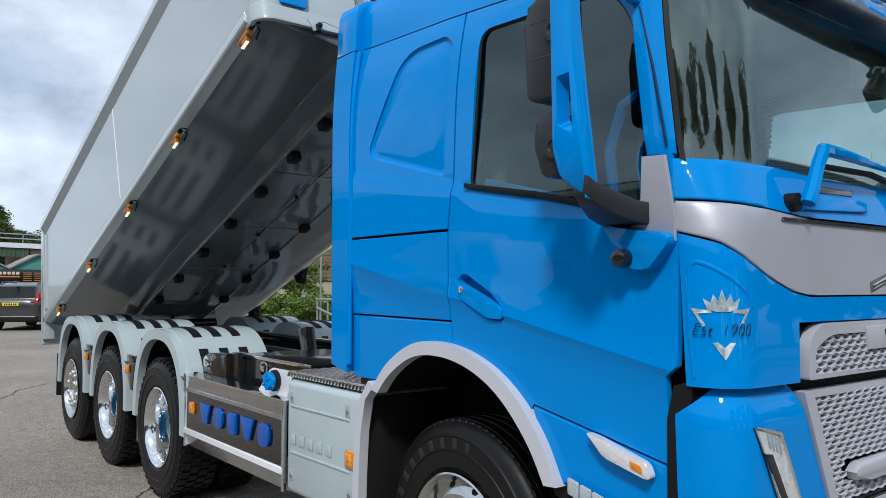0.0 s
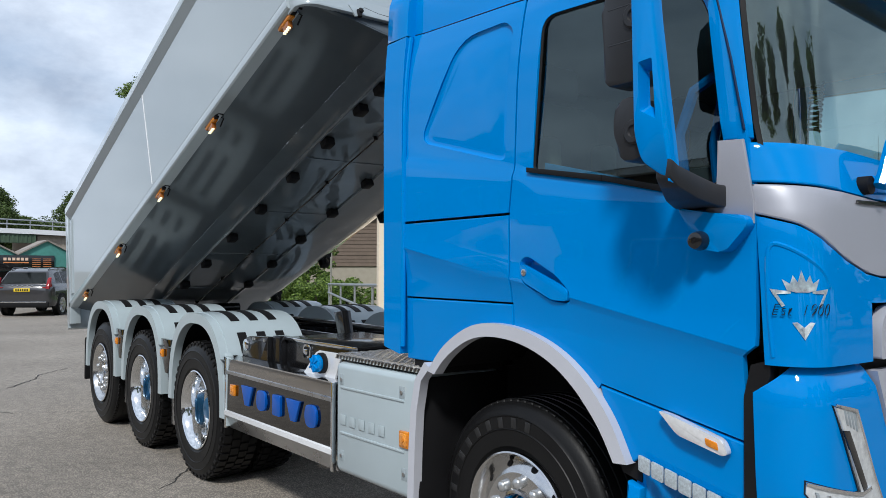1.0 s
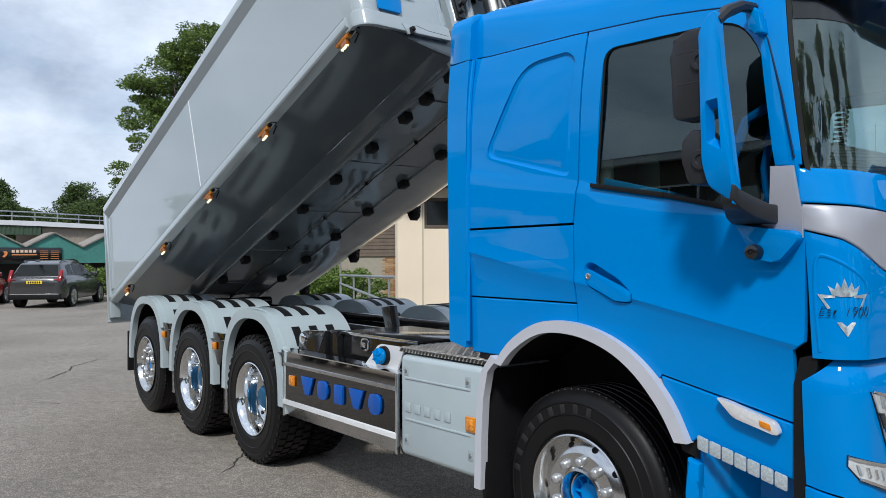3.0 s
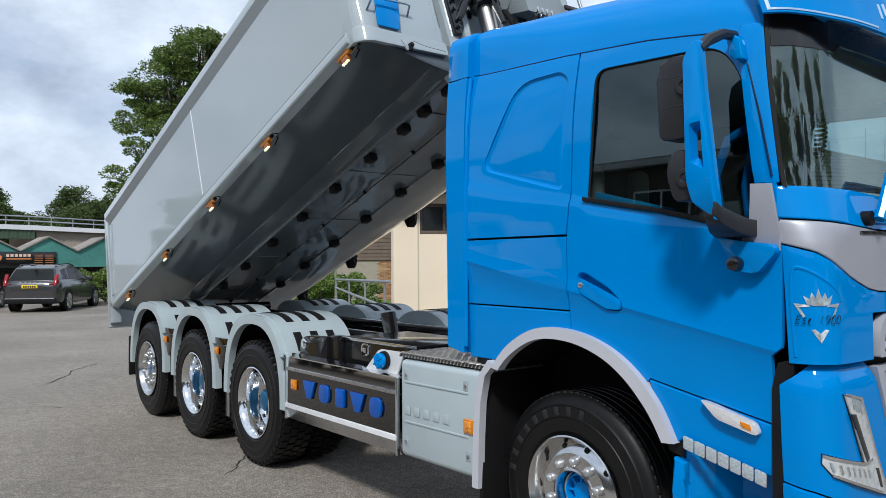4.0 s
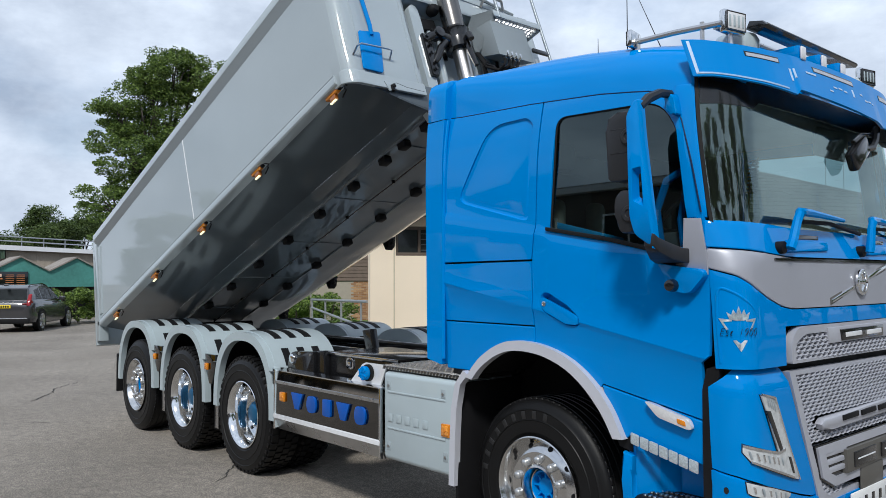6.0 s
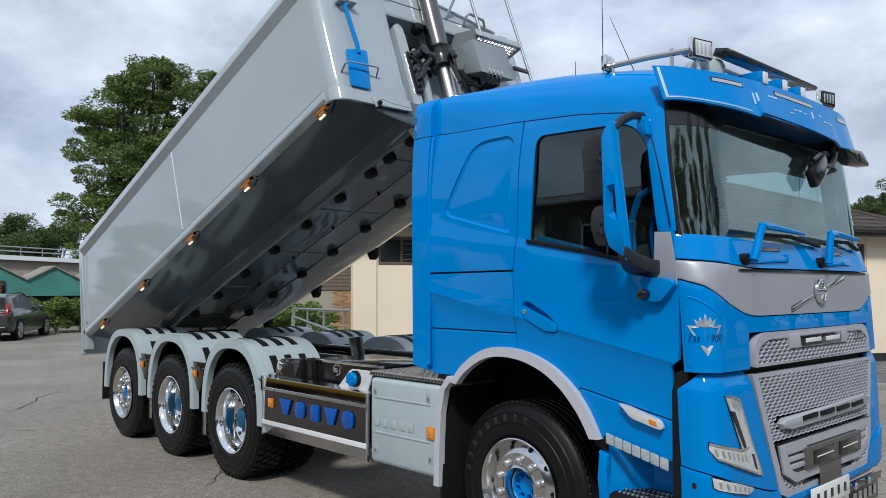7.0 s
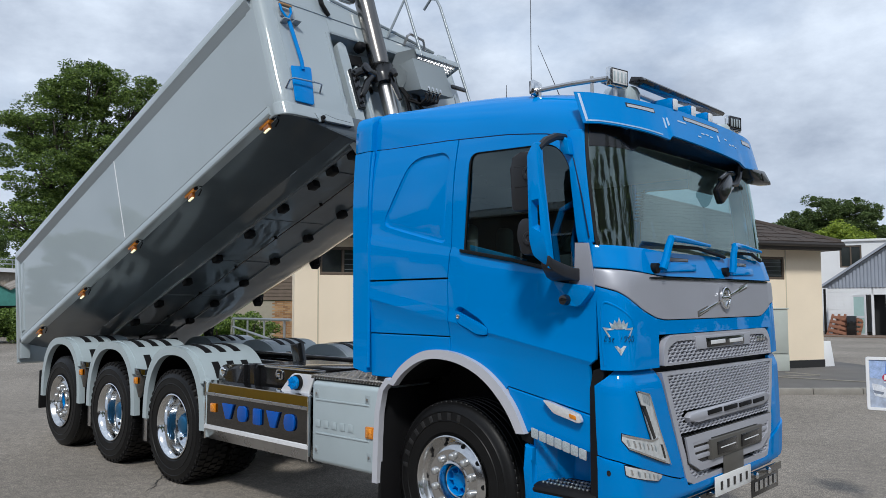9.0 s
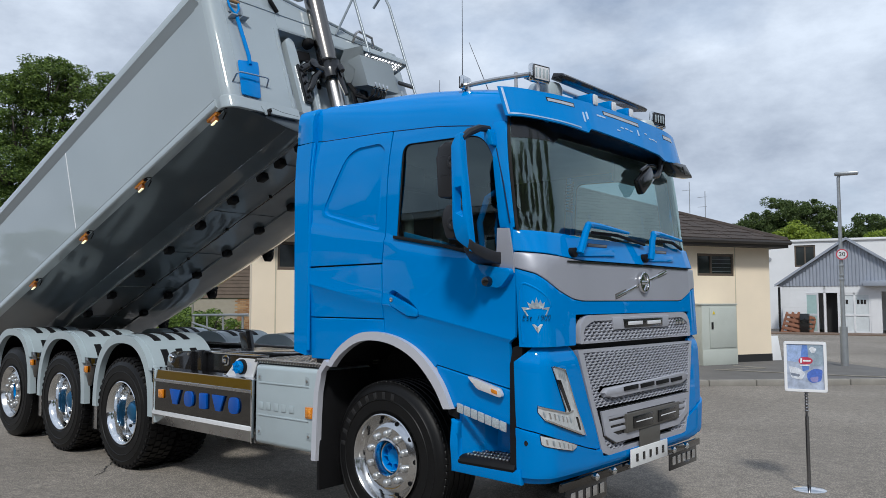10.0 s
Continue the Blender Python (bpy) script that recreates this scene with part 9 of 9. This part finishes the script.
loop_o = rounded([(-0.168, 0.828), (0.168, 0.828), (0.168, 1.258), (-0.168, 1.258)], 0.022, 4)
loop_i = rounded([(-0.143, 0.853), (0.143, 0.853), (0.143, 1.233), (-0.143, 1.233)], 0.004, 4)
rings = [[bm.verts.new((x, y, z)) for x, z in lp] for lp, y in ((loop_i, 0.01), (loop_o, 0.01), (loop_o, -0.006), ([(x * 0.985, 1.043 + (z - 1.043) * 0.988) for x, z in loop_o], -0.013), (loop_i, -0.013))]
for a, b in zip(rings, rings[1:] + rings[:1]):
    for k in range(len(a)):
        bm.faces.new((a[k], a[(k + 1) % len(a)], b[(k + 1) % len(a)], b[k]))
tilt = Matrix.Translation((0, 0, 0.83)) @ Matrix.Rotation(radians(-6), 4, "X") @ Matrix.Translation((0, 0, -0.83))
fr = part("frame", bm, mat("white_enamel", (0.84, 0.84, 0.85), 0.35, 0, 0.03, 5, 90, 0, 0.3), stand, "white snap frame")
fr.matrix_basis = tilt
bm = B()
box(bm, -0.143, 0.143, -0.004, 0.004, 0.852, 1.234)
poster = part("poster", bm, mat("poster_print", (0.40, 0.45, 0.56), 0.3, 0, 0.35, 14, 40), fr)
POST = (
    ("sky_field", (0.36, 0.47, 0.72), [(-0.14, 1.23), (-0.02, 1.23), (-0.03, 1.10), (-0.07, 1.08), (-0.14, 1.09)], 0.01),
    ("blue_field", (0.13, 0.24, 0.58), [(-0.02, 1.23), (0.02, 1.23), (0.03, 1.02), (-0.02, 1.0), (-0.035, 1.12)], 0.01),
    ("grey_field", (0.30, 0.37, 0.44), [(0.02, 1.23), (0.14, 1.23), (0.14, 1.05), (0.03, 1.05)], 0.01),
    ("white_field", (0.72, 0.74, 0.78), [(0.03, 1.20), (0.055, 1.215), (0.09, 1.20), (0.08, 1.165), (0.05, 1.16)], 0.012),
    ("white_field", (0.70, 0.72, 0.77), [(-0.13, 1.045), (-0.05, 1.03), (0.0, 0.985), (-0.03, 0.93), (-0.11, 0.945)], 0.015),
    ("shadow_field", (0.20, 0.23, 0.29), [(-0.12, 0.99), (-0.04, 0.975), (-0.05, 0.955), (-0.11, 0.965)], 0.006),
    ("blue_field", (0.09, 0.17, 0.55), [(0.01, 0.99), (0.07, 1.03), (0.135, 1.02), (0.12, 0.925), (0.05, 0.905), (0.015, 0.93)], 0.02),
    ("violet_field", (0.28, 0.26, 0.50), [(0.03, 0.95), (0.10, 0.965), (0.095, 0.92), (0.05, 0.912)], 0.012),
    ("red_shape", (0.50, 0.05, 0.09), [(-0.055, 1.10), (-0.03, 1.125), (0.03, 1.125), (0.062, 1.105), (0.055, 1.075), (0.01, 1.058), (-0.045, 1.068)], 0.018),
    ("lettering_bar", (0.85, 0.85, 0.86), [(-0.035, 1.115), (-0.022, 1.115), (-0.026, 1.075), (-0.04, 1.075)], 0.003),
    ("lettering_bar", (0.85, 0.85, 0.86), [(-0.015, 1.10), (0.045, 1.10), (0.042, 1.086), (-0.018, 1.086)], 0.005),
    ("lettering_bar", (0.85, 0.85, 0.86), [(-0.045, 1.058), (0.02, 1.062), (0.04, 1.055), (0.02, 1.050), (-0.04, 1.049)], 0.002),
)
for k, (nm, col, pts, r) in enumerate(POST):
    bm = B()
    prism(bm, rounded(pts, r, 3), "y", -0.0048 - 0.0003 * k, -0.003)
    part(nm, bm, mat(f"print_{k}", col, 0.35, 0, 0.25, 20), poster)


# ---- cars ----
def car(at, heading, paint, label, tail_cols):
    t = thing("parked_car", Matrix.Translation(at) @ Matrix.Rotation(heading, 4, "Z"), label, "car", "parked cars")
    st = [(-2.38, 0.50, 0.86, 0.62, 0.70), (-2.36, 0.40, 1.00, 0.80, 0.80), (-2.28, 0.32, 1.06, 0.90, 0.87), (-1.9, 0.28, 1.10, 0.94, 0.90), (-1.0, 0.25, 1.09, 0.95, 0.90), (0.0, 0.25, 1.06, 0.95, 0.90), (1.0, 0.25, 1.02, 0.95, 0.87), (1.7, 0.27, 0.93, 0.93, 0.80), (2.15, 0.30, 0.82, 0.85, 0.70), (2.32, 0.38, 0.70, 0.70, 0.58), (2.36, 0.46, 0.62, 0.55, 0.5)]
    bm = B()
    rows = []
    for x, zl, zb, wl_, wb_ in st:
        half = [(wl_ * 0.80, zl), (wl_ * 0.96, zl + 0.05), (wl_, zl + 0.22 * (zb - zl)), (wl_ * 0.985, zl + 0.62 * (zb - zl)), (wb_ + 0.02, zb - 0.13 * (zb - zl)), (wb_ - 0.05, zb), (wb_ * 0.5, zb + 0.025)]
        rows.append([bm.verts.new((x, -w, z)) for w, z in half] + [bm.verts.new((x, w, z)) for w, z in reversed(half)])
    for a, b in zip(rows, rows[1:]):
        for k in range(len(a)):
            bm.faces.new((a[k], a[(k + 1) % len(a)], b[(k + 1) % len(a)], b[k]))
    bm.faces.new(rows[0])
    bm.faces.new(rows[-1])
    part("body", bm, paint, t, smooth=50)
    bm = B()
    gh = [(-2.27, 1.05, 0.83), (-1.92, 1.52, 0.66), (-1.55, 1.62, 0.62), (-0.4, 1.655, 0.61), (0.05, 1.60, 0.62), (0.35, 1.47, 0.66), (1.1, 1.03, 0.80)]
    L = [bm.verts.new((x, w, z)) for x, z, w in gh]
    R = [bm.verts.new((x, -w, z)) for x, z, w in gh]
    bm.faces.new(L)
    bm.faces.new(R)
    for i in range(len(gh)):
        j = (i + 1) % len(gh)
        bm.faces.new((L[i], L[j], R[j], R[i]))
    bmesh.ops.bevel(bm, geom=bm.edges[:], offset=0.05, segments=3, affect="EDGES", profile=0.5, clamp_overlap=True)
    part("greenhouse", bm, paint, t)
    bm = B()
    v = [bm.verts.new(p) for p in ((-2.235, -0.74, 1.11), (-2.235, 0.74, 1.11), (-1.955, 0.61, 1.49), (-1.955, -0.61, 1.49))]
    bm.faces.new(v)
    bmesh.ops.solidify(bm, geom=bm.faces[:], thickness=0.03)
    part("rear_window", bm, PANE, t)
    for s in (1, -1):
        for pts in (((-1.75, 1.14), (-1.55, 1.46), (-1.02, 1.52), (-0.98, 1.12)), ((-0.9, 1.12), (-0.94, 1.52), (-0.1, 1.53), (-0.02, 1.10)), ((0.05, 1.10), (-0.02, 1.52), (0.2, 1.47), (0.80, 1.08))):
            bm = B()
            vs = []
            for x, z in pts:
                w = float(np.interp(z, [1.05, 1.5, 1.62], [0.815, 0.655, 0.6])) + 0.008
                vs.append(bm.verts.new((x, s * w, z)))
            bm.faces.new(vs)
            bmesh.ops.solidify(bm, geom=bm.faces[:], thickness=0.012)
            part("side_window", bm, PANE, t)
        bm = B()
        prism(bm, [(-2.385, 0.93), (-2.37, 1.02), (-2.20, 1.30), (-2.14, 1.32), (-2.20, 1.10), (-2.00, 0.98), (-2.08, 0.93)], "y", s * 0.76, s * 0.875, 0.02)
        box(bm, -2.39, -2.34, min(s * 0.62, s * 0.80), max(s * 0.62, s * 0.80), 0.965, 1.0, 0.012)
        part("tail_lamp", bm, tail_cols, t, "red tail lamp")
        bm = B()
        tube(bm, [(-1.75, s * 0.60, 1.58), (-1.6, s * 0.60, 1.645), (-0.4, s * 0.59, 1.68), (0.0, s * 0.60, 1.61)], 0.018, 6)
        part("roof_rail", bm, SATIN, t)
        bm = B()
        box(bm, 0.55, 0.78, s * 0.86, s * 1.06, 1.06, 1.20, 0.03)
        part("wing_mirror", bm, paint, t)
        for x in (-1.40, 1.45):
            bm = B()
            lathe(bm, [(0.26, s * 0.955), (0.34, s * 0.968), (0.36, s * 0.93), (0.36, s * 0.74), (0.2, s * 0.74)], 28, at=(x, 0, 0.36), caps=False)
            wh = part("wheel", bm, RUBBER, t)
            bm = B()
            lathe(bm, [(0.27, s * 0.94), (0.27, s * 0.966), (0.24, s * 0.96), (0.23, s * 0.955), (0.0, s * 0.955)], 28, at=(x, 0, 0.36), caps=False)
            for k in range(5):
                box(bm, -0.03, 0.03, min(s * 0.94, s * 0.972), max(s * 0.94, s * 0.972), 0.0, 0.25, 0.006, m=Matrix.Translation((x, 0, 0.36)) @ Matrix.Rotation(2 * math.pi * k / 5, 4, "Y"))
            part("alloy_rim", bm, STEEL, wh)
            # No arch is cut: a black disc stands in for the shaded gap.
            bm = B()
            lathe(bm, [(0.0, s * 0.952), (0.405, s * 0.953), (0.41, s * 0.90)], 32, at=(x, 0, 0.37), caps=False)
            part("arch_gap_shade", bm, BLACK, t)
    bm = B()
    box(bm, -2.40, -2.36, -0.26, 0.26, 0.84, 0.95, 0.008)
    npx = part("number_plate", bm, mat("plate_yellow", (0.8, 0.58, 0.03), 0.4) if "plate_yellow" not in bpy.data.materials else bpy.data.materials["plate_yellow"], t, "yellow number plate")
    bars(npx, 6, (-2.402, 0.18, 0.895), (0, -0.072, 0), (0.004, 0.045, 0.07), Matrix(), SATIN)
    bm = B()
    box(bm, -2.40, -2.28, -0.86, 0.86, 0.30, 0.50, 0.04)
    part("rear_valance", bm, BLACK, t)
    bm = B()
    box(bm, -2.41, -2.38, -0.8, 0.8, 0.47, 0.50, 0.006)
    part("chrome_strip", bm, CHROME, t)
    for k in range(5):
        bm = B()
        box(bm, -2.372, -2.36, -0.36 + 0.16 * k, -0.29 + 0.16 * k, 1.02, 1.05, 0.004)
        part("badge_bar", bm, CHROME, t)
    bm = B()
    box(bm, -2.2, -2.0, -0.05, 0.05, 1.60, 1.66, 0.02)
    part("roof_fin", bm, paint, t)


TAIL = mat("tail_red", (0.26, 0.008, 0.012), 0.15, 0, 0.1)
CARGREY = mat("car_grey", (0.055, 0.055, 0.06), 0.25, 0.4, 0.05, 3, 100, 0, 0.8)
car((-28.78, 3.93, 0), math.atan2(0.533, -0.846), CARGREY, "dark grey estate car parked with its tail to the yard", TAIL)
car((-30.2, 0.95, 0), math.atan2(0.50, -0.87), RED, "dark red estate car parked beside the grey one", TAIL)
